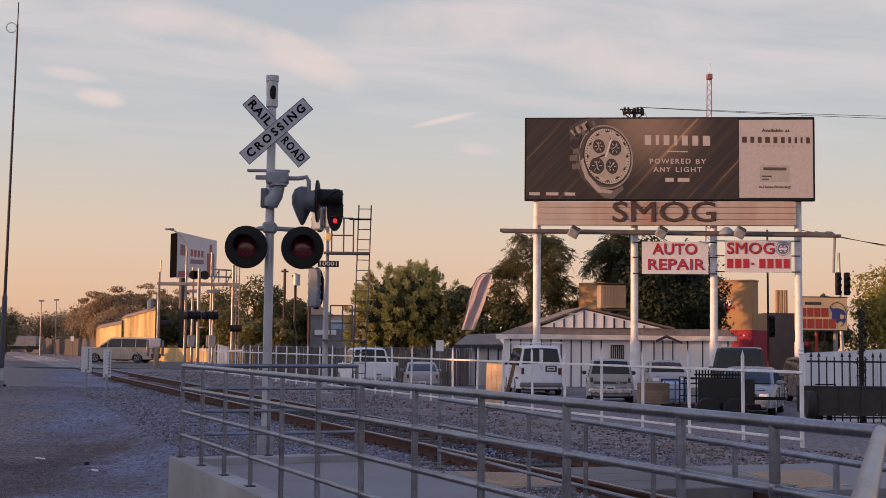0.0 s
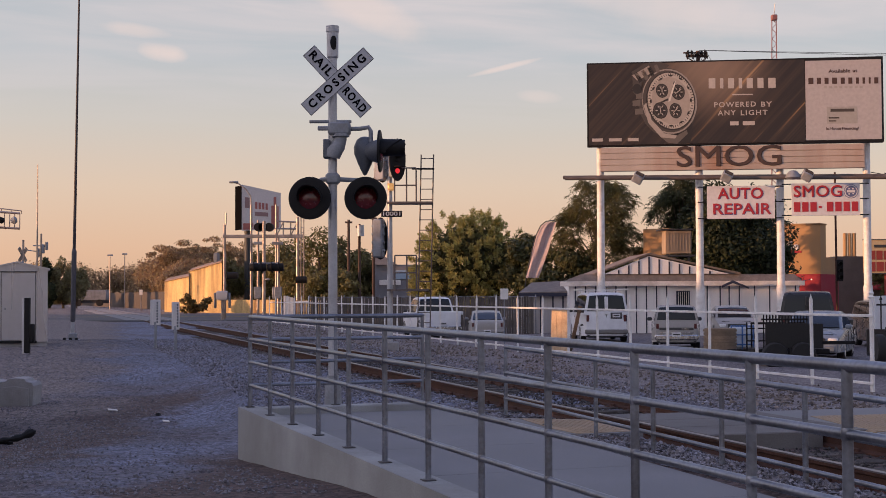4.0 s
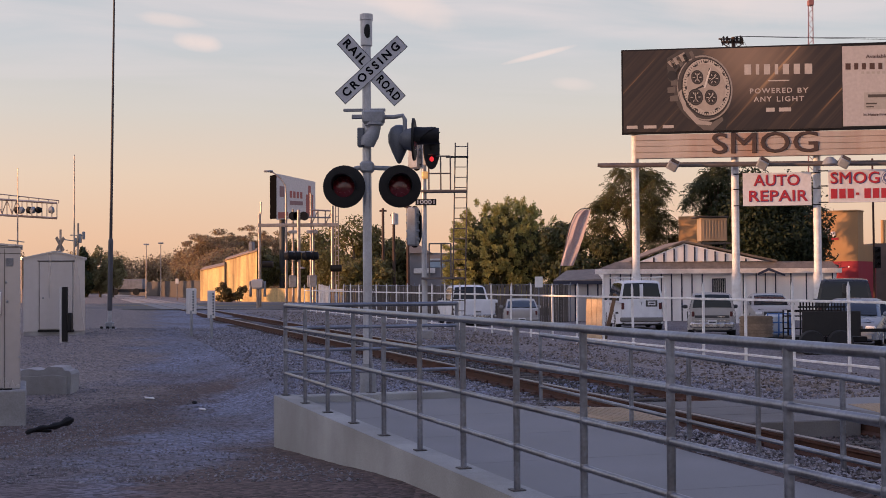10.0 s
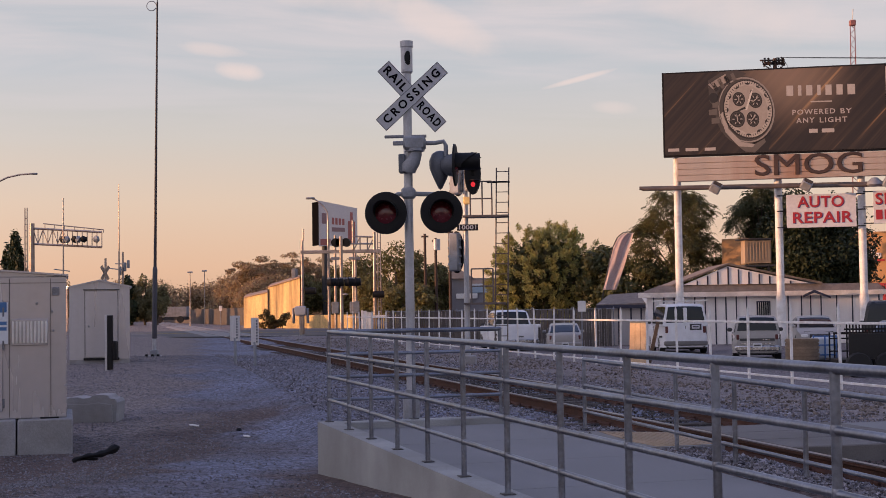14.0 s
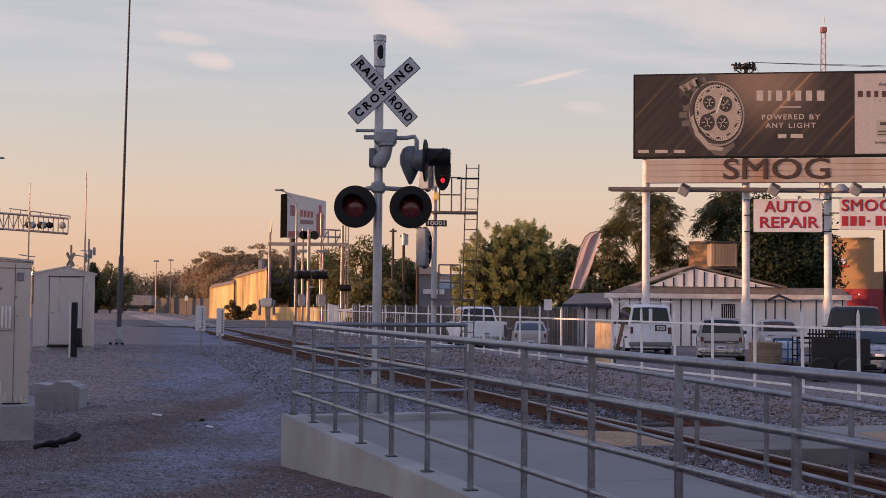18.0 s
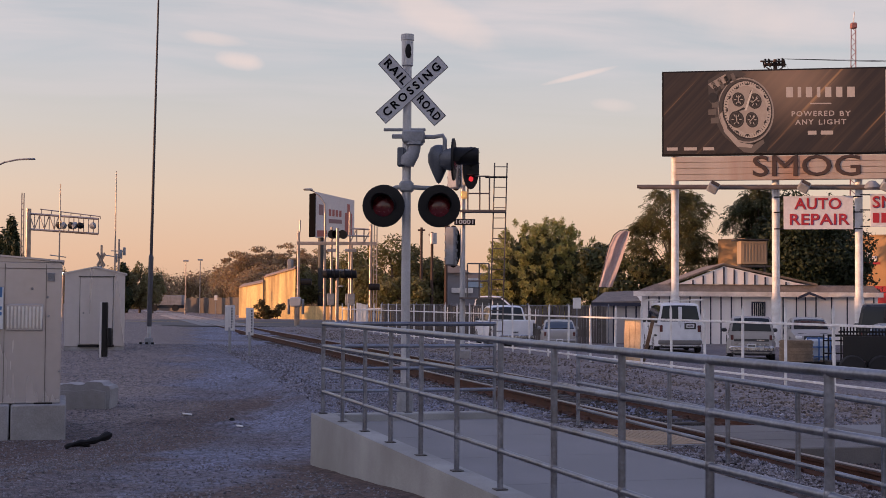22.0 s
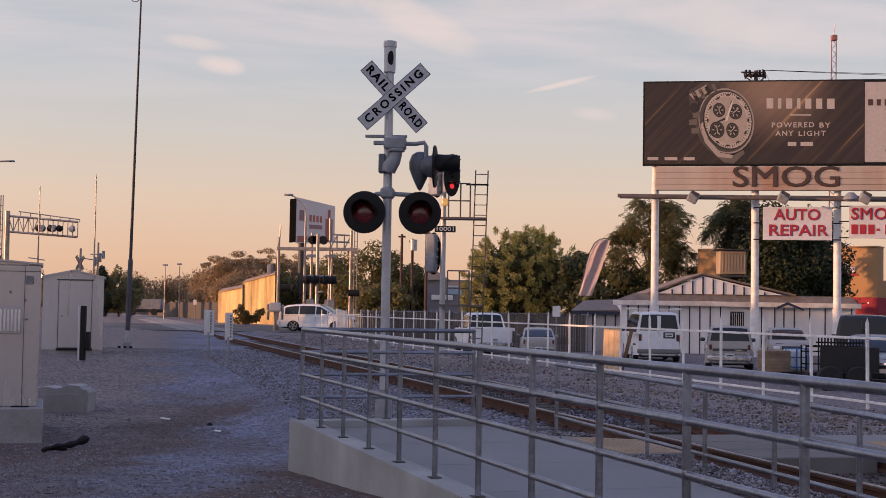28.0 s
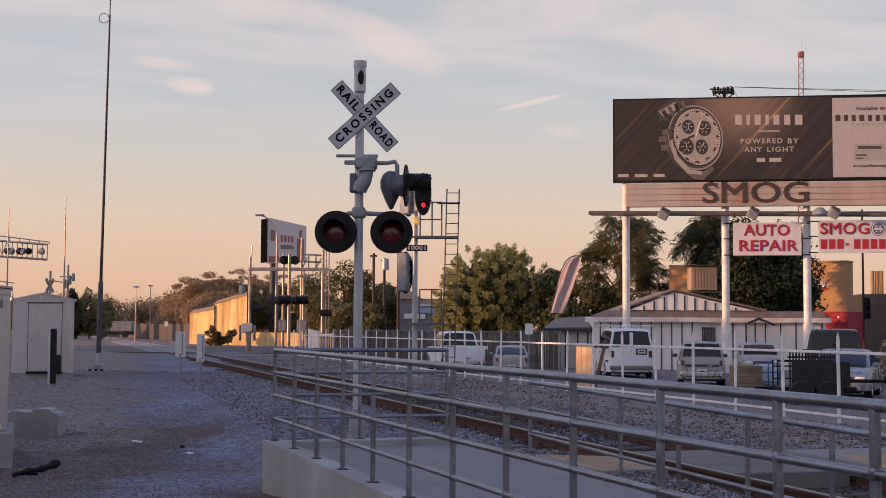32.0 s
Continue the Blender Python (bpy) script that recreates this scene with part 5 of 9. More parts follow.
    if kind.endswith("boxy"):
        part("tailgate_band", Shape().box(-Ln / 2 - 0.012, -Ln / 2 + 0.05, -h * 0.70, h * 0.70, belt - 0.26, belt - 0.17, 0.006), BUMPER, v, "dark band across the tailgate")
        part("tailgate_moulding", Shape().box(-Ln / 2 - 0.014, -Ln / 2 + 0.05, -h * 0.70, h * 0.70, 0.60, 0.635, 0.006), CHROME, v)
        part("badge", Shape().box(-Ln / 2 - 0.017, -Ln / 2 - 0.0125, -h * 0.52, -h * 0.22, belt - 0.235, belt - 0.20), CHROME, v, "pale bar in place of a badge")
    part("grille", Shape().box(Ln / 2 - 0.10, Ln / 2 + 0.01, -h * 0.45, h * 0.45, nz - 0.04, nz + 0.14, 0.015), BUMPER, v)
    for side in (-1, 1):
        part("headlight", Shape().box(Ln / 2 - 0.26, Ln / 2 - 0.03, side * h * 0.52, side * h * 0.84, nz - 0.01, nz + 0.14, 0.03), HEAD, v)
        part("tail_light", Shape().box(-Ln / 2 - 0.008, -Ln / 2 + 0.14, side * h * 0.72, side * h * 0.835, tz - 0.02, min(tz + 0.26, belt - 0.03), 0.015), TAIL, v)
        part("mirror", Shape().box(pillars[-1] - 0.12, pillars[-1] + 0.04, side * (h - 0.03), side * (h + 0.16), belt + 0.03, belt + 0.17, 0.04), paint if kind in ("sedan", "suv", "compact", "town_sedan") else BUMPER, v)
        for x in pillars[1:-1]:
            part("door_handle", Shape().box(x - 0.10 + 0.2, x + 0.28, side * (h - 0.02), side * (h + 0.012), belt - 0.15, belt - 0.115, 0.008), bumper, v)
            part("door_seam", Shape().box(x - 0.006, x + 0.006, side * (h - 0.02), side * (h + 0.002), 0.36, belt - 0.06), BUMPER, v)
        part("side_sill", Shape().box(axles[0] + r + 0.08, axles[1] - r - 0.08, side * (h - 0.10), side * (h - 0.012), 0.22, 0.30, 0.02), BUMPER, v)
    py, pz = (-0.42, tz + 0.16) if kind == "van" else (0.0, tz - 0.30)
    px0 = -Ln / 2 - (0.012 if kind == "van" else 0.072)
    if kind == "van":
        part("plate_frame", Shape().box(px0 - 0.004, px0 + 0.06, py - 0.24, py + 0.24, pz - 0.06, pz + 0.20, 0.006), BUMPER, v, "dark frame round the number plate")
        part("filler_patch", Shape().box(-Ln / 2 - 0.006, -Ln / 2 + 0.05, -0.22, 0.06, 0.62, 0.82, 0.006), P_DULL, v, "grey primer patch")
    pl = part("number_plate", Shape().box(px0 - 0.014, px0 - 0.005, py - 0.16, py + 0.16, pz, pz + 0.15), PLATE, v, "number plate with a dark bar")
    part("print_bar", Shape().box(px0 - 0.02, px0 - 0.0145, py - 0.12, py + 0.12, pz + 0.05, pz + 0.10), BUMPER, pl)
    if kind.endswith("pickup"):
        e = Ln / 5.9
        part("bed_liner", Shape().box(-2.84 * e, -1.08 * e, -h + 0.14, h - 0.14, belt - 0.06, belt + 0.036), BLACK, v, "dark open bed")
        for side in (-1, 1):
            part("bed_rail", Shape().box(-2.9 * e, -1.05 * e, side * (h - 0.13), side * (h - 0.03), belt - 0.05, belt + 0.10, 0.02), paint, v)
        part("tailgate", Shape().box(-2.96 * e, -2.88 * e, -h * 0.84, h * 0.84, belt - 0.45, belt + 0.10, 0.02), paint, v)
    if rack:
        r0, r1 = -2.5, 0.9
        bars = Shape()
        for x in (r0 + 0.12, (r0 + r1) / 2, r1 - 0.3):
            bars.box(x - 0.02, x + 0.02, -h * 1.0, h * 1.0, H + 0.10, H + 0.135, 0.006)
            for y in (-t * 0.93, t * 0.93):
                bars.box(x - 0.02, x + 0.02, y - 0.02, y + 0.02, H - 0.10, H + 0.10, 0.004)
        part("roof_rack", bars, WHITE_PAINT, v, "white ladder rack on legs")
        for y in (-h * 0.95, h * 0.95):
            part("rack_rail", Shape().rod((r0, y, H + 0.155), (r1, y, H + 0.155), 0.018, n=6), WHITE_PAINT, v)
    return v


def paint(name, c, rough=0.3):
    return material(name, c, rough, scale=3, vary=0.06, fine=30, bump=0.02, coat=0.22, spec=0.35, dirt=tuple(0.6 * x + 0.05 for x in c), dirt_amount=0.35)


P_WHITE = paint("white_car_paint", (0.74, 0.75, 0.77))
P_OLD_WHITE = paint("aged_white_car_paint", (0.72, 0.74, 0.78), 0.45)
P_DUSTY = paint("dusty_grey_car_paint", (0.33, 0.32, 0.31), 0.5)
P_DULL = paint("dull_grey_car_paint", (0.17, 0.165, 0.16), 0.5)
P_TAN = paint("champagne_car_paint", (0.40, 0.34, 0.27))
P_RED = paint("dark_red_car_paint", (0.24, 0.012, 0.02))
P_GREY = paint("dark_olive_grey_paint", (0.045, 0.044, 0.04))
P_SILVER = paint("blue_silver_paint", (0.19, 0.225, 0.26))
P_DARK = paint("dark_grey_paint", (0.022, 0.023, 0.026))

# ---- trees ----
def leaf_material(name, color, trans=0.35):
    mat = bpy.data.materials.new(name)
    mat.use_nodes = True
    nt = mat.node_tree
    b = nt.nodes["Principled BSDF"]
    L = nt.links.new
    geo = nt.nodes.new("ShaderNodeNewGeometry")
    co = nt.nodes.new("ShaderNodeTexCoord")
    no = nt.nodes.new("ShaderNodeTexNoise")
    no.inputs["Scale"].default_value = 0.9
    L(co.outputs["Object"], no.inputs["Vector"])
    add = nt.nodes.new("ShaderNodeMath")
    add.operation = "ADD"
    L(geo.outputs["Random Per Island"], add.inputs[0])
    L(no.outputs[0], add.inputs[1])
    ramp = nt.nodes.new("ShaderNodeMapRange")
    for i, v in ((1, 0.3), (2, 1.7), (3, 0.55), (4, 1.5)):
        ramp.inputs[i].default_value = v
    L(add.outputs[0], ramp.inputs[0])
    hsv = nt.nodes.new("ShaderNodeHueSaturation")
    hsv.inputs["Color"].default_value = (*color, 1)
    L(ramp.outputs[0], hsv.inputs["Value"])
    hue = nt.nodes.new("ShaderNodeMapRange")
    for i, v in ((1, 0.0), (2, 1.0), (3, 0.475), (4, 0.515)):
        hue.inputs[i].default_value = v
    L(geo.outputs["Random Per Island"], hue.inputs[0])
    L(hue.outputs[0], hsv.inputs["Hue"])
    L(hsv.outputs[0], b.inputs["Base Color"])
    b.inputs["Roughness"].default_value = 0.6
    b.inputs["Specular IOR Level"].default_value = 0.3
    tr = nt.nodes.new("ShaderNodeBsdfTranslucent")
    L(hsv.outputs[0], tr.inputs["Color"])
    mx = nt.nodes.new("ShaderNodeMixShader")
    mx.inputs[0].default_value = trans
    L(b.outputs[0], mx.inputs[1])
    L(tr.outputs[0], mx.inputs[2])
    L(mx.outputs[0], nt.nodes["Material Output"].inputs["Surface"])
    return mat


BARK = material("bark", (0.10, 0.075, 0.055), 0.95, scale=3, vary=0.3, fine=20, bump=0.6, streak=True)
LEAF_ROUND = leaf_material("glossy_green_leaf", (0.31, 0.30, 0.10), 0.28)
LEAF_DARK = leaf_material("dark_green_leaf", (0.030, 0.042, 0.018), 0.2)
LEAF_OLIVE = leaf_material("olive_leaf", (0.17, 0.155, 0.06))
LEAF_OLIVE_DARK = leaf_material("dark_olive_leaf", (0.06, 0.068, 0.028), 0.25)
LEAF_AIRY = leaf_material("airy_olive_leaf", (0.115, 0.108, 0.04), 0.35)
LEAF_YELLOW = leaf_material("yellow_green_leaf", (0.27, 0.235, 0.05), 0.3)
LEAF_WEED = leaf_material("dry_weed_leaf", (0.11, 0.085, 0.03), 0.3)
# distance haze is put into the next two leaf colours, paler and warmer
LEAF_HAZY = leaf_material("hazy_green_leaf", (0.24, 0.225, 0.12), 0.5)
LEAF_FAR = leaf_material("far_hazed_brown_leaf", (0.33, 0.24, 0.135), 0.5)


def leaves(name, centres, radii, count, size, mat, parent, seed, shell=0.55, aspect=2.0, droop=0.0):
    """A crown of single bent leaves round clump centres; each leaf has two faces with a fold."""
    rng = np.random.default_rng(seed)
    centres, radii = np.array(centres, float), np.array(radii, float)
    if radii.ndim == 1:
        radii = np.stack([radii] * 3, 1)
    wts = (radii.prod(1)) ** (2 / 3)
    k = rng.choice(len(centres), count, p=wts / wts.sum())
    d = rng.normal(size=(count, 3))
    d /= np.linalg.norm(d, axis=1, keepdims=True)
    rad = shell + (1 - shell) * rng.random(count) ** 0.5
    rad *= 1 + 0.12 * rng.normal(size=count)
    p = centres[k] + d * radii[k] * rad[:, None]
    nrm = d * 0.8 + rng.normal(size=(count, 3)) * 0.55 + np.array((0, 0, 0.25))
    nrm /= np.linalg.norm(nrm, axis=1, keepdims=True)
    a = np.cross(nrm, rng.normal(size=(count, 3)))
    a /= np.linalg.norm(a, axis=1, keepdims=True)
    a[:, 2] -= droop
    b = np.cross(nrm, a)
    s = size * rng.uniform(0.6, 1.35, count)[:, None]
    half = s / aspect
    v = np.stack([p - a * s, p + b * half - nrm * half * 0.35, p + a * s - nrm * s * 0.2, p - b * half - nrm * half * 0.35], 1).reshape(-1, 3)
    i = np.arange(count)[:, None] * 4
    f = np.concatenate([i + np.array([[0, 1, 2]]), i + np.array([[0, 2, 3]])], 0)
    me = bpy.data.meshes.new(name)
    me.from_pydata(v.tolist(), [], f.tolist())
    me.materials.append(mat)
    return part(name, me, mat, parent)


def tree(label, x, y, height, width, mat, seed, count=9000, leaf=0.16, trunk=0.16, clear=0.25, clumps=26, shape="round", group="", g=None, aspect=2.0, depth=None):
    """A tapered trunk with limbs that end in leaf clumps."""
    rng = random.Random(seed)
    g = ground_z(x, y) if g is None else g
    t = thing("tree", label, "tree", pose(x, y, g), group)
    z0, rx = height * clear, width / 2
    ry = (depth or width) / 2
    cz, rz = (height + z0) / 2, (height - z0) / 2
    lean = [(0, 0, -0.3), (rng.uniform(-0.1, 0.1), rng.uniform(-0.1, 0.1), z0 * 0.6 + 0.2), (rng.uniform(-0.3, 0.3), rng.uniform(-0.2, 0.2), cz), (rng.uniform(-0.3, 0.3), 0, height * 0.85)]
    part("trunk", Shape().tube(lean, [trunk * 1.25, trunk, trunk * 0.6, trunk * 0.2], 9), BARK, t)
    cs, rs = [], []
    for i in range(clumps):
        u = rng.uniform(-1, 1)
        a = rng.uniform(0, 2 * math.pi)
        q = math.sqrt(1 - u * u)
        k = rng.uniform(0.45, 0.86)
        if shape == "open":
            k = rng.uniform(0.3, 0.95)
        if shape == "dome" and u < 0:
            u *= 0.9
            q = 1.0
        if shape == "cone":
            q *= 0.5 * (1 - u) + 0.1
        c = (q * math.cos(a) * rx * k, q * math.sin(a) * ry * k, cz + u * rz * k)
        rr = rng.uniform(0.22, 0.36) if shape != "open" else rng.uniform(0.10, 0.21)
        cs.append(c)
        rs.append((rx * rr * 1.15, ry * rr * 1.15, rz * rr * (1.0 if shape != "open" else 0.75)))
    n_limb = min(9, clumps)
    for i in range(n_limb):
        c = cs[(i * 7) % len(cs)]
        s = (0, 0, max(z0 * 0.7, c[2] * 0.45))
        mid = ((s[0] + c[0]) * 0.45, (s[1] + c[1]) * 0.45, (s[2] + c[2]) * 0.5 + 0.1)
        part("limb", Shape().tube([s, mid, c], [trunk * 0.5, trunk * 0.3, trunk * 0.1], 6), BARK, t)
    leaves("crown", cs, rs, count, leaf, mat, t, seed, 0.5, aspect)
    return t

def blade_mesh(name, base, way, nrm, length, half, mat, parent):
    """Single folded leaves that grow from a base point along a direction."""
    side = np.cross(nrm, way)
    side /= np.maximum(np.linalg.norm(side, axis=1, keepdims=True), 1e-6)
    up = np.cross(way, side)
    L, H = length[:, None], half[:, None]
    v = np.stack([base, base + way * L * 0.55 + side * H + up * H * 0.25, base + way * L - up * L * 0.12, base + way * L * 0.55 - side * H + up * H * 0.25], 1).reshape(-1, 3)
    i = np.arange(len(base))[:, None] * 4
    f = np.concatenate([i + np.array([[0, 1, 2]]), i + np.array([[0, 2, 3]])], 0)
    me = bpy.data.meshes.new(name)
    me.from_pydata(v.tolist(), [], f.tolist())
    me.materials.append(mat)
    return part(name, me, mat, parent)


def unit(a):
    return a / np.maximum(np.linalg.norm(a, axis=-1, keepdims=True), 1e-6)


def tuft_tree(label, x, y, height, width, mat, seed, tufts=560, per=84, leaf=0.165, waist=0.46):
    """A dense dome whose shoots end in rosettes of stiff leaves."""
    rng = np.random.default_rng(seed)
    t = thing("tree", label, "tree", pose(x, y, 0))
    R, zc = width / 2, height * waist
    part("trunk", Shape().tube([(0, 0, -0.3), (0.05, 0, 0.8), (-0.1, 0.1, zc), (0.1, 0, height * 0.8)], [0.34, 0.26, 0.17, 0.05], 9), BARK, t)
    # shoots over a lumpy dome, a few longer than the rest
    u = rng.uniform(-0.92, 1.0, tufts)
    a = rng.uniform(0, 2 * math.pi, tufts)
    q = np.where(u > 0, np.sqrt(np.maximum(1 - u ** 2, 0)), np.sqrt(1 - 0.42 * u ** 2))
    lump = 1 + 0.035 * np.sin(3 * a + 1.3) * np.cos(2 * u) + 0.03 * np.sin(5 * a + 4 * u) + rng.normal(0, 0.022, tufts)
    k = np.where(rng.random(tufts) < 0.8, rng.uniform(0.84, 0.95, tufts), rng.uniform(0.45, 0.84, tufts)) * lump
    c = np.stack([q * np.cos(a) * R * k, q * np.sin(a) * R * k, zc + u * k * np.where(u > 0, height - zc, zc)], 1)
    out = unit(np.stack([q * np.cos(a), q * np.sin(a), np.maximum(u, -0.2) * 0.8 + 0.45], 1))
    for i in range(10):
        e = c[(i * 37) % tufts]
        part("limb", Shape().tube([(0, 0, 0.5 + 0.12 * i), tuple(e * np.array((0.4, 0.4, 0.55))), tuple(e * 0.92)], [0.11, 0.07, 0.025], 6), BARK, t)
    n = tufts * per
    axis = np.repeat(out, per, 0)
    spread = rng.normal(size=(n, 3))
    way = unit(axis * rng.uniform(0.35, 1.5, (n, 1)) + unit(spread) * 0.95)
    base = np.repeat(c, per, 0) + axis * rng.uniform(-0.26, 0.20, (n, 1)) + unit(spread) * rng.uniform(0.04, 0.20, (n, 1))
    size = leaf * rng.uniform(0.65, 1.25, n)
    blade_mesh("crown", base, way, axis + spread * 0.3, size, size * 0.27, mat, t)
    # twigs and leaves inside, in a darker colour that paints the crown's inner shade
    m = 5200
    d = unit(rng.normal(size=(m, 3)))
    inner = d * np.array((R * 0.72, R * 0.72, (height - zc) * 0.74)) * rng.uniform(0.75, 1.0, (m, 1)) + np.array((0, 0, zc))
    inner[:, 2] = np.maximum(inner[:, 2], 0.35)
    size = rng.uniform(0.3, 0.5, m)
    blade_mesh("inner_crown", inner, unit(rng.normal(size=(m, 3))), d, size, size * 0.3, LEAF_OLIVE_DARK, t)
    return t


def frond_tree(label, x, y, g, height, width, mat, seed, fronds=520, clear=0.3, pairs=9, span=0.95, leaflet=0.17, clumps=34):
    """An open crown of limbs that carry drooping feathered leaves."""
    rng = np.random.default_rng(seed)
    t = thing("tree", label, "tree", pose(x, y, g))
    R, z0 = width / 2, height * clear
    part("trunk", Shape().tube([(0, 0, -0.4), (0.1, 0, z0), (-0.15, 0.1, height * 0.6), (0.1, 0, height * 0.9)], [0.17, 0.13, 0.08, 0.02], 8), BARK, t)
    cu = rng.uniform(-0.85, 1.0, clumps)
    ca = rng.uniform(0, 2 * math.pi, clumps)
    ck = rng.uniform(0.35, 0.9, clumps)
    rz = (height - z0) / 2
    centre = np.stack([np.sqrt(1 - cu ** 2 * 0.85) * np.cos(ca) * R * ck, np.sqrt(1 - cu ** 2 * 0.85) * np.sin(ca) * R * ck, z0 + rz + cu * rz * 0.92], 1)
    for i in range(min(clumps, 26)):
        e = centre[i]
        s0 = (0, 0, max(z0 * 0.8, e[2] * 0.55))
        part("limb", Shape().tube([s0, tuple(e * np.array((0.55, 0.55, 0.0)) + np.array((0, 0, (s0[2] + e[2]) / 2 + 0.15))), tuple(e)], [0.055, 0.035, 0.012], 5), BARK, t)
    own = rng.integers(0, clumps, fronds)
    way = unit(rng.normal(size=(fronds, 3)) * np.array((1, 1, 0.45)) + np.array((0, 0, 0.18)) + centre[own] * np.array((0.22, 0.22, 0.0)))
    root = centre[own] + rng.normal(size=(fronds, 3)) * 0.16
    B, W, N = [], [], []
    for j in range(1, pairs + 1):
        d = j / pairs
        p = root + way * span * d + np.array((0, 0, -0.55)) * span * d * d
        tip = unit(way + np.array((0, 0, -1.1)) * d)
        flat = unit(np.cross(tip, np.array((0.0, 0.0, 1.0))))
        for sgn in (-1, 1):
            B.append(p)
            W.append(unit(flat * sgn + tip * 0.55 + np.array((0, 0, -0.35)) + rng.normal(size=(fronds, 3)) * 0.18))
            N.append(unit(np.cross(flat, tip) + rng.normal(size=(fronds, 3)) * 0.25))
    B, W, N = np.concatenate(B), np.concatenate(W), np.concatenate(N)
    size = leaflet * rng.uniform(0.7, 1.25, len(B))
    blade_mesh("crown", B, W, N, size, size * 0.17, mat, t)
    return t


BARK_DARK = material("dark_bark", (0.035, 0.028, 0.024), 0.95, scale=4, vary=0.3, fine=24, bump=0.5, streak=True)
LEAF_VINE = leaf_material("dark_vine_leaf", (0.035, 0.04, 0.02), 0.2)

# ---- beyond the track: board, lot, house, trees ----
def poster_material():
    mat = bpy.data.materials.new("printed_brown_poster")
    mat.use_nodes = True
    nt = mat.node_tree
    b = nt.nodes["Principled BSDF"]
    L = nt.links.new
    co = nt.nodes.new("ShaderNodeTexCoord").outputs["Object"]
    mp = nt.nodes.new("ShaderNodeMapping")
    turn_ = nt.nodes.new("ShaderNodeMapping")
    turn_.inputs["Rotation"].default_value = (0, radians(47), 0)
    L(co, turn_.inputs[0])
    mp.inputs["Scale"].default_value = (0.12, 1, 5.0)
    L(turn_.outputs[0], mp.inputs[0])
    no = nt.nodes.new("ShaderNodeTexNoise")
    no.inputs["Scale"].default_value, no.inputs["Detail"].default_value = 1.1, 6.0
    L(mp.outputs[0], no.inputs["Vector"])
    ramp = nt.nodes.new("ShaderNodeValToRGB")
    e = ramp.color_ramp.elements
    e[0].position, e[0].color = 0.44, (0.024, 0.0175, 0.0155, 1)
    e[1].position, e[1].color = 0.80, (0.33, 0.19, 0.085, 1)
    k = e.new(0.64)
    k.color = (0.052, 0.034, 0.024, 1)
    L(no.outputs[0], ramp.inputs[0])
    # soft printed glow beside the watch
    gl = nt.nodes.new("ShaderNodeMapping")
    gl.inputs["Location"].default_value = (-4.7, 0, -12.4)
    gl.inputs["Scale"].default_value = (1, 0, 1.2)
    L(co, gl.inputs[0])
    ln = nt.nodes.new("ShaderNodeVectorMath")
    ln.operation = "LENGTH"
    L(gl.outputs[0], ln.inputs[0])
    fall = nt.nodes.new("ShaderNodeMapRange")
    fall.interpolation_type = "SMOOTHSTEP"
    for i, v in ((1, 0.0), (2, 3.0), (3, 1.0), (4, 0.0)):
        fall.inputs[i].default_value = v
    L(ln.outputs["Value"], fall.inputs[0])
    warm = nt.nodes.new("ShaderNodeMix")
    warm.data_type, warm.blend_type = "RGBA", "ADD"
    warm.inputs[7].default_value = (0.20, 0.14, 0.10, 1)
    L(fall.outputs[0], warm.inputs[0])
    L(ramp.outputs[0], warm.inputs[6])
    L(warm.outputs[2], b.inputs["Base Color"])
    b.inputs["Roughness"].default_value = 0.55
    return mat


# the board stands a quarter farther off and larger than the plan of its face is drawn
AWAY = pose(0, 0, 1.6) @ Matrix.Scale(1.27, 4) @ pose(0, 0, -1.6)


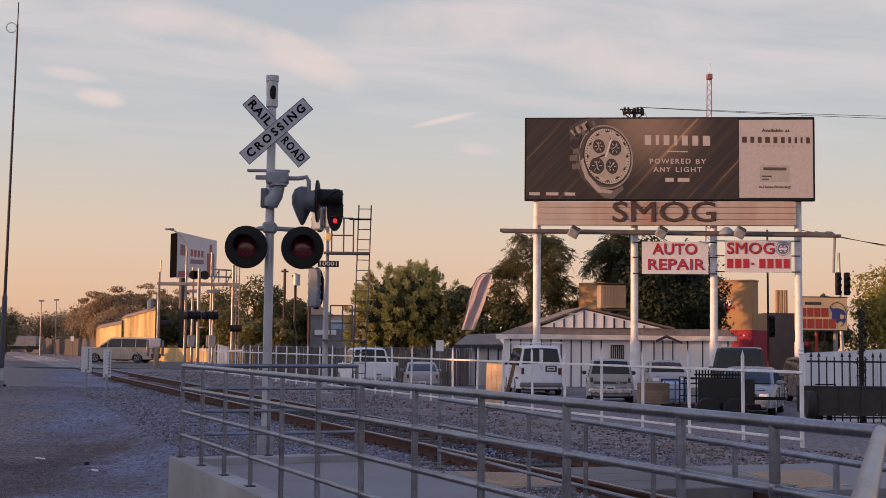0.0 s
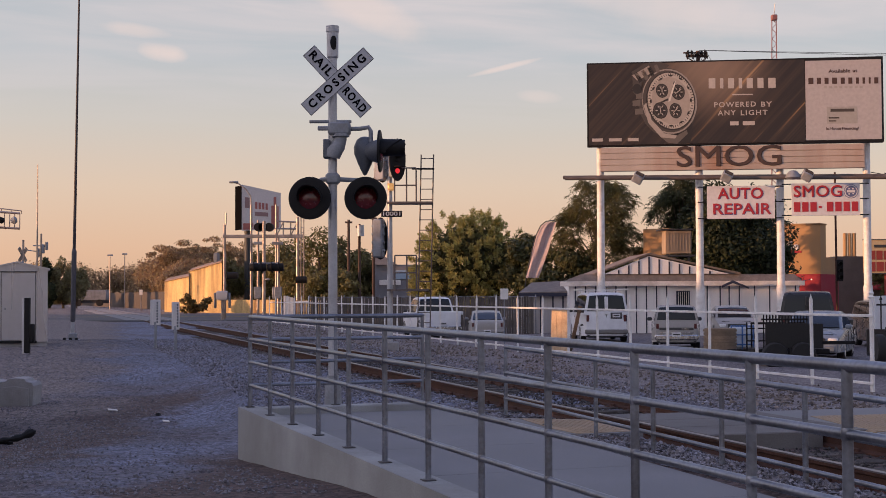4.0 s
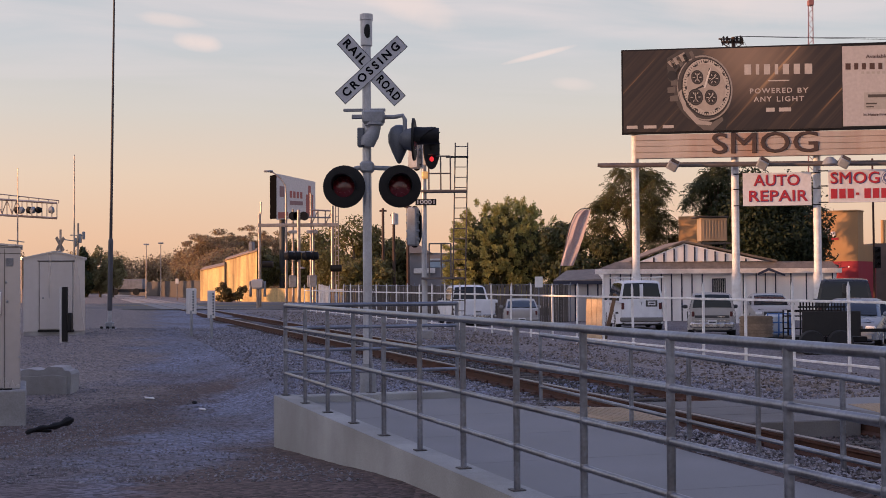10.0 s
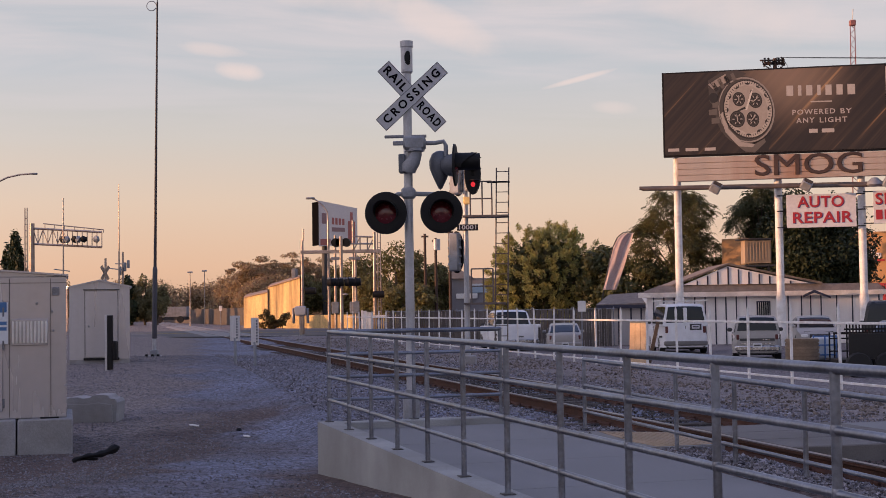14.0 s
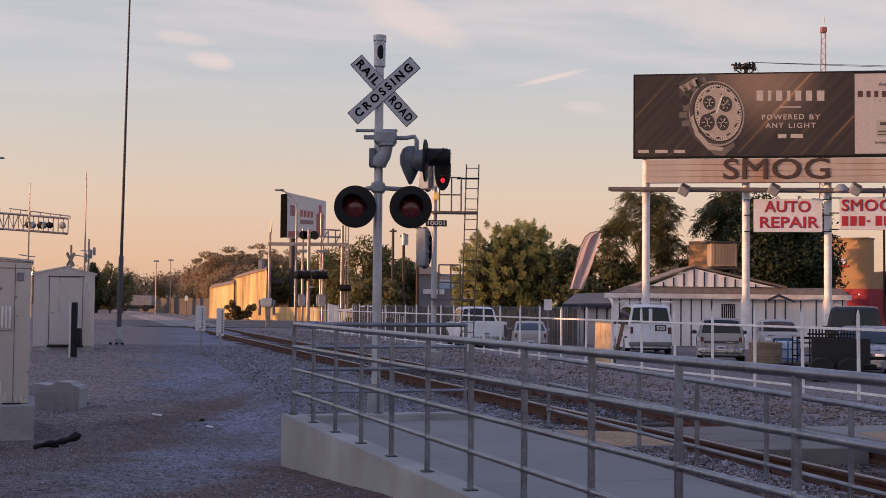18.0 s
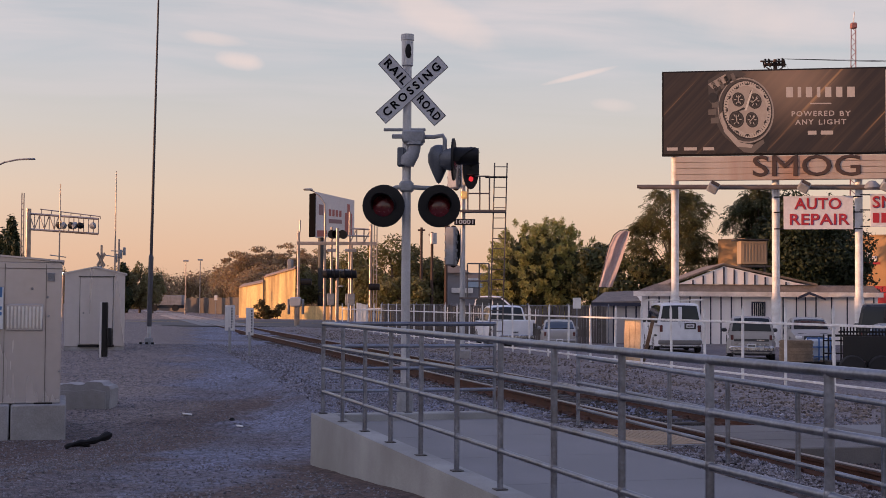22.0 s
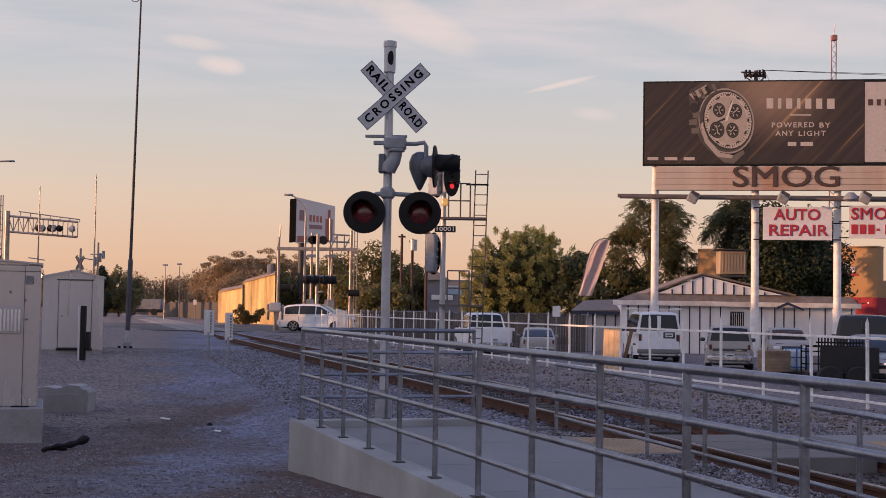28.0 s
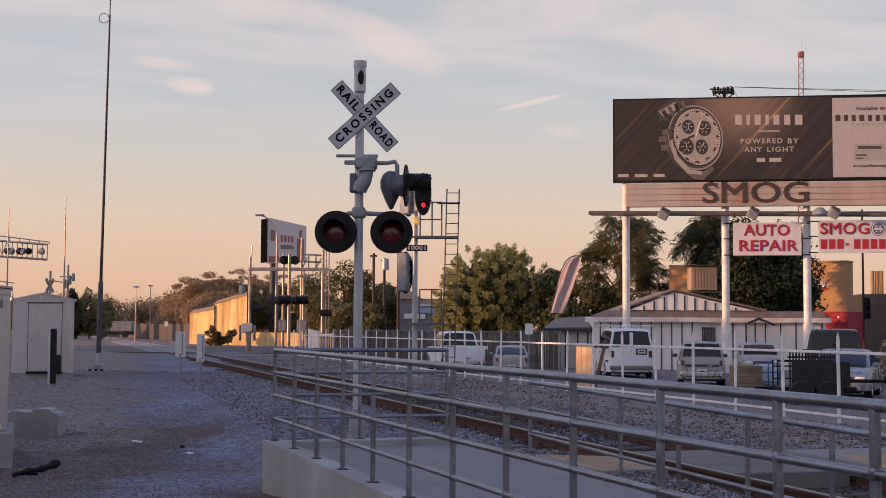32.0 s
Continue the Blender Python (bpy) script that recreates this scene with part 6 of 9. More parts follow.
def build_billboard():
    x0, x1 = 6.351, 17.338
    w = math.hypot(x1 - x0, 1.5)
    turn = -math.degrees(math.atan2(1.5, x1 - x0))
    zt, zb = 10.547, 7.397
    h = zt - zb
    bb = thing("billboard", "large brown and white billboard on four white steel posts", "billboard", AWAY @ pose(x0, 52.5, 0, 0, 0, turn))
    part("frame", Shape().box(-0.05, w + 0.05, 0.0, 0.32, zb - 0.06, zt + 0.06, 0.015), BLACK, bb, "dark frame of the board")
    post_m = poster_material()
    dark = part("poster", Shape().box(0.02, w * 0.742, -0.02, -0.002, zb, zt), post_m, bb, "dark brown printed poster with a wrist watch", smooth=False)
    cream = plain("poster_cream", (0.44, 0.405, 0.395), 0.6)
    side = part("side_poster", Shape().box(w * 0.744, w - 0.03, -0.02, -0.002, zb + 0.05, zt - 0.06), cream, bb, "cream printed side panel", smooth=False)
    U = lambda c: (c - 58) / 960 * w
    V = lambda c, cx: zt - (c - (208 - 18 * (cx - 58) / 960)) / (267 + 13 * (cx - 58) / 960) * h
    # printed watch, in flat layers
    steel, dial, shade, mid = plain("printed_steel", (0.13, 0.108, 0.092), 0.5), plain("printed_dial", (0.44, 0.385, 0.33), 0.5), plain("printed_shadow", (0.026, 0.02, 0.017), 0.5), plain("printed_bezel", (0.065, 0.052, 0.044), 0.5)
    cx, cz = U(330), V(330, 330)
    ux, uz = w / 960, h / 272

    def oval(rx, rz, layer, ox=0.0, oz=0.0, tilt=-12):
        m = pose(cx + ox * ux, -0.021 - 0.003 * layer, cz - oz * uz, 0, tilt, 0)
        return Shape().slab([(rx * ux * math.cos(radians(a)), rz * uz * math.sin(radians(a))) for a in range(0, 360, 12)], -0.0015, 0.0015, m)

    def poly(pts, layer):
        return Shape().slab([(U(a), V(b, a)) for a, b in pts], -0.0225 - 0.003 * layer, -0.0195 - 0.003 * layer)

    wt = part("printed_watch", oval(96, 118, 1, -8, 6), mid, dark, "printed wrist watch with a pale dial")
    part("strap", poly([(205, 232), (250, 205), (300, 200), (330, 212), (255, 268), (222, 318), (208, 300)], 1), mid, dark)
    for i in range(4):
        part("strap_link", poly([(212 + i * 22, 240 - i * 9), (222 + i * 22, 232 - i * 8), (240 + i * 20, 262 - i * 9), (230 + i * 20, 270 - i * 9)], 2), steel if i % 2 else shade, dark)
    for ox, oz in ((-100, -16), (-112, 8), (-104, 36)):
        part("pusher", poly([(330 + ox - 12, 330 + oz - 9), (330 + ox + 14, 330 + oz - 12), (330 + ox + 14, 330 + oz + 8), (330 + ox - 12, 330 + oz + 9)], 2), steel, dark)
    part("strap", poly([(270, 420), (400, 380), (404, 430), (395, 472), (340, 470)], 1), shade, dark)
    part("lug", poly([(205, 245), (262, 212), (275, 235), (222, 262)], 2), plain("printed_light", (0.32, 0.27, 0.23), 0.5), dark)
    part("bezel", oval(90, 110, 2, -2, 2), plain("printed_bright_steel", (0.30, 0.26, 0.225), 0.5), wt)
    part("bezel_step", oval(86, 105, 2.5, -3, 2), mid, wt)
    part("bezel_shadow", oval(80, 99, 3, 2, 1), shade, wt)
    part("dial", oval(76, 95, 4, 3, 0), dial, wt)
    part("dial_ring", oval(62, 80, 5, 3, 0), plain("printed_dial_inner", (0.36, 0.31, 0.265), 0.5), wt)
    for ox, oz, rx, rz in ((-26, -34, 20, 24), (27, -28, 22, 26), (-32, 32, 24, 28), (18, 34, 20, 26)):
        sd = part("sub_dial", oval(rx, rz, 6, ox, oz), shade, wt)
        part("sub_ring", oval(rx * 0.86, rz * 0.86, 6.6, ox, oz), mid, sd)
        part("sub_face", oval(rx * 0.74, rz * 0.74, 7.2, ox, oz), shade, sd)
        for a in range(0, 360, 60):
            part("sub_mark", oval(1.6, 4.5, 7.8, ox + rx * 0.52 * math.cos(radians(a)), oz + rz * 0.52 * math.sin(radians(a)), a + 90), dial, sd)
        part("sub_hand", oval(1.5, rz * 0.55, 8.2, ox, oz - 2, 25 + ox), dial, sd)
    part("crown", oval(15, 17, 3, -108, -42), shade, wt)
    for a in range(0, 360, 30):
        part("hour_mark", oval(3, 7, 6, 3 + 66 * math.cos(radians(a)), 84 * math.sin(radians(a)), a), shade, wt)
    ticks = Shape()
    for i in range(60):
        a = radians(i * 6)
        x, z = cx + (3 + 71 * math.cos(a)) * ux, cz + 88 * math.sin(a) * uz
        ticks.box(-0.012, 0.012, -0.0015, 0.0015, -0.04, 0.04, 0, pose(x, -0.0375, z, 0, 90 - i * 6, 0))
    tagged(part("minute_track", ticks, shade, wt, "ring of fine dark marks", smooth=False), kind="stuff")
    part("case_edge", poly([(243, 345), (256, 332), (268, 392), (310, 438), (352, 446), (346, 456), (300, 452), (258, 404)], 3), plain("printed_case_light", (0.36, 0.31, 0.27), 0.5), wt)
    part("lug", poly([(300, 452), (346, 456), (352, 446), (384, 428), (388, 440), (352, 474), (322, 470)], 2), steel, wt)
    part("white_hand", poly([(324, 334), (331, 331), (346, 282), (350, 262), (340, 280)], 9), plain("printed_pale", (0.62, 0.57, 0.50), 0.5), wt)
    part("watch_hand", poly([(326, 328), (332, 325), (348, 268), (343, 266)], 8), shade, wt)
    part("watch_hand", poly([(322, 322), (326, 328), (300, 338), (298, 334)], 8), shade, wt)
    # print: brand words stay plain bars
    ink = plain("printed_white", (0.46, 0.41, 0.37), 0.55)

    def bars(x_a, x_b, y_a, y_b, widths, mat, parent, label, layer=1):
        tot = sum(widths) + 0.7 * (len(widths) - 1)
        x = x_a
        for k in widths:
            wd = (x_b - x_a) * k / tot
            s = Shape()
            s.add(*(lambda q: (q, [(0, 1, 2, 3), (7, 6, 5, 4), (0, 4, 5, 1), (1, 5, 6, 2), (2, 6, 7, 3), (3, 7, 4, 0)]))([(U(a), yy, V(bv, a)) for yy in (-0.0225 - 0.003 * layer, -0.0205) for a, bv in ((x, y_b), (x + wd, y_b), (x + wd, y_a), (x, y_a))]))
            part("print_bar", s, mat, parent, label, smooth=False)
            x += wd + (x_b - x_a) * 0.7 / tot

    bars(458, 676, 256, 290, [1, 0.5, 0.9, 0.5, 0.9, 0.9, 1.1], ink, dark, "row of large pale bars")
    bars(534, 602, 309, 313, [1], ink, dark, "thin pale rule")
    for word, a, b_, v in (("POWERED", 475, 611, 345), ("BY", 627, 662, 345), ("ANY", 487, 545, 373), ("LIGHT", 561, 648, 373)):
        text_part("lettering", word, 0.27, ink, dark, pose(U((a + b_) / 2), -0.024, V(v, (a + b_) / 2)), (b_ - a) * ux, 0.004, "pale word " + word, spacing=1.25)
    bars(527, 607, 401, 414, [1.4, 2.0], ink, dark, "short pale bars")
    bars(70, 225, 453, 463, [1.2, 1.4, 1.2], ink, dark, "small pale bars")
    brown, grey = plain("printed_dark_brown", (0.07, 0.035, 0.025), 0.6), plain("printed_grey", (0.36, 0.34, 0.31), 0.6)
    for word, a, b_ in (("Available", 847, 917), ("at", 924, 940)):
        text_part("lettering", word, 0.19, brown, side, pose(U((a + b_) / 2), -0.024, V(235, 893)), (b_ - a) * ux, 0.003, "small word " + word)
    bars(782, 1006, 257, 278, [1, 0.8, 0.8, 1, 0.8, 0.8, 0.6, 0.5, 0.4, 0.8], brown, side, "row of dark brown bars")
    bars(832, 956, 285, 293, [1] * 8, grey, side, "row of small grey bars")
    card = part("printed_card", Shape().slab([(U(a), V(b_, a)) for a, b_ in ((840, 355), (938, 355), (938, 412), (840, 412))], -0.0235, -0.0205), grey, side, "grey printed card")
    for a, b_, c, d in ((852, 362, 928, 372), (846, 390, 880, 395), (846, 401, 870, 405)):
        part("print_bar", Shape().slab([(U(a), V(b_, a)), (U(c), V(b_, c)), (U(c), V(d, c)), (U(a), V(d, a))], -0.0265, -0.0238), mid, card)
    for word, a, b_ in (("In-House", 837, 884), ("Financing!", 888, 942)):
        text_part("lettering", word, 0.15, brown, side, pose(U((a + b_) / 2), -0.024, V(429, 889)), (b_ - a) * ux, 0.002, "small word " + word)
    # lower panel of cream planks
    cream2 = material("weathered_cream_siding", (0.46, 0.39, 0.34), 0.75, scale=0.9, vary=0.12, fine=30, bump=0.15, dirt=(0.34, 0.17, 0.10), dirt_amount=0.75, streak=True)
    z1, z0 = zb - 0.10, 6.369
    pn = part("lower_panel", Shape().box(U(98), U(960), 0.03, 0.2, z0, z1), cream2, bb, "cream plank panel with rust stains and the word SMOG", smooth=False)
    for i in range(4):
        d = (z1 - z0) / 4
        part("plank", Shape().box(U(98) + 0.01, U(960) - 0.01, -0.005, 0.029, z0 + i * d + 0.008, z0 + (i + 1) * d - 0.008, 0.008), cream2, pn, smooth=False)
    letters = material("faded_brown_letters", (0.060, 0.035, 0.028), 0.7, scale=2, vary=0.3, fine=20, bump=0.1)
    text_part("lettering", "SMOG", 1.12, letters, pn, pose(U(523), -0.02, (z0 + z1) / 2 + 0.02), (698 - 347) * ux - 0.08, 0.0, "large dark brown letters SMOG", deep=0.002, fat=0.014)
    # posts and the lamp beam
    for px in (1097.6, 1271.5, 1411.6, 1559.7):
        lx = ((px - 784) * 52 / 2400 - x0) / math.cos(radians(turn))
        p = part("post", Shape().rod((lx, 0.45, -0.7), (lx, 0.45, zt - 0.6), 0.15, 0.14, 14), WHITE_POST, bb, "white round steel post")
        part("post_sleeve", Shape().rod((lx, 0.45, -0.6), (lx, 0.45, 1.9), 0.175, n=14), WHITE_POST, p)
    zz = 6.107
    BEAM = material("weathered_brown_pipe", (0.10, 0.078, 0.068), 0.7, scale=2, vary=0.3, fine=30, bump=0.2, dirt=(0.2, 0.17, 0.15), dirt_amount=0.5)
    part("lamp_beam", Shape().rod((-1.0, 0.1, zz + 0.06), (w + 0.72, 0.1, zz - 0.05), 0.075, n=10), BEAM, bb, "long dark weathered lamp beam")
    part("lamp_beam", Shape().rod((-0.9, -0.35, zz - 0.02), (w + 0.92, -0.35, zz - 0.16), 0.07, n=10), BEAM, bb, "long dark weathered lamp beam")
    for px in (1164, 1318, 1455):
        lx = ((px - 784) * 52 / 2400 - x0)
        lp = part("flood_lamp", Shape().box(-0.2, 0.2, -0.22, 0.22, -0.17, 0.17, 0.04, pose(lx, -0.6, zz - 0.06, 25, 28, 0)), GREY_CAST, bb, "grey flood lamp")
        part("lamp_glass", Shape().box(-0.16, 0.16, -0.18, 0.18, 0.171, 0.18, 0, pose(lx, -0.6, zz - 0.06, 25, 28, 0)), CAR_GLASS, lp)
    lx = ((1432 - 784) * 52 / 2400 - x0)
    part("round_lamp", Shape().lathe([(0.0, 0.28), (0.12, 0.26), (0.26, 0.12), (0.30, 0.0), (0.2, -0.06), (0.0, -0.08)], pose(lx, -0.5, zz - 0.12), 16), GREY_CAST, bb, "round grey lamp housing")
    # banners between the posts
    white = plain("banner_white", (0.66, 0.64, 0.66), 0.6)
    redm = plain("banner_red", (0.40, 0.022, 0.035), 0.6)
    bluem = plain("banner_blue", (0.03, 0.06, 0.22), 0.6)
    L9 = lambda px: ((px - 784) * 52 / 2400 - x0) / math.cos(radians(turn))
    Z9 = lambda py: 1.6 - (py - 506) * 52 / 2400
    for a, b_, top, bot, l1, l2 in ((1283.5, 1400, 315, 373, "AUTO", "REPAIR"), (1428.5, 1544.5, 312, 369, "SMOG", "")):
        bn = part("banner", Shape().box(L9(a), L9(b_), 0.02, 0.05, Z9(bot), Z9(top), 0.004), white, bb, "white banner with red and blue capitals", smooth=False)
        for pz in (top + 1, (top + bot) / 2 - 1, bot - 1):
            part("banner_pipe", Shape().rod((L9(a) - 0.35, 0.1, Z9(pz)), (L9(b_) + 0.35, 0.1, Z9(pz)), 0.025, n=6), BLACK, bb)
        mx = (a + b_) / 2
        if l2:
            for wd, pz, x_a, x_b in (("AUTO", 329, 1302, 1381), ("REPAIR", 356.5, 1292, 1393)):
                sh = text_part("letter_shadow", wd, 0.58, bluem, bn, pose(L9((x_a + x_b) / 2) + 0.018, 0.017, Z9(pz) - 0.018), (x_b - x_a) * 52 / 2400 + 0.01, 0.012)
                text_part("lettering", wd, 0.58, redm, bn, pose(L9((x_a + x_b) / 2), 0.008, Z9(pz)), (x_b - x_a) * 52 / 2400, 0.010, "red capitals " + wd, deep=0.006, spacing=1.06)
        else:
            text_part("letter_shadow", "SMOG", 0.60, bluem, bn, pose(L9(1473.5) + 0.018, 0.017, Z9(327) - 0.018), 83 * 52 / 2400, 0.0, spacing=1.06, fat=0.012)
            text_part("lettering", "SMOG", 0.60, redm, bn, pose(L9(1473.5), 0.008, Z9(327)), 83 * 52 / 2400, 0.0, "red capitals SMOG", deep=0.004, spacing=1.06, fat=0.010)
            for i in range(8):
                xx = L9(1432.5 + i * 14.0)
                part("print_bar", Shape().box(xx, xx + (0.235 if i != 3 else 0.12), 0.006, 0.018, Z9(362 if i != 3 else 356), Z9(345 if i != 3 else 352)), redm, bn, "bar in place of a digit")
            disc_blue = plain("mark_blue_grey", (0.10, 0.12, 0.24), 0.6)
            mark = part("round_mark", Shape().lathe([(0.0, 0.012), (0.27, 0.012), (0.27, 0.0)], pose(L9(1529.5), 0.018, Z9(327), 90), 24), disc_blue, bn, "round blue grey mark")
            part("mark_ring", Shape().lathe([(0.21, 0.0), (0.21, 0.016), (0.245, 0.016), (0.245, 0.0)], pose(L9(1529.5), 0.018, Z9(327), 90), 20), white, mark)
            part("mark_bar", Shape().box(L9(1529.5) - 0.15, L9(1529.5) + 0.15, 0.0, 0.005, Z9(329), Z9(325)), white, mark)
            for ox, oz in ((-0.07, 0.10), (0.07, 0.10), (-0.07, -0.10), (0.08, -0.09)):
                part("mark_dot", Shape().box(L9(1529.5) + ox - 0.03, L9(1529.5) + ox + 0.03, 0.0, 0.005, Z9(327) + oz - 0.025, Z9(327) + oz + 0.025), white, mark)


build_billboard()


def build_house():
    Y = 70.0
    k = Y / 2400
    X = lambda px: (px - 784) * k
    Z = lambda py: 1.6 - (py - 506) * k
    siding = material("white_board_siding", (0.86, 0.83, 0.83), 0.7, scale=1.5, vary=0.08, fine=30, bump=0.1, dirt=(0.60, 0.55, 0.53), dirt_amount=0.4, streak=True)
    # same white siding with stains, greyed to paint the annex's deep shade
    annex = material("shaded_white_siding", (0.50, 0.48, 0.49), 0.75, scale=1.5, vary=0.12, fine=30, bump=0.1, dirt=(0.3, 0.25, 0.22), dirt_amount=0.6, streak=True)
    navy = plain("navy_trim", (0.022, 0.026, 0.055), 0.6)
    shingle = material("dark_shingle", (0.20, 0.165, 0.145), 0.9, scale=3, vary=0.25, fine=20, bump=0.5)
    fascia = material("pale_fascia", (0.82, 0.75, 0.69), 0.7, scale=2, vary=0.12, fine=30, bump=0.1, dirt=(0.3, 0.2, 0.15), dirt_amount=0.5)
    g = -0.42
    h = thing("house", "low white board house with dark blue battens and a shallow gable", "house", pose(0, Y, 0))
    xl, xr = X(1037), X(1447)
    part("wall", Shape().box(xl, xr, 0, 6.0, g - 0.3, Z(482)), siding, h, "white board wall", smooth=False)
    part("annex_wall", Shape().box(X(957), xl - 0.01, 0.9, 2.4, g - 0.3, Z(500)), annex, h, "white wall of the lower annex, greyed for its shade", smooth=False)
    # battens
    px = 1040
    n = 0
    for px in list(range(1049, 1290, 18)) + [1306, 1322, 1340, 1367, 1394, 1421, 1440]:
        if 1228 < px < 1252:
            continue
        part("batten", Shape().box(X(px) - 0.032, X(px) + 0.032, -0.03, -0.003, g - 0.2, Z(483), 0.006), navy, h, "dark blue batten")
    for px in (972, 990, 1012, 1030):
        part("batten", Shape().box(X(px) - 0.04, X(px) + 0.04, 0.868, 0.897, g - 0.2, Z(500), 0.006), navy, h, "dark blue batten")
    # gable over the front
    pk, xa, xb = (X(1180), Z(436)), X(1100), X(1322)
    zg = Z(470)
    part("gable", Shape().slab([(xa, zg), (xb, zg), (pk[0], pk[1] - 0.06)], -0.02, 0.06), siding, h, "white gable with battens", smooth=False)
    for px in range(1108, 1320, 18):
        x = X(px)
        top = zg + (pk[1] - zg) * (1 - abs(x - pk[0]) / ((pk[0] - xa) if x < pk[0] else (xb - pk[0]))) - 0.1
        if top > zg + 0.05:
            part("batten", Shape().box(x - 0.04, x + 0.04, -0.05, -0.023, zg, top, 0.006), navy, h)
    for (x_a, z_a), (x_b, z_b) in (((xa - 0.5, zg - 0.05), pk), (pk, (xb + 0.6, zg - 0.05))):
        part("barge_board", Shape().slab([(x_a, z_a), (x_b, z_b), (x_b, z_b + 0.045), (x_a, z_a + 0.045)], -0.10, -0.055), shingle, h, "dark roof edge")
        part("roof", Shape().slab([(x_a, z_a + 0.05), (x_b, z_b + 0.05), (x_b, z_b + 0.10), (x_a, z_a + 0.10)], -0.12, 6.3), shingle, h, "dark shingle roof")
    # porch eave
    part("eave_roof", Shape().add([(X(1022), -0.35, Z(484)), (X(1452), -0.35, Z(486)), (X(1440), 0.1, Z(471)), (X(1060), 0.1, Z(470)), (X(1022), -0.35, Z(484) - 0.08), (X(1452), -0.35, Z(486) - 0.08), (X(1440), 0.1, Z(471) - 0.08), (X(1060), 0.1, Z(470) - 0.08)], [(0, 1, 2, 3), (7, 6, 5, 4), (0, 4, 5, 1), (1, 5, 6, 2), (2, 6, 7, 3), (3, 7, 4, 0)]), shingle, h, "brown shingle eave", smooth=False)
    part("fascia", Shape().box(X(1021), X(1453), -0.42, -0.352, Z(491.5), Z(483), 0.008), fascia, h, "pale fascia board")
    part("annex_roof", Shape().add([(X(950), 0.6, Z(502)), (X(1040), 0.6, Z(500)), (X(1085), 5.0, Z(478)), (X(985), 5.0, Z(483)), (X(950), 0.6, Z(508)), (X(1040), 0.6, Z(506)), (X(1085), 5.0, Z(484)), (X(985), 5.0, Z(489))], [(0, 1, 2, 3), (7, 6, 5, 4), (0, 4, 5, 1), (1, 5, 6, 2), (2, 6, 7, 3), (3, 7, 4, 0)]), shingle, h, "dark annex roof", smooth=False)
    part("annex_fascia", Shape().box(X(950), X(1040), 0.55, 0.596, Z(509), Z(503)), navy, h)
    win = part("window", Shape().box(X(1228), X(1252), -0.06, -0.003, Z(534), Z(500), 0.01), navy, h, "barred window with a dark frame")
    part("pane", Shape().box(X(1230), X(1250), -0.075, -0.062, Z(532), Z(502)), CAR_GLASS, win)
    for i in range(6):
        x = X(1231 + i * 3.6)
        part("bar", Shape().rod((x, -0.11, Z(532)), (x, -0.11, Z(502)), 0.012, n=6), WHITE_PAINT, win)
    # navy awning over the side door
    part("awning", Shape().slab([(X(1303), Z(491)), (X(1322), Z(482)), (X(1350), Z(494)), (X(1350), Z(497)), (X(1322), Z(487)), (X(1303), Z(495))], -0.9, -0.81), navy, h, "dark blue awning edge")
    lamp = material("porch_lamp_glow", (0.9, 0.8, 0.6), 0.4, emit=(1.0, 0.8, 0.55, 1.2))
    part("porch_lamp", Shape().lathe([(0.0, -0.04), (0.035, -0.02), (0.04, 0.01), (0.0, 0.04)], pose(X(1466), -0.3, Z(481)), 10), lamp, h, "small glowing porch lamp")
    part("lamp_arm", Shape().rod((X(1452), -0.3, Z(483)), (X(1464), -0.3, Z(481)), 0.02, n=6), navy, h)
    # rooftop cooler
    cool = thing("evaporative_cooler", "tan ribbed cooler box on a stand over the roof", "cooler", pose(0, 73.0, 0))
    kx = 73.0 / 2400
    X2 = lambda p: (p - 784) * kx
    Z2 = lambda p: 1.6 - (p - 506) * kx
    tan = material("tan_sheet", (0.36, 0.27, 0.19), 0.7, scale=2, vary=0.15, fine=30, bump=0.1, streak=True)
    part("cabinet", Shape().box(X2(1210), X2(1256), 0, 1.2, Z2(434), Z2(393), 0.02), tan, cool)
    for i in range(8):
        x = X2(1214 + i * 5.4)
        part("rib", Shape().box(x, x + 0.06, -0.02, -0.003, Z2(430), Z2(397), 0.005), tan, cool)
    part("lid", Shape().box(X2(1200), X2(1258), -0.15, 1.3, Z2(392.5), Z2(390), 0.01), BUMPER, cool)
    for p in (1212, 1250):
        part("leg", Shape().box(X2(p), X2(p + 4), 0.1, 0.2, 2.2, Z2(434)), BUMPER, cool)
    part("deck", Shape().box(X2(1209), X2(1262), -0.1, 1.2, Z2(439), Z2(436)), BUMPER, cool)
    yp = 37.2
    kp = yp / 2400
    P = lambda q: (q - 784) * kp
    Pz = lambda q: 1.6 - (q - 506) * kp
    ply = material("ochre_plywood", (0.50, 0.37, 0.24), 0.8, scale=2, vary=0.2, fine=20, per_object=0.2, dirt=(0.22, 0.13, 0.08), dirt_amount=0.6)
    pan = thing("wall_panel", "sunlit ochre plywood boards standing behind the fence", "panel", pose(P(1004), yp, 0, 0, 0, -48))
    for i, top in enumerate((531, 529, 532)):
        part("board", Shape().box(i * 0.20, i * 0.20 + 0.195, 0, 0.03, -0.5, Pz(top), 0.005, pose(0, 0, 0, -3, 0, 0)), ply, pan)
    lean = thing("leaning_board", "dark board leaning beside the white van", "board", pose(P(1036), yp + 0.5, -0.42))
    part("board", Shape().box(-0.05, 0.05, -0.02, 0.02, 0.0, 1.75, 0.006, pose(0, 0, 0, 0, 13, 0)), BARK, lean)


build_house()


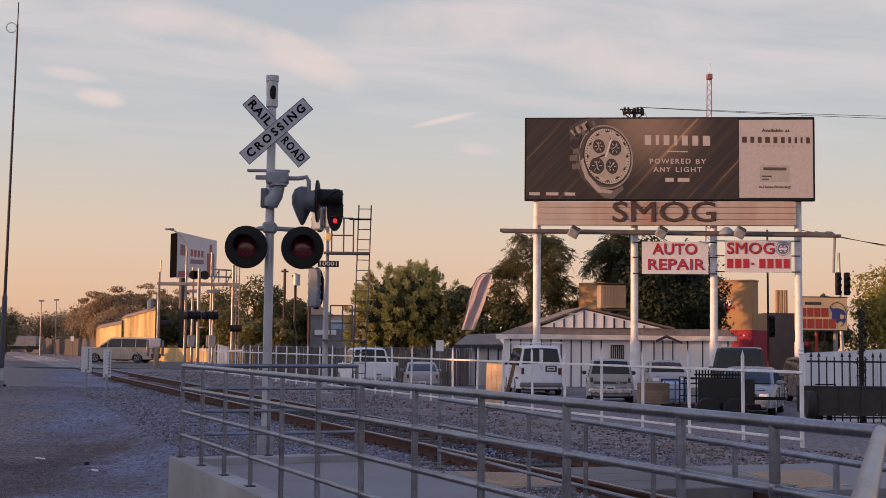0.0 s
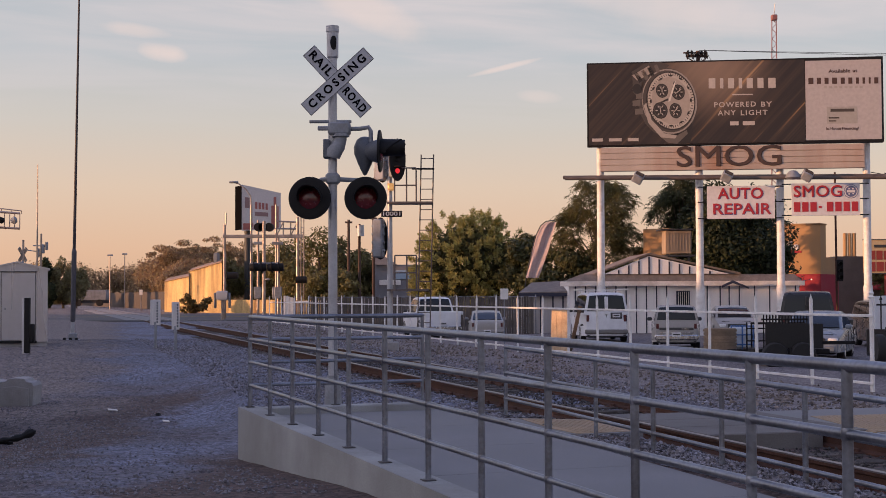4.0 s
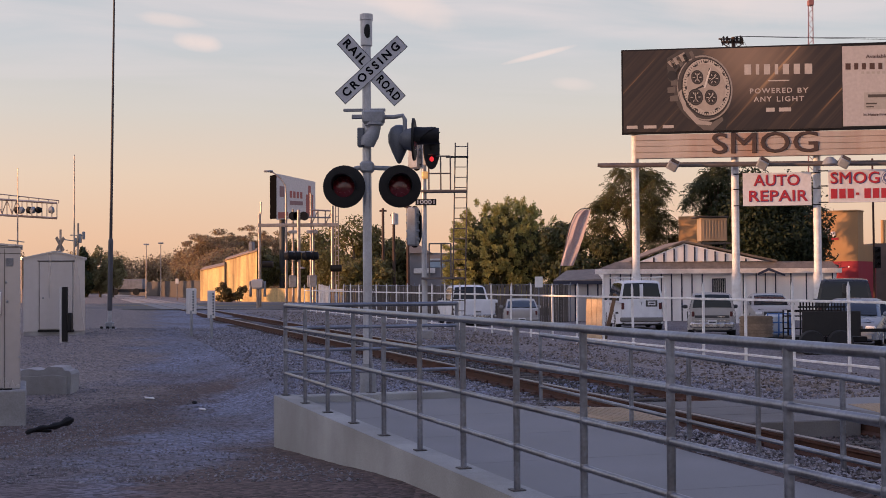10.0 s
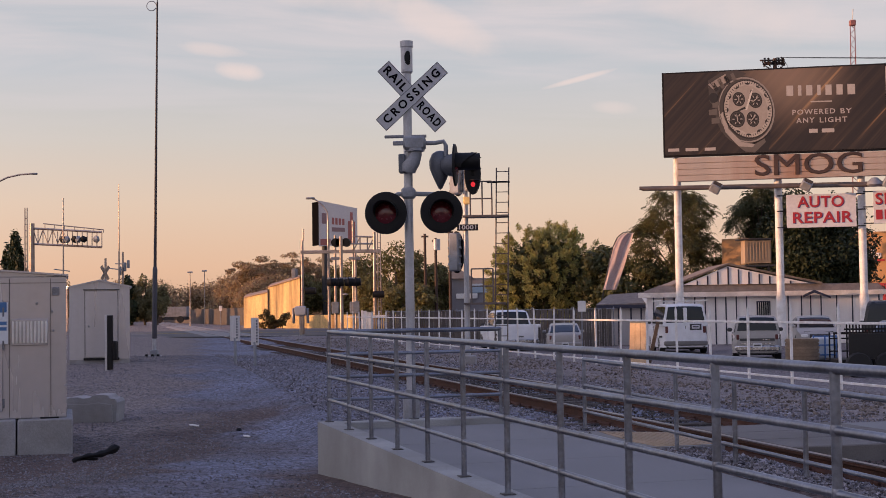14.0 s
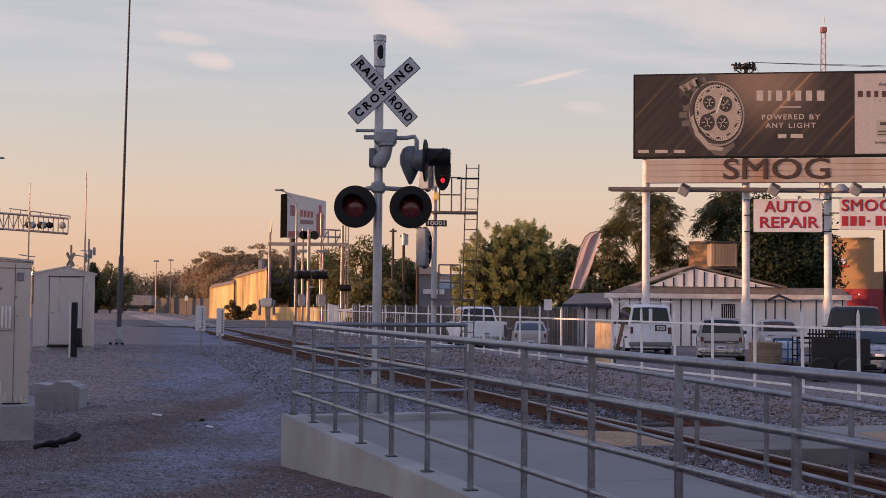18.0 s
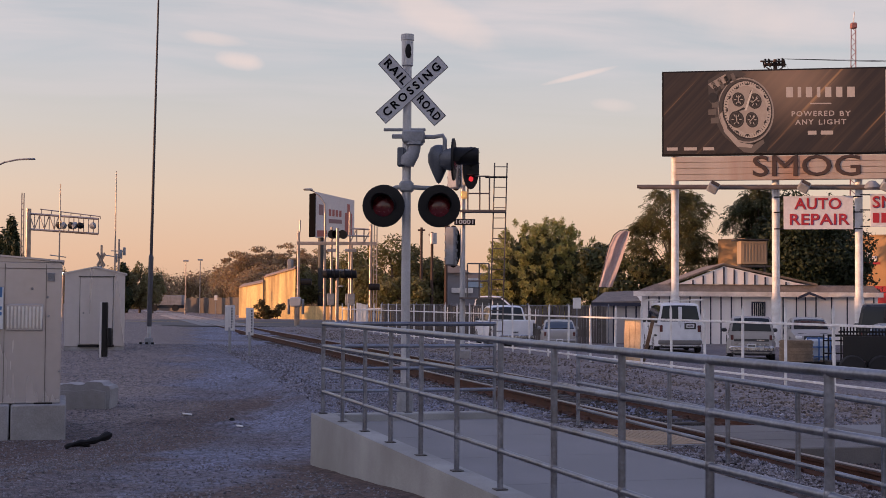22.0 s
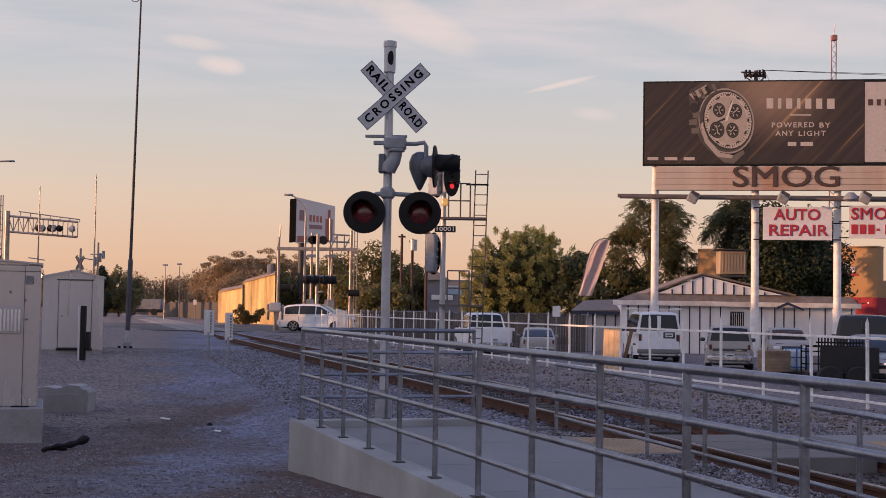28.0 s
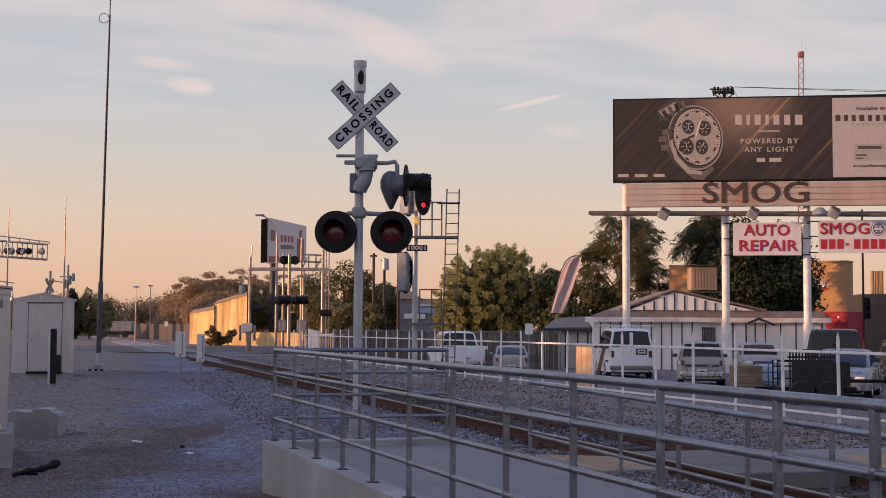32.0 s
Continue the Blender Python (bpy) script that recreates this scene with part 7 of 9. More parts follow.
# parked vehicles stand on the lower lot
LOT = -0.42
vehicle("van", "white cargo van with a ladder rack, seen from behind", "van", P_OLD_WHITE, pose(7.58, 59.6, LOT, 0, 0, 90), "van", rack=True, bumper=P_DULL)
vehicle("parked_car", "old pale grey boxy off-roader parked by the house", "small_boxy", P_DUSTY, pose(9.45, 51.4, LOT, 0, 0, 81), bumper=CHROME)
vehicle("parked_car", "pale dusty saloon car facing the track before the house", "sedan", P_DUSTY, pose(14.05, 62.4, LOT, 0, 0, -96))
vehicle("parked_truck", "tall dark grey van with a roof rack parked behind the fence", "van", P_DARK, pose(13.86, 49.1, LOT, 0, 0, 74), "van")
vehicle("parked_car", "silver blue saloon car facing the track", "sedan", P_SILVER, pose(12.38, 42.6, LOT, 0, 0, -112), "car")
vehicle("parked_car", "brown off-roader behind the silver saloon", "boxy", paint("brown_car_paint", (0.12, 0.07, 0.05)), pose(17.6, 51.5, LOT, 0, 0, -95))
vehicle("pickup_truck", "white pickup with red tail lights beyond the pipe fence", "pickup", P_OLD_WHITE, pose(0.26, 66.9, LOT, 0, 0, 101), "pickup", bumper=CHROME)
vehicle("parked_car", "pale saloon car parked beyond the fence", "compact", P_DUSTY, pose(2.84, 64.0, LOT - 0.06, 0, 0, 89))


def build_lot_things():
    k = 42.0 / 2400
    X = lambda p: (p - 784) * k
    Z = lambda p: 1.6 - (p - 506) * k
    wood = material("weathered_slats", (0.22, 0.16, 0.11), 0.85, scale=3, vary=0.25, fine=20, bump=0.4, per_object=0.25)
    b = thing("wooden_vat", "round brown stack of weathered wooden slats", "wooden vat", pose(X(1299), 41.5, LOT))
    R = (1328 - 1270) * k / 2
    hgt = Z(563) - LOT
    part("core", Shape().rod((0, 0, -0.05), (0, 0, hgt - 0.05), R * 0.93, n=24), wood, b)
    for i in range(9):
        z = 0.05 + i * (hgt - 0.1) / 9
        part("band", Shape().rod((0, 0, z), (0, 0, z + (hgt - 0.1) / 9 - 0.025), R * (1 - 0.02 * (i % 2)), n=28), wood, b)
    c = thing("water_tote", "pale blue and white container in a blue cage", "container", pose(X(1347), 42.5, LOT))
    part("tank", Shape().box(-0.33, 0.33, -0.3, 0.3, 0.3, 1.0, 0.08), plain("pale_tank", (0.50, 0.56, 0.62), 0.5), c)
    part("pallet", Shape().box(-0.38, 0.38, -0.35, 0.35, 0.0, 0.29, 0.02), wood, c)
    blue = plain("blue_cage", (0.05, 0.14, 0.36), 0.5)
    for x in (-0.345, 0.0, 0.345):
        part("cage_bar", Shape().box(x - 0.02, x + 0.02, -0.36, -0.305, 0.2, 1.05, 0.004), blue, c)
    for z in (0.45, 0.75, 1.02):
        part("cage_bar", Shape().box(-0.36, 0.36, -0.375, -0.362, z - 0.02, z + 0.02, 0.004), blue, c)
    # black cage trailer before the pickup
    DARK_STEEL = material("dusty_black_steel", (0.014, 0.013, 0.013), 0.7, scale=2, vary=0.3, fine=20, bump=0.2)
    t = thing("cage_trailer", "black steel cage trailer with picket sides", "trailer", pose(0, 37.5, LOT + 0.1))
    k2 = 37.5 / 2400
    A = lambda p: (p - 784) * k2
    Bz = lambda p: 1.6 - (p - 506) * k2 - LOT - 0.1
    part("side_wall", Shape().box(A(1386), A(1489), 0, 0.05, Bz(603), Bz(559), 0.01), DARK_STEEL, t, "solid dark side")
    part("deck", Shape().box(A(1366), A(1500), 0, 1.4, Bz(612), Bz(604), 0.01), BLACK, t)
    for i in range(15):
        x = A(1384 + i * 5.5)
        part("picket", Shape().box(x - 0.018, x + 0.018, 0.06, 0.1, Bz(604), Bz(541 + 0.2 * (i % 3)), 0.004), BLACK, t)
    part("top_rail", Shape().box(A(1380), A(1464), 0.055, 0.11, Bz(553), Bz(550), 0.004), BLACK, t)
    part("rear_rail", Shape().box(A(1380), A(1480), 1.3, 1.35, Bz(562), Bz(558), 0.004), BLACK, t)
    for x in (A(1380), A(1412), A(1446), A(1480)):
        part("stake", Shape().box(x, x + 0.04, 1.3, 1.34, Bz(608), Bz(560), 0.004), BLACK, t)
    for z in (566, 588):
        part("frame_bar", Shape().box(A(1352), A(1386), 0.02, 0.06, Bz(z + 2.4), Bz(z), 0.006), BLACK, t)
    part("frame_post", Shape().box(A(1352), A(1354.5), 0.02, 0.06, Bz(612), Bz(556), 0.006), BLACK, t)
    part("draw_bar", Shape().box(A(1330), A(1376), 0.8, 0.9, Bz(611), Bz(606), 0.01), BLACK, t)
    part("front_bar", Shape().box(A(1486), A(1546), 0.0, 0.1, Bz(596), Bz(590), 0.01), BLACK, t)
    for x in (A(1400), A(1450)):
        w = part("wheel", Shape().lathe([(0.2, -0.1), (0.33, -0.11), (0.36, -0.06), (0.36, 0.06), (0.33, 0.11), (0.2, 0.1)], pose(x, -0.13, 0.22, 90), 16), TYRE, t)
        part("rim", Shape().lathe([(0.0, -0.07), (0.2, -0.09), (0.2, 0.09), (0.0, 0.07)], pose(x, -0.13, 0.22, 90), 12), RIM, w)
    # long flat trailer before the iron fence
    f = thing("flatbed_trailer", "long black steel utility trailer beside the iron fence", "trailer", pose(11.082, 33.0, -0.36, 0, 0, -4))
    k3 = 33.0 / 2400
    rail_steel = material("rusted_black_steel", (0.026, 0.023, 0.022), 0.7, scale=3, vary=0.35, fine=30, bump=0.25, dirt=(0.07, 0.045, 0.035), dirt_amount=0.5)
    part("side_panel", Shape().box(0.15, 4.6, -0.04, 0.0, 0.40, 1.04, 0.01), rail_steel, f, "black steel side")
    part("side_panel", Shape().box(0.15, 4.6, 1.9, 1.94, 0.40, 1.04, 0.01), rail_steel, f)
    part("bed", Shape().box(0.15, 4.6, 0.002, 1.898, 0.36, 0.44, 0.01), BLACK, f)
    part("top_rail", Shape().rod((0.1, -0.02, 1.06), (4.6, -0.02, 1.06), 0.028, n=8), rail_steel, f)
    part("tool_frame", Shape().tube([(0.12, -0.02, 1.02), (0.12, -0.02, 1.12), (0.62, -0.02, 1.12), (0.62, -0.02, 1.0)], 0.018, 6), BLACK, f)
    for x in (0.2, 0.72, 1.25, 1.78, 2.6, 3.8):
        part("stake", Shape().box(x - 0.025, x + 0.025, -0.07, -0.042, 0.36, 1.04, 0.004), rail_steel, f)
    part("lower_rail", Shape().box(0.15, 4.6, -0.085, -0.071, 0.36, 0.44, 0.004), rail_steel, f)
    spare = part("spare_wheel", Shape().lathe([(0.18, -0.10), (0.31, -0.11), (0.345, -0.07), (0.345, 0.07), (0.31, 0.11), (0.18, 0.10)], pose(0.0, 0.05, 0.62, 0, 90, 0), 20), TYRE, f, "upright black spare tyre")
    part("rim", Shape().lathe([(0.0, -0.07), (0.18, -0.09), (0.18, 0.09), (0.0, 0.07)], pose(0.0, 0.05, 0.62, 0, 90, 0), 12), RIM, spare)
    part("prop_leg", Shape().box(0.5, 0.6, 0.2, 0.3, 0.0, 0.38, 0.01), BLACK, f)
    for x in (0.45, 3.6):
        w = part("wheel", Shape().lathe([(0.18, -0.10), (0.30, -0.11), (0.33, -0.07), (0.33, 0.07), (0.30, 0.11), (0.18, 0.10)], pose(x, 1.2, 0.30, 0, 90, 0), 18), TYRE, f)
        part("rim", Shape().lathe([(0.0, -0.07), (0.18, -0.09), (0.18, 0.09), (0.0, 0.07)], pose(x, 1.2, 0.30, 0, 90, 0), 12), RIM, w)
    for i in range(5):
        part("marker_light", Shape().box(0.8 + i * 0.8, 0.83 + i * 0.8, -0.092, -0.0855, 0.385, 0.415, 0.002), WHITE_PAINT, f)
    # ornamental iron fence and the white wall behind it
    iron = thing("iron_fence", "black wrought iron fence with spear points", "fence", pose(11.7, 36.0, -0.40, 0, 0, 0))
    pick = Shape().box(-0.016, 0.016, -0.016, 0.016, 0.05, 1.80, 0.003)
    pick.add([(-0.045, 0, 1.83), (0, 0, 1.80), (0.045, 0, 1.83), (0, 0, 1.97), (0, 0.015, 1.85), (0, -0.015, 1.85)], [(0, 1, 5), (1, 2, 5), (2, 3, 5), (3, 0, 5), (1, 0, 4), (2, 1, 4), (3, 2, 4), (0, 3, 4)])
    short = Shape().box(-0.016, 0.016, -0.016, 0.016, 0.05, 1.83, 0.003).mesh("picket", BLACK_IRON)
    pick = pick.mesh("picket", BLACK_IRON)
    for i in range(24):
        p = new("picket", pick if i % 4 in (0, 1) else short)
        p.parent = iron
        p.location = (0.42 + i * 0.213, 0, 0)
    for z in (0.2, 1.70):
        part("rail", Shape().box(0.29, 5.5, -0.03, -0.018, z - 0.025, z + 0.025, 0.004), BLACK_IRON, iron)
    post = part("gate_post", Shape().rod((1.86, 0.12, -0.1), (1.84, 0.12, 3.1), 0.075, 0.06, 10), BARK_DARK, iron, "dark post wound with a vine")
    leaves("vine", [(1.86 + 0.05 * math.sin(2.3 * i), 0.1, 1.1 + 0.12 * i) for i in range(17)], [(0.10 + 0.03 * (i % 3), 0.1, 0.10) for i in range(17)], 420, 0.045, LEAF_VINE, post, 41, 0.3)
    wl = thing("boundary_wall", "white painted boundary wall behind the iron fence", "wall", pose(12.62, 38.0, 0), kind="structure")
    paint_ = material("cool_white_paint", (0.70, 0.73, 0.78), 0.6, scale=2, vary=0.08, fine=40, bump=0.1, dirt=(0.44, 0.42, 0.42), dirt_amount=0.45, streak=True, per_object=0.05)
    for i in range(19):
        x = i * 0.42
        part("panel", Shape().slab([(x + 0.004, -0.6), (x + 0.416, -0.6), (x + 0.416, 1.52 + 0.055 * (x + 0.42)), (x + 0.004, 1.52 + 0.055 * x)], 0, 0.12), paint_, wl, smooth=False)


build_lot_things()


def build_shop_signs():
    Y = 72.0
    k = Y / 2400
    s = thing("shop_sign", "ochre shop sign with red bars on two poles", "sign", pose(0, Y, 0))
    X = lambda p: (p - 784) * k
    Z = lambda p: 1.6 - (p - 506) * k
    ochre = plain("sign_ochre", (0.66, 0.48, 0.26), 0.6)
    redm, blue = plain("sign_red", (0.33, 0.045, 0.03), 0.6), plain("sign_blue", (0.03, 0.05, 0.19), 0.6)
    pn = part("panel", Shape().box(X(1565), X(1659), 0, 0.3, Z(470), Z(411), 0.02), ochre, s)
    part("border", Shape().box(X(1564), X(1660), -0.02, 0.32, Z(411), Z(409.5)).box(X(1564), X(1660), -0.02, 0.32, Z(471.5), Z(470)), BUMPER, s)
    for x0, x1, y0, y1, m in ((1581, 1611, 419.5, 424.5, BUMPER),
                              (1572, 1583, 430, 446, redm), (1585.5, 1596, 430, 446, redm), (1598.5, 1609, 430, 446, redm), (1611.5, 1624, 430, 446, redm),
                              (1566, 1583, 450, 467, redm), (1585.5, 1598, 450, 467, redm), (1600.5, 1612, 450, 467, redm), (1614.5, 1622.5, 450, 467, redm), (1625, 1637, 450, 467, redm)):
        part("print_bar", Shape().box(X(x0), X(x1), -0.03, -0.003, Z(y1), Z(y0)), m, pn, "bar in place of a letter")
    ring = Shape().tube([(X(1640 + 17 * math.cos(radians(a_))), -0.01, Z(442 - 22 * math.sin(radians(a_)))) for a_ in range(-70, 150, 10)], 0.02, 5)
    part("ring_line", ring, BUMPER, pn, "thin dark arc")
    part("blue_mark", Shape().slab([(X(q), Z(v)) for q, v in ((1626, 427), (1633, 431), (1642, 430), (1652, 434), (1656, 441), (1654, 446), (1656, 452), (1651, 457), (1646, 453), (1640, 457), (1636, 452), (1630, 449), (1631, 440))], -0.025, -0.002), blue, pn, "jagged blue mark")
    part("mark_patch", Shape().slab([(X(q), Z(v)) for q, v in ((1646, 441), (1653, 443), (1651, 450), (1645, 449))], -0.03, -0.026), ochre, pn)
    part("pole", Shape().rod((X(1607), 0.45, -0.5), (X(1607), 0.45, Z(412)), 0.10, n=10), redm, s)
    part("pole", Shape().rod((X(1642), 0.45, -0.5), (X(1642), 0.45, Z(412)), 0.13, n=10), OLD_CONCRETE, s)
    # bent lamp pipe and traffic signal
    ts = thing("traffic_signal", "traffic signal with dark heads on a pale pole", "traffic signal", pose(0, 84.0, 0))
    k2 = 84.0 / 2400
    X2 = lambda p: (p - 784) * k2
    Z2 = lambda p: 1.6 - (p - 506) * k2
    part("pole", Shape().rod((X2(1650), 0, -0.5), (X2(1644), 0, Z2(330)), 0.13, 0.08, 12), SILVER, ts)
    part("arm", Shape().tube([(X2(1634), 0, Z2(366)), (X2(1637), 0, Z2(304)), (X2(1636), 0, Z2(297)), (X2(1632), 0, Z2(294)), (X2(1621), 0, Z2(293))], 0.09, 8), OLD_CONCRETE, ts)
    for p in (1640, 1656):
        hd = part("signal_head", Shape().box(X2(p) - 0.16, X2(p) + 0.16, -0.4, -0.12, Z2(407), Z2(366), 0.03), BLACK, ts, "black three-lamp head")
        for i in range(3):
            part("visor", Shape().rod((X2(p), -0.4, Z2(378 + i * 12)), (X2(p), -0.62, Z2(378 + i * 12)), 0.12, n=12, caps=False), BLACK, hd)
    t2 = thing("traffic_signal", "dark traffic signal on a thin brown pole", "traffic signal", pose(0, 85.0, 0))
    k3 = 85.0 / 2400
    X3 = lambda p: (p - 784) * k3
    Z3 = lambda p: 1.6 - (p - 506) * k3
    part("pole", Shape().rod((X3(1514), 0, -0.5), (X3(1513), 0, Z3(290)), 0.075, 0.06, 10), RAIL_RUST, t2)
    hd = part("signal_head", Shape().box(X3(1517) - 0.2, X3(1517) + 0.2, -0.4, -0.1, Z3(484), Z3(446), 0.03), BLACK, t2, "black three-lamp head")
    for i in range(3):
        part("visor", Shape().rod((X3(1517), -0.4, Z3(453 + i * 12)), (X3(1517), -0.62, Z3(453 + i * 12)), 0.12, n=12, caps=False), BLACK, hd)
    # feather flag
    fl = thing("feather_flag", "tall pale feather flag on a curved pole", "flag", pose(0, 78.0, 0))
    k4 = 78.0 / 2400
    X4 = lambda p: (p - 784) * k4
    Z4 = lambda p: 1.6 - (p - 506) * k4
    part("pole", Shape().tube([(X4(952), 0, -0.3), (X4(962), 0, Z4(475)), (X4(978), 0, Z4(405)), (X4(988), 0, Z4(384)), (X4(998), 0, Z4(376)), (X4(1010), 0, Z4(374.5)), (X4(1015), 0, Z4(376))], 0.03, 6), BUMPER, fl)
    cl = material("faded_pink_cloth", (0.50, 0.385, 0.37), 0.85, scale=2.2, vary=0.22, fine=16, bump=0.2, streak=True, dirt=(0.62, 0.52, 0.50), dirt_amount=0.6)
    sh = Shape()
    left = [(961, 476), (967, 452), (974, 426), (980, 405), (986, 390), (993, 381), (1002, 376.5)]
    right = [(984, 476), (993, 452), (1002, 426), (1008, 405), (1012, 392), (1014.5, 383), (1015, 377.5)]
    vs, fs = [], []
    m = 7
    for (a, b), (c, d) in zip(left, right):
        for i in range(m):
            q = i / (m - 1)
            fold = 0.10 * math.sin(q * 9 + b * 0.02)
            vs += [(X4(a + (c - a) * q), fold - 0.01, Z4(b + (d - b) * q)), (X4(a + (c - a) * q), fold + 0.01, Z4(b + (d - b) * q))]
    for j in range(len(left) - 1):
        for i in range(m - 1):
            for o in (0, 1):
                fs.append((2 * (j * m + i) + o, 2 * (j * m + i + 1) + o, 2 * ((j + 1) * m + i + 1) + o, 2 * ((j + 1) * m + i) + o))
    part("cloth", sh.add(vs, fs), cl, fl, "pale folded cloth")
    # small white notice beyond the fence
    nt_ = thing("notice_sign", "small white notice on a thin post", "sign", pose(3.185, 55.0, 0))
    part("post", Shape().rod((0, 0, -0.45), (0, 0, 1.738), 0.025, n=6), GALV, nt_)
    part("board", Shape().box(-0.16, 0.16, -0.04, -0.026, 1.417, 1.852, 0.005), WHITE_PAINT, nt_)


build_shop_signs()


def build_restaurant():
    Y = 92.0
    k = Y / 2400
    X = lambda p: (p - 784) * k
    Z = lambda p: 1.6 - (p - 506) * k
    tan = material("tan_stucco", (0.42, 0.25, 0.12), 0.9, scale=0.8, vary=0.08, fine=15, bump=0.2)
    red = material("red_stucco", (0.34, 0.035, 0.05), 0.85, scale=0.8, vary=0.08, fine=15, bump=0.2)
    r = thing("restaurant", "tan stucco restaurant with a red base band", "restaurant", pose(26.9, Y, 0, 0, 0, -32))
    part("wall", Shape().box(-6.0, 0, 0, 1.35, Z(471), Z(383)), tan, r, "tan stucco wall", smooth=False)
    part("side_wall", Shape().box(-0.4, -0.02, 1.36, 4.2, Z(471), Z(441)), tan, r, smooth=False)
    part("base_band", Shape().box(-6.4, 0.03, -0.05, 4.3, -0.5, Z(471.2)), red, r, "red painted base", smooth=False)
    part("low_wall", Shape().box(-4.2, -3.2, -0.9, -0.06, -0.5, Z(455)), red, r, smooth=False)
    part("parapet", Shape().box(-6.1, 0.05, -0.08, 1.42, Z(383), Z(380.5), 0.02), tan, r)
    white = plain("script_white", (0.8, 0.78, 0.76), 0.5)
    for a, b_, c, d in ((-4.2, -3.75, 416, 428), (-3.65, -3.4, 412, 428), (-3.3, -2.9, 418, 428), (-2.6, -1.95, 411, 427), (-1.85, -1.5, 418, 428)):
        part("print_bar", Shape().box(a, b_, -0.12, -0.01, Z(d), Z(c), 0.05), white, r, "white bar in place of script")
    part("sign_outline", Shape().box(-4.3, -1.3, -0.05, -0.004, Z(433), Z(429)), red, r)
    back = thing("shop_building", "plain ochre stucco building behind the house", "building", pose((1216 - 784) * 84 / 2400, 84.0, 0, 0, 0, -35))
    kb = 84.0 / 2400
    part("wall", Shape().box(-1.75, 0, 0, 6, -0.4, 1.6 + (506 - 389) * kb), tan, back, smooth=False)
    dk = thing("dark_building", "dark low building with roof vents beyond the lot", "building", pose(0, 105.0, 0))
    kc = 105.0 / 2400
    part("wall", Shape().box((1512 - 784) * kc, (1640 - 784) * kc, 0, 8, -0.4, 1.6 + (506 - 440) * kc), material("dark_brown_wall", (0.13, 0.095, 0.08), 0.8, scale=1, fine=20), dk, smooth=False)
    for p in (1537, 1545, 1553):
        part("roof_vent", Shape().rod(((p - 784) * kc, 1, 1.6 + (506 - 441) * kc), ((p - 784) * kc, 1, 1.6 + (506 - 398) * kc), 0.16, n=10), tan, dk)
    part("red_canopy", Shape().box((1575 - 784) * kc, (1612 - 784) * kc, -1.5, -0.01, 1.6 + (506 - 500) * kc, 1.6 + (506 - 480) * kc, 0.1), red, dk)


build_restaurant()


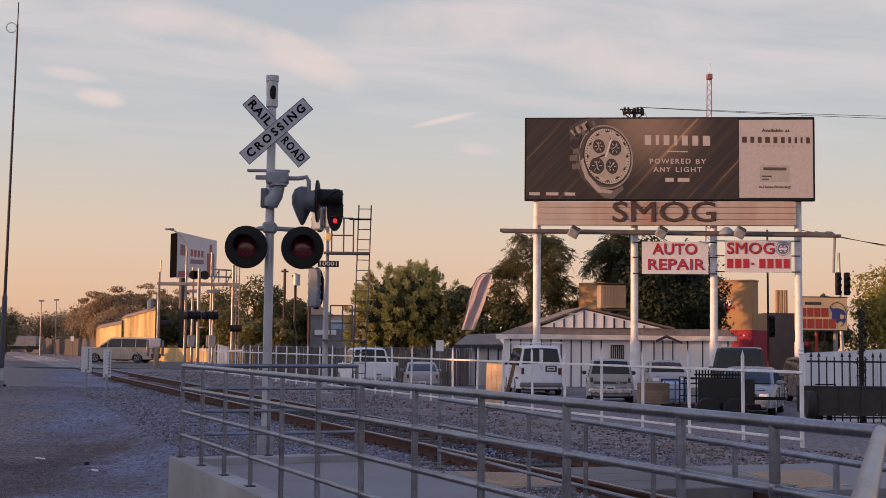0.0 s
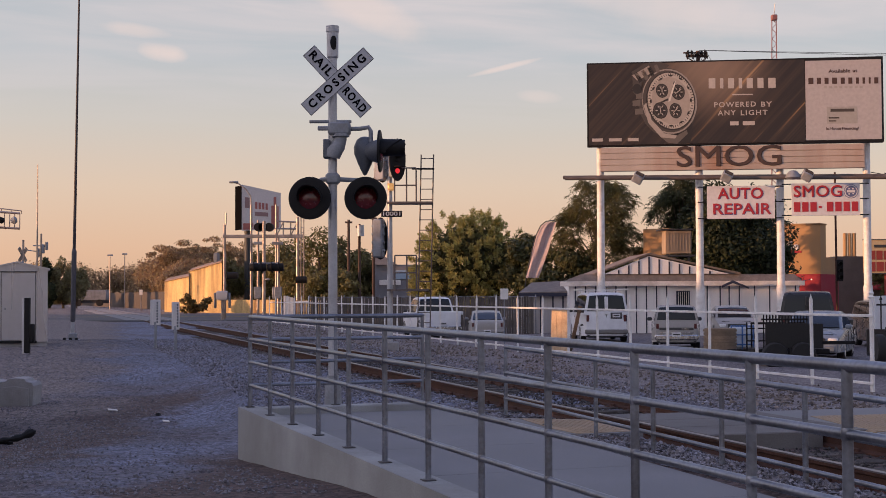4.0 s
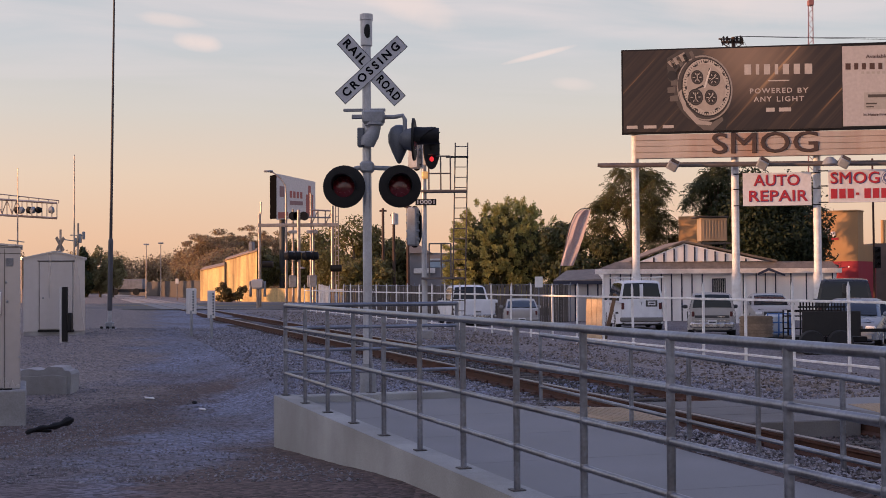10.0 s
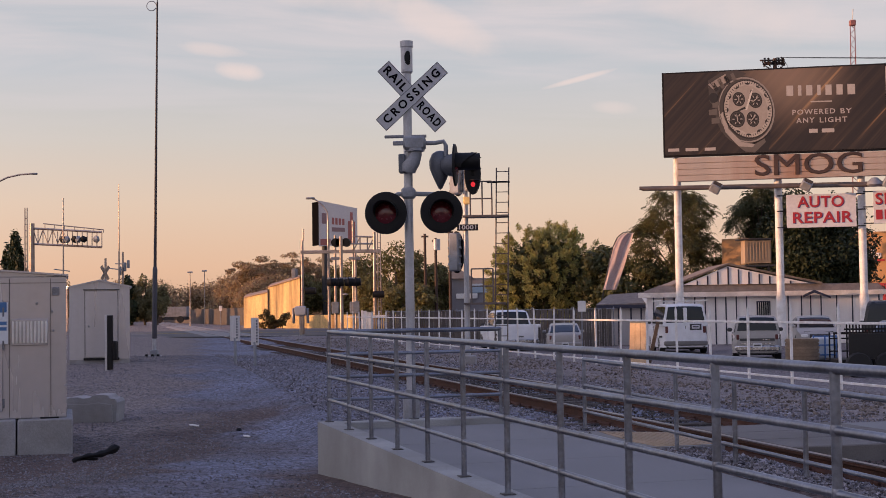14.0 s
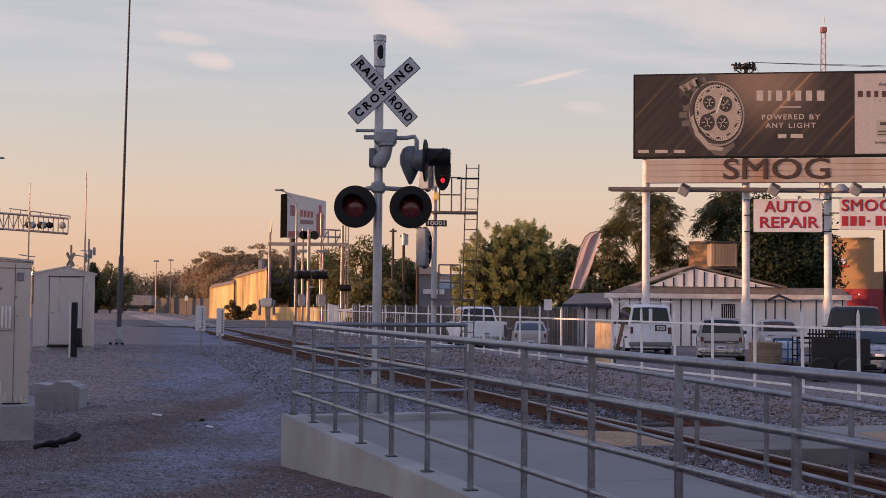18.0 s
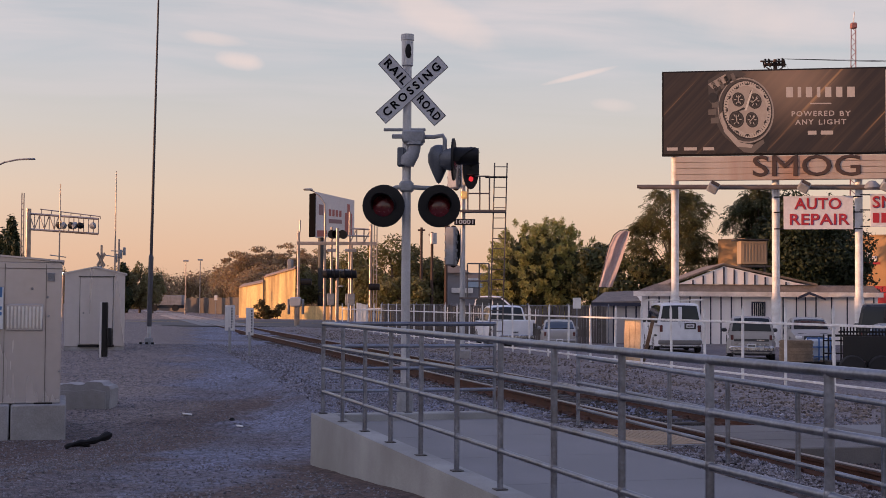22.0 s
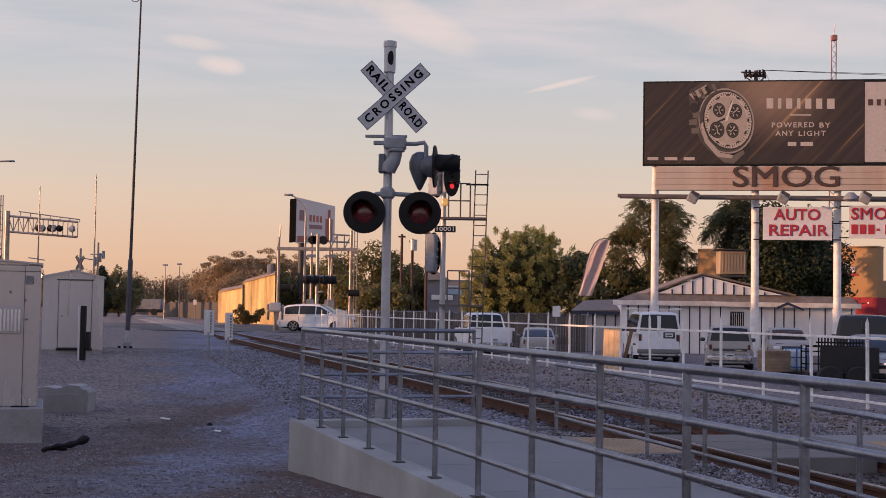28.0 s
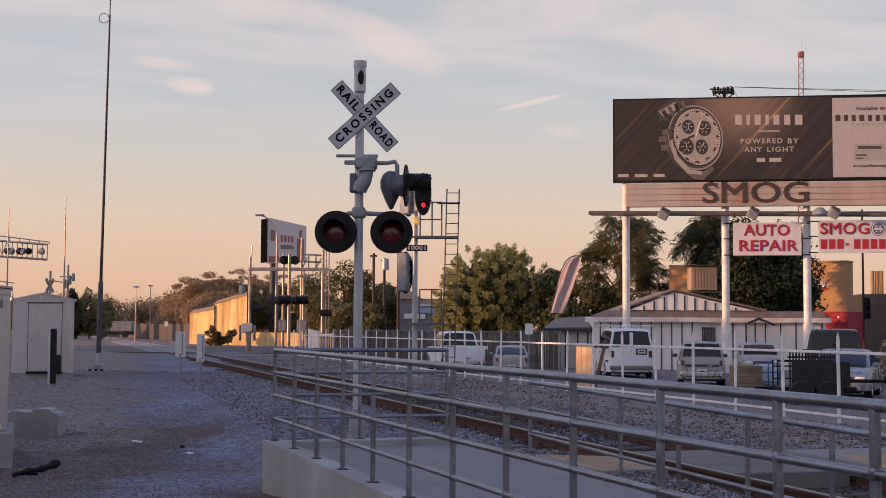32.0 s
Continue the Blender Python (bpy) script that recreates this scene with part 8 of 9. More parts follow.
def build_poles_and_wires():
    wood = material("utility_pole_wood", (0.075, 0.045, 0.034), 0.9, scale=2, vary=0.25, fine=20, bump=0.4, streak=True)
    up = thing("utility_pole", "wooden utility pole with cross arm and transformers behind the billboard", "utility pole", pose(15.22, 75.0, 0))
    zt = 15.04
    part("pole", Shape().rod((0, 0, -0.6), (0, 0, zt + 0.1), 0.16, 0.11, 10), wood, up)
    part("cross_arm", Shape().box(-0.6, 0.5, -0.08, 0.08, zt - 0.25, zt - 0.1, 0.01), wood, up)
    for x in (-0.55, -0.35, 0.2, 0.42):
        part("insulator", Shape().lathe([(0.05, zt - 0.1), (0.09, zt - 0.02), (0.05, zt + 0.05), (0.08, zt + 0.1), (0.0, zt + 0.16)], pose(x, 0, 0), 8), BLACK, up)
    # jumble of fuses, braces and drop wires at the head
    rt = random.Random(31)
    for i in range(9):
        x = -0.62 + i * 0.14
        part("fuse", Shape().rod((x, -0.15, zt - 0.3 + rt.uniform(-0.1, 0.1)), (x + rt.uniform(-0.15, 0.15), -0.25, zt + rt.uniform(-0.1, 0.15)), 0.035, n=6), BLACK, up)
    for i in range(7):
        x = rt.uniform(-0.6, 0.5)
        part("drop_wire", Shape().tube([(x, -0.1, zt), (x + rt.uniform(-0.2, 0.2), -0.2, zt - 0.25 - rt.uniform(0, 0.25)), (rt.uniform(-0.3, 0.3), -0.2, zt - 0.6)], 0.014, 5), BLACK, up)
    part("brace", Shape().rod((-0.7, -0.09, zt - 0.2), (0, -0.12, zt - 0.75), 0.03, n=6).rod((0.55, -0.09, zt - 0.2), (0, -0.12, zt - 0.75), 0.03, n=6), wood, up)
    part("upper_arm", Shape().box(-0.8, 0.55, 0.05, 0.15, zt - 0.02, zt + 0.06, 0.01), wood, up)
    for dz, y in ((0.02, 62.0), (-0.22, 62.2)):
        w = Shape()
        x0 = 15.22 + 0.3 + dz
        pts = [(x0 + i * 3.0, 75.0 + (y - 62.0) * i / 10, zt + 0.14 + dz * i / 10 - 0.35 * math.sin(math.pi * i / 10) * 0.5 - 0.012 * i) for i in range(11)]
        ob = new("power_line", w.tube(pts, 0.014, 5).mesh("power_line", BLACK))
        tagged(ob, "thin dark power line strung from the utility pole", "cable", "power lines")
    for (xa, za, ya), (xb, zb_, yb) in (((22.3, 7.45, 65.5), (38.0, 6.3, 72.0)), ((21.6, 7.5, 65.5), (37.0, 6.75, 72.0))):
        pts = [(xa + (xb - xa) * i / 8, ya + (yb - ya) * i / 8, za + (zb_ - za) * i / 8 - 0.3 * math.sin(math.pi * i / 8)) for i in range(9)]
        tagged(new("power_line", Shape().tube(pts, 0.018, 5).mesh("power_line", BLACK)), "thin dark cable hanging over the lot", "cable", "power lines")
    # poles behind the signal
    for px, top, y in ((648, 372, 114.0), (667, 380, 112.0), (692, 365, 110.0)):
        k = y / 2400
        p = thing("utility_pole", "brown wooden utility pole beyond the street", "utility pole", pose((px - 784) * k, y, 0), "far utility poles")
        part("pole", Shape().rod((0, 0, -0.2), (0, 0, 1.6 + (506 - top) * k), 0.14, 0.11, 9), wood, p)
        part("cross_arm", Shape().box(-0.3, 0.3, -0.07, 0.07, 1.3 + (506 - top) * k, 1.45 + (506 - top) * k), wood, p)
        if px == 667:
            part("transformer", Shape().rod((0.1, -0.4, 0.6 + (506 - top) * k), (0.1, -0.4, 1.5 + (506 - top) * k), 0.3, n=12), SILVER, p, "pale transformer can")
    # tower crane far off
    c = thing("tower_crane", "far red lattice crane boom against the sky", "crane", pose(0, 230.0, 0))
    k = 230.0 / 2400
    redm = material("crane_red", (0.26, 0.11, 0.10), 0.7, scale=1, fine=10)
    X = lambda p: (p - 784) * k
    Z = lambda p: 1.6 - (p - 506) * k
    for a, b_ in (((1398, 700), (1404, 15)), ((1410, 700), (1412, 15))):
        part("chord", Shape().rod((X(a[0]), 0, -0.5), (X(b_[0]), 0, Z(b_[1])), 0.12, 0.08, 6), redm, c)
    z = 510.0
    i = 0
    while z > 20:
        xa, xb = 1399 + (510 - z) / 495 * 5, 1410 + (510 - z) / 495 * 2
        part("lattice", Shape().rod((X(xa if i % 2 else xb), 0, Z(z)), (X(xb if i % 2 else xa), 0, Z(z - 9)), 0.06, n=5), redm, c)
        z -= 9
        i += 1
    part("head", Shape().box(X(1403), X(1413), -0.5, 0.5, Z(18), Z(8), 0.1), redm, c)
    part("mast_tip", Shape().rod((X(1408), 0, Z(8)), (X(1410), 0, Z(-12)), 0.08, n=5), WHITE_PAINT, c)


build_poles_and_wires()

tuft_tree("dense round green tree, its western side lit by the low sun", 3.15, 98.0, 7.75, 9.3, LEAF_ROUND, 21)
frond_tree("tall airy tree with drooping feathered leaves", 10.95, 86.0, -0.3, 9.3, 7.4, LEAF_AIRY, 22, fronds=3300, clumps=92, clear=0.2, span=0.62, leaflet=0.15)
tree("dark dense tree behind the house", 19.7, 86.0, 8.6, 8.4, LEAF_DARK, 23, count=46000, leaf=0.125, trunk=0.22, clear=0.1, clumps=56, shape="dome")
frond_tree("dark leafy tree beside the cooler", 16.75, 88.0, -0.3, 9.7, 5.0, LEAF_OLIVE_DARK, 24, fronds=1700, clear=0.40, clumps=40, span=0.8, leaflet=0.18)
tree("yellow green tree by the shop sign", 40.6, 96.0, 9.0, 9.8, LEAF_YELLOW, 25, count=30000, leaf=0.14, trunk=0.2, clear=0.04, clumps=64, shape="dome")
tree("small olive tree beside the flag", 8.95, 86.0, 4.7, 5.4, LEAF_OLIVE_DARK, 26, count=6000, leaf=0.16, trunk=0.12, clear=0.1, clumps=24, shape="dome")
tree("small dark tree beside the round one", 6.9, 93.0, 6.1, 4.2, LEAF_OLIVE_DARK, 27, count=7000, leaf=0.17, trunk=0.12, clear=0.15, clumps=18)
tree("young tree over the dark building", 33.6, 97.0, 5.4, 4.0, LEAF_OLIVE, 28, count=6000, leaf=0.18, trunk=0.14, clear=0.2, clumps=20)

# ---- street, crossing gear and distance ----
STREET = pose(-19.0, 90.0, 0, 0, 0, -9.8)   # local x runs along the street
ROAD_Z = 0.135


def build_street():
    st = thing("street", "grey asphalt street crossing the railway", "street", STREET, kind="structure")
    part("roadway", Shape().box(-160, 160, -7.5, 0.99, -0.4, ROAD_Z), ASPHALT, st, smooth=False)
    part("far_roadway", Shape().box(-160, 13, 1.0, 19.5, -0.4, ROAD_Z), ASPHALT, st, "far lanes of grey asphalt", smooth=False)
    line = plain("road_marking", (0.55, 0.54, 0.50), 0.7)
    part("edge_line", Shape().box(4.5, 8.4, -7.2, -7.05, ROAD_Z + 0.004, ROAD_Z + 0.01), line, st, "white stop line", smooth=False)
    yel = plain("yellow_marking", (0.42, 0.30, 0.06), 0.7)
    for y in (6.0, 6.25):
        part("centre_line", Shape().box(-150, 12.5, y - 0.05, y + 0.05, ROAD_Z + 0.004, ROAD_Z + 0.01), yel, st, "yellow centre line", smooth=False)
    # crossing panels between and beside the rails
    for n0, n1 in ((5.6, 6.48), (6.62, 7.98), (8.12, 8.95)):
        for i in range(11):
            s = 84.5 + i * 2.45
            o = part("crossing_panel", Shape().box(n0, n1, s, s + 2.43, -0.1, 0.147, 0.012), SLAB, st, smooth=False)
            o.matrix_parent_inverse = STREET.inverted()
            o.matrix_basis = TRK
    part("kerb", Shape().box(13.3, 150, 1.0, 1.25, -0.3, ROAD_Z + 0.14, 0.02), CONCRETE, st)


build_street()

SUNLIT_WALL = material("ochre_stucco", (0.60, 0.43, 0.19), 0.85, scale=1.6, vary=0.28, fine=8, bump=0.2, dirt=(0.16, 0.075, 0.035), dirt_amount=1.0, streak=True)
GEAR_STEEL = material("weathered_gear_steel", (0.38, 0.32, 0.29), 0.40, 0.62, scale=2, vary=0.25, fine=30, bump=0.15, dirt=(0.16, 0.13, 0.11), dirt_amount=0.7)


def build_warehouse():
    Y = 125.0
    k = Y / 2400
    X = lambda p: (p - 784) * k
    Z = lambda p: 1.6 - (p - 506) * k
    w = thing("warehouse", "ochre warehouse with a curved roof, lit by the low sun", "warehouse", pose(0, Y, 0))
    roofm = material("pale_metal_roof", (0.30, 0.20, 0.14), 0.7, 0.1, scale=1, vary=0.15, fine=15, bump=0.1)
    # two wall faces turned towards the sun's side, at different depths
    def at(p, d):
        return ((p - 784) * (Y + d) / 2400, d)

    def high(py, d):
        return 1.6 - (py - 506) * (Y + d) / 2400

    corners = [(*at(324, 4.0), high(481, 4.0)), (*at(368, 0.0), high(466, 0.0)), (*at(424, -4.5), high(447, -4.5))]

    def wall_of(a, b, za, zb_, thick):
        return Shape().add([(a[0], a[1], -0.2), (b[0], b[1], -0.2), (b[0], b[1], zb_), (a[0], a[1], za), (a[0] - 0.1, a[1] + thick, -0.2), (b[0] - 0.1, b[1] + thick, -0.2), (b[0] - 0.1, b[1] + thick, zb_), (a[0] - 0.1, a[1] + thick, za)],
                           [(0, 1, 2, 3), (7, 6, 5, 4), (0, 4, 5, 1), (1, 5, 6, 2), (2, 6, 7, 3), (3, 7, 4, 0)])

    part("side_wall", wall_of(corners[0], corners[1], corners[0][2], high(472, 0), 0.4), SUNLIT_WALL, w, "lower ochre wall", smooth=False)
    part("front_wall", wall_of(corners[1], corners[2], high(463, 0), corners[2][2], 0.4), SUNLIT_WALL, w, "tall ochre wall with brown streaks", smooth=False)
    part("gable_wall", wall_of(corners[0], (corners[0][0] - 1.2, 12.0), corners[0][2], corners[0][2], 0.3), SUNLIT_WALL, w, smooth=False)
    # shallow curved roof: rises in steps from the eaves to the back
    for nm, (a, b), za, zb_, n_ in (("roof", (corners[0], corners[1]), corners[0][2], high(472, 0), 5), ("upper_roof", (corners[1], corners[2]), high(463, 0), corners[2][2], 4)):
        vs, fs = [], []
        for i in range(n_ + 1):
            q = i / n_
            rise = 0.42 * math.sin(q * math.pi / 2)
            for (px_, py_, _), z in ((a, za), (b, zb_)):
                vs += [(px_ - 0.9 * q, py_ - 0.25 + 8.0 * q, z + 0.02 + rise), (px_ - 0.9 * q, py_ - 0.25 + 8.0 * q, z + 0.10 + rise)]
        for i in range(n_):
            k_ = 4 * i
            fs += [(k_, k_ + 2, k_ + 6, k_ + 4), (k_ + 1, k_ + 5, k_ + 7, k_ + 3), (k_, k_ + 4, k_ + 5, k_ + 1), (k_ + 2, k_ + 3, k_ + 7, k_ + 6)]
        fs += [(0, 1, 3, 2), (4 * n_, 4 * n_ + 2, 4 * n_ + 3, 4 * n_ + 1)]
        part(nm, Shape().add(vs, fs), roofm, w, "low curved metal roof")
    part("roof_unit", Shape().box(X(417), X(424), -2.6, -1.2, high(449, -2), high(430, -2), 0.06), OLD_CONCRETE, w)
    part("down_pipe", Shape().rod((corners[1][0], -0.2, 0), (corners[1][0], -0.2, high(466, 0)), 0.08, n=8), BUMPER, w)
    lw = thing("low_wall", "low ochre wall along the street, lit by the sun", "wall", pose(0, 119.0, 0), kind="structure")
    k2 = 119.0 / 2400
    part("wall", Shape().plan([((395 - 784) * k2, 0.8), ((535 - 784) * k2, -3.4), ((535 - 784) * k2, -3.1), ((395 - 784) * k2, 1.1)], -0.2, 1.6 - (513 - 506) * k2), SUNLIT_WALL, lw, smooth=False)
    pn = thing("sheet_fence", "pale corrugated sheet fence panel by the street", "fence", pose(0, 78.0, 0))
    k3 = 78.0 / 2400
    for i in range(6):
        x = (533 + i * 3.4 - 784) * k3
        part("sheet", Shape().box(x, x + 0.105, 0.03 * (i % 2), 0.05 + 0.03 * (i % 2), -0.1, 1.6 - (506 + i * 0.8 - 506) * k3), WHITE_PAINT, pn)
    cf = thing("picket_fence", "cream picket fence behind the crossing, lit by the sun", "fence", pose(0, 84.0, 0))
    k4 = 84.0 / 2400
    for i in range(18):
        x = (556 + i * 4.2 - 784) * k4
        part("picket", Shape().box(x - 0.03, x + 0.03, 0, 0.03, -0.1, 1.6 - (514 - 506) * k4), SUNLIT_WALL, cf)
    part("rail", Shape().box((553 - 784) * k4, (632 - 784) * k4, -0.03, -0.002, 1.2, 1.28), WHITE_POST, cf)


build_warehouse()


def build_slat_fence():
    """Dull wire fence woven with slats, between the lot and the street."""
    slat_m = material("dull_fence_slat", (0.085, 0.075, 0.070), 0.9, scale=3, vary=0.25, fine=20, bump=0.2, per_object=0.3)
    f = thing("slat_fence", "dull brown wire fence woven with slats beside the street", "fence", pose(-6.6, 77.0, 0, 0, 0, -33))
    slat = Shape().box(-0.06, 0.06, -0.01, 0.01, -0.6, 1.50, 0.004).mesh("slat", slat_m)
    rng = random.Random(71)
    for i in range(100):
        p = new("slat", slat)
        p.parent = f
        p.matrix_local = pose(i * 0.145, 0, rng.uniform(-0.05, 0.03), 0, rng.uniform(-1, 1), 0)
    for i in range(7):
        part("post", Shape().rod((i * 2.42, 0.05, -0.6), (i * 2.42, 0.05, 1.62), 0.03, n=8), GALV, f)
    part("top_rail", Shape().rod((-0.1, 0.05, 1.5), (14.6, 0.05, 1.5), 0.022, n=6), GALV, f)


build_slat_fence()


def gear(Y):
    k = Y / 2400
    return (lambda p: (p - 784) * k), (lambda p: 1.6 - (p - 506) * k)


def build_crossing_gear():
    """Masts, gates and cantilevers where the street crosses the track."""
    X, Z = gear(88.0)
    g = 0.1
    # cantilever with a truss walkway
    c = thing("signal_cantilever", "silver cantilever with truss walkway over the street", "signal cantilever", pose(0, 88.0, 0))
    for p, top, r in ((558, 367, 0.12), (429, 380, 0.11)):
        part("column", Shape().rod((X(p), 0, g - 0.3), (X(p), 0, Z(top)), r, r * 0.8, 12), GEAR_STEEL, c, "silver column")
    for p in (564, 569):
        part("ladder_rail", Shape().rod((X(p), -0.1, 1.0), (X(p), -0.1, Z(365)), 0.035, n=6), GEAR_STEEL, c)
    for i in range(16):
        z = 1.2 + i * 0.32
        part("rung", Shape().rod((X(564), -0.1, z), (X(569), -0.1, z), 0.025, n=5), GEAR_STEEL, c)
    part("beam", Shape().box(X(426), X(569), -0.12, 0.12, Z(404), Z(398), 0.02), GEAR_STEEL, c, "long box beam")
    for y0, a, b in ((386, 476, 560), (374, 519, 560)):
        part("chord", Shape().rod((X(a), 0.2, Z(y0)), (X(b), 0.2, Z(y0 + 2)), 0.06, n=6), GEAR_STEEL, c)
    for p in (520, 532, 545, 556):
        part("strut", Shape().rod((X(p), 0.2, Z(400)), (X(p), 0.2, Z(374)), 0.045, n=6), GEAR_STEEL, c)
    for p in (520, 545):
        part("brace", Shape().rod((X(p), 0.2, Z(400)), (X(p + 12), 0.2, Z(375)), 0.04, n=6), GEAR_STEEL, c)
    for p in (489, 497, 508):
        part("light_back", Shape().rod((X(p), -0.3, Z(385)), (X(p), 0.3, Z(385)), 0.28, n=16), BLACK, c, "round dark crossing light")
    part("finial_pole", Shape().rod((X(431), 0, Z(381)), (X(431.5), 0, Z(376) + 0.6), 0.05, n=6), GEAR_STEEL, c)
    for p, q in ((444, 470), (565, 478)):
        part("side_light", Shape().rod((X(p) - 0.35, -0.2, Z(q)), (X(p) + 0.35, -0.2, Z(q)), 0.22, n=14), BLACK, c, "dark crossing light")
    # gate mechanism
    m = thing("gate_mechanism", "grey crossing gate mechanism box on a post", "gate mechanism", pose(-12.56, 84.0, 0))
    part("post", Shape().rod((0, 0, g - 0.3), (0, 0, 1.9), 0.09, n=10), GEAR_STEEL, m)
    part("case", Shape().box(-0.32, 0.32, -0.30, 0.25, 1.32, 1.92, 0.06), SHEET_METAL, m, "grey mechanism case")
    part("lid", Shape().box(-0.34, 0.34, -0.33, -0.302, 1.42, 1.88, 0.03), SHEET_METAL, m)
    for s in (-0.44, 0.44):
        part("counterweight", Shape().box(s - 0.06, s + 0.06, -0.2, 0.2, 0.85, 1.8, 0.03), GALV, m)
    # flashing light mast
    X2, Z2 = gear(86.0)
    f = thing("crossing_signal", "silver crossing mast with dark lights beside the street", "crossing signal", pose(X2(498.5), 86.0, 0))
    part("mast", Shape().rod((0, 0, g - 0.3), (0, 0, Z2(374)), 0.12, 0.10, 12), GEAR_STEEL, f)
    part("light_arm", Shape().rod((-0.9, -0.1, Z2(449)), (0.95, -0.1, Z2(449)), 0.06, n=8), GREY_CAST, f)
    for x in (-0.62, -0.15, 0.5, 0.95):
        d = part("light", Shape().lathe([(0.0, -0.3), (0.2, -0.28), (0.26, -0.03), (0.36, -0.02), (0.36, 0.02), (0.26, 0.03), (0.24, 0.3), (0.0, 0.3)], pose(x, -0.1, Z2(456), 0, 84, 0), 16), BLACK, f, "dark round crossing light")
    part("bell", Shape().lathe([(0.0, 0.12), (0.16, 0.06), (0.18, 0.0), (0.0, -0.02)], pose(0.25, -0.2, Z2(478)), 12), GEAR_STEEL, f)
    # further sunlit masts
    for p, top, y in ((524, 398, 90.0), (488, 372, 91.0), (520, 345, 92.0)):
        Xp, Zp = gear(y)
        t = thing("signal_mast", "pale steel mast beside the crossing", "mast", pose(Xp(p), y, 0), "crossing masts")
        part("mast", Shape().rod((0, 0, g - 0.3), (0, 0, Zp(top)), 0.10, 0.075, 10), GEAR_STEEL, t)
        part("bracket", Shape().box(-0.3, 0.3, -0.1, 0.1, Zp(max(top, 400)) - 0.6, Zp(max(top, 400)) - 0.4, 0.02), GREY_CAST, t)
        part("box", Shape().box(-0.25, 0.25, -0.3, -0.145, 1.4, 2.2, 0.04), GREY_CAST, t)
    # street lamp
    X3, Z3 = gear(94.0)
    l = thing("street_lamp", "tall grey street lamp with a curved arm", "street lamp", pose(X3(476), 94.0, 0))
    part("pole", Shape().rod((0, 0, g - 0.3), (0, 0, Z3(345)), 0.11, 0.07, 12), GEAR_STEEL, l)
    part("arm", Shape().tube([(0, 0, Z3(345)), (-0.05, 0, Z3(330)), (-0.35, 0, Z3(318)), (-0.85, 0, Z3(308)), (-1.2, 0, Z3(305))], 0.05, 8), GEAR_STEEL, l)
    part("lamp_head", Shape().box(-1.55, -0.9, -0.14, 0.14, Z3(305) - 0.07, Z3(305) + 0.07, 0.05), GREY_CAST, l)


build_crossing_gear()


def build_far_billboard():
    Y = 125.0
    X, Z = gear(Y)
    b = thing("billboard", "far two-sided billboard with a white face on a dark post", "billboard", pose(0, Y, 0))
    part("post", Shape().rod((X(467), 1.0, -0.3), (X(467), 1.0, Z(380)), 0.3, n=12), BUMPER, b, "dark round post")
    part("back_panel", Shape().plan([(X(444), 1.2), (X(459), -0.1), (X(459), 0.2), (X(444), 1.5)], Z(389), Z(311)), plain("matt_black", (0.006, 0.006, 0.007), 1.0, spec=0.0), b, "dark back panel", smooth=False)
    k = (Z(390) - Z(388))
    face = part("face", Shape().add([(X(459), 0, Z(391)), (X(523), 2.2, Z(386)), (X(523), 2.2, Z(321)), (X(459), 0, Z(309)), (X(459), 0.3, Z(391)), (X(523), 2.5, Z(386)), (X(523), 2.5, Z(321)), (X(459), 0.3, Z(309))], [(0, 1, 2, 3), (7, 6, 5, 4), (0, 4, 5, 1), (1, 5, 6, 2), (2, 6, 7, 3), (3, 7, 4, 0)]), plain("poster_white", (0.66, 0.61, 0.60), 0.6), b, "white printed face", smooth=False)
    red = plain("poster_red", (0.42, 0.14, 0.12), 0.6)
    brn = plain("poster_brown", (0.30, 0.18, 0.18), 0.6)
    dirx, diry = X(523) - X(459), 2.2

    def patch(u0, u1, v0, v1, mat, label):
        pts = []
        for u, v in ((u0, v0), (u1, v0), (u1, v1), (u0, v1)):
            lo, hi = Z(391) + (Z(386) - Z(391)) * u, Z(309) + (Z(321) - Z(309)) * u
            pts.append((X(459) + dirx * u, diry * u - 0.02, lo + (hi - lo) * v))
        pts += [(x, y + 0.015, z) for x, y, z in pts]
        part("print_bar", Shape().add(pts, [(0, 1, 2, 3), (7, 6, 5, 4), (0, 4, 5, 1), (1, 5, 6, 2), (2, 6, 7, 3), (3, 7, 4, 0)]), mat, face, label, smooth=False)

    patch(0.08, 0.2, 0.50, 0.74, brn, "brown bar in place of a word")
    for i in range(4):
        patch(0.34 + i * 0.09, 0.40 + i * 0.09, 0.50, 0.66, red, "red bar in place of a letter")
    patch(0.34, 0.68, 0.33, 0.43, brn, "brown bar in place of a word")
    patch(0.76, 0.95, 0.02, 0.62, red, "red printed bottle shape")
    patch(0.82, 0.89, 0.62, 0.86, red, "red printed bottle neck")
    patch(0.04, 0.3, 0.02, 0.16, red, "red printed shape")


build_far_billboard()


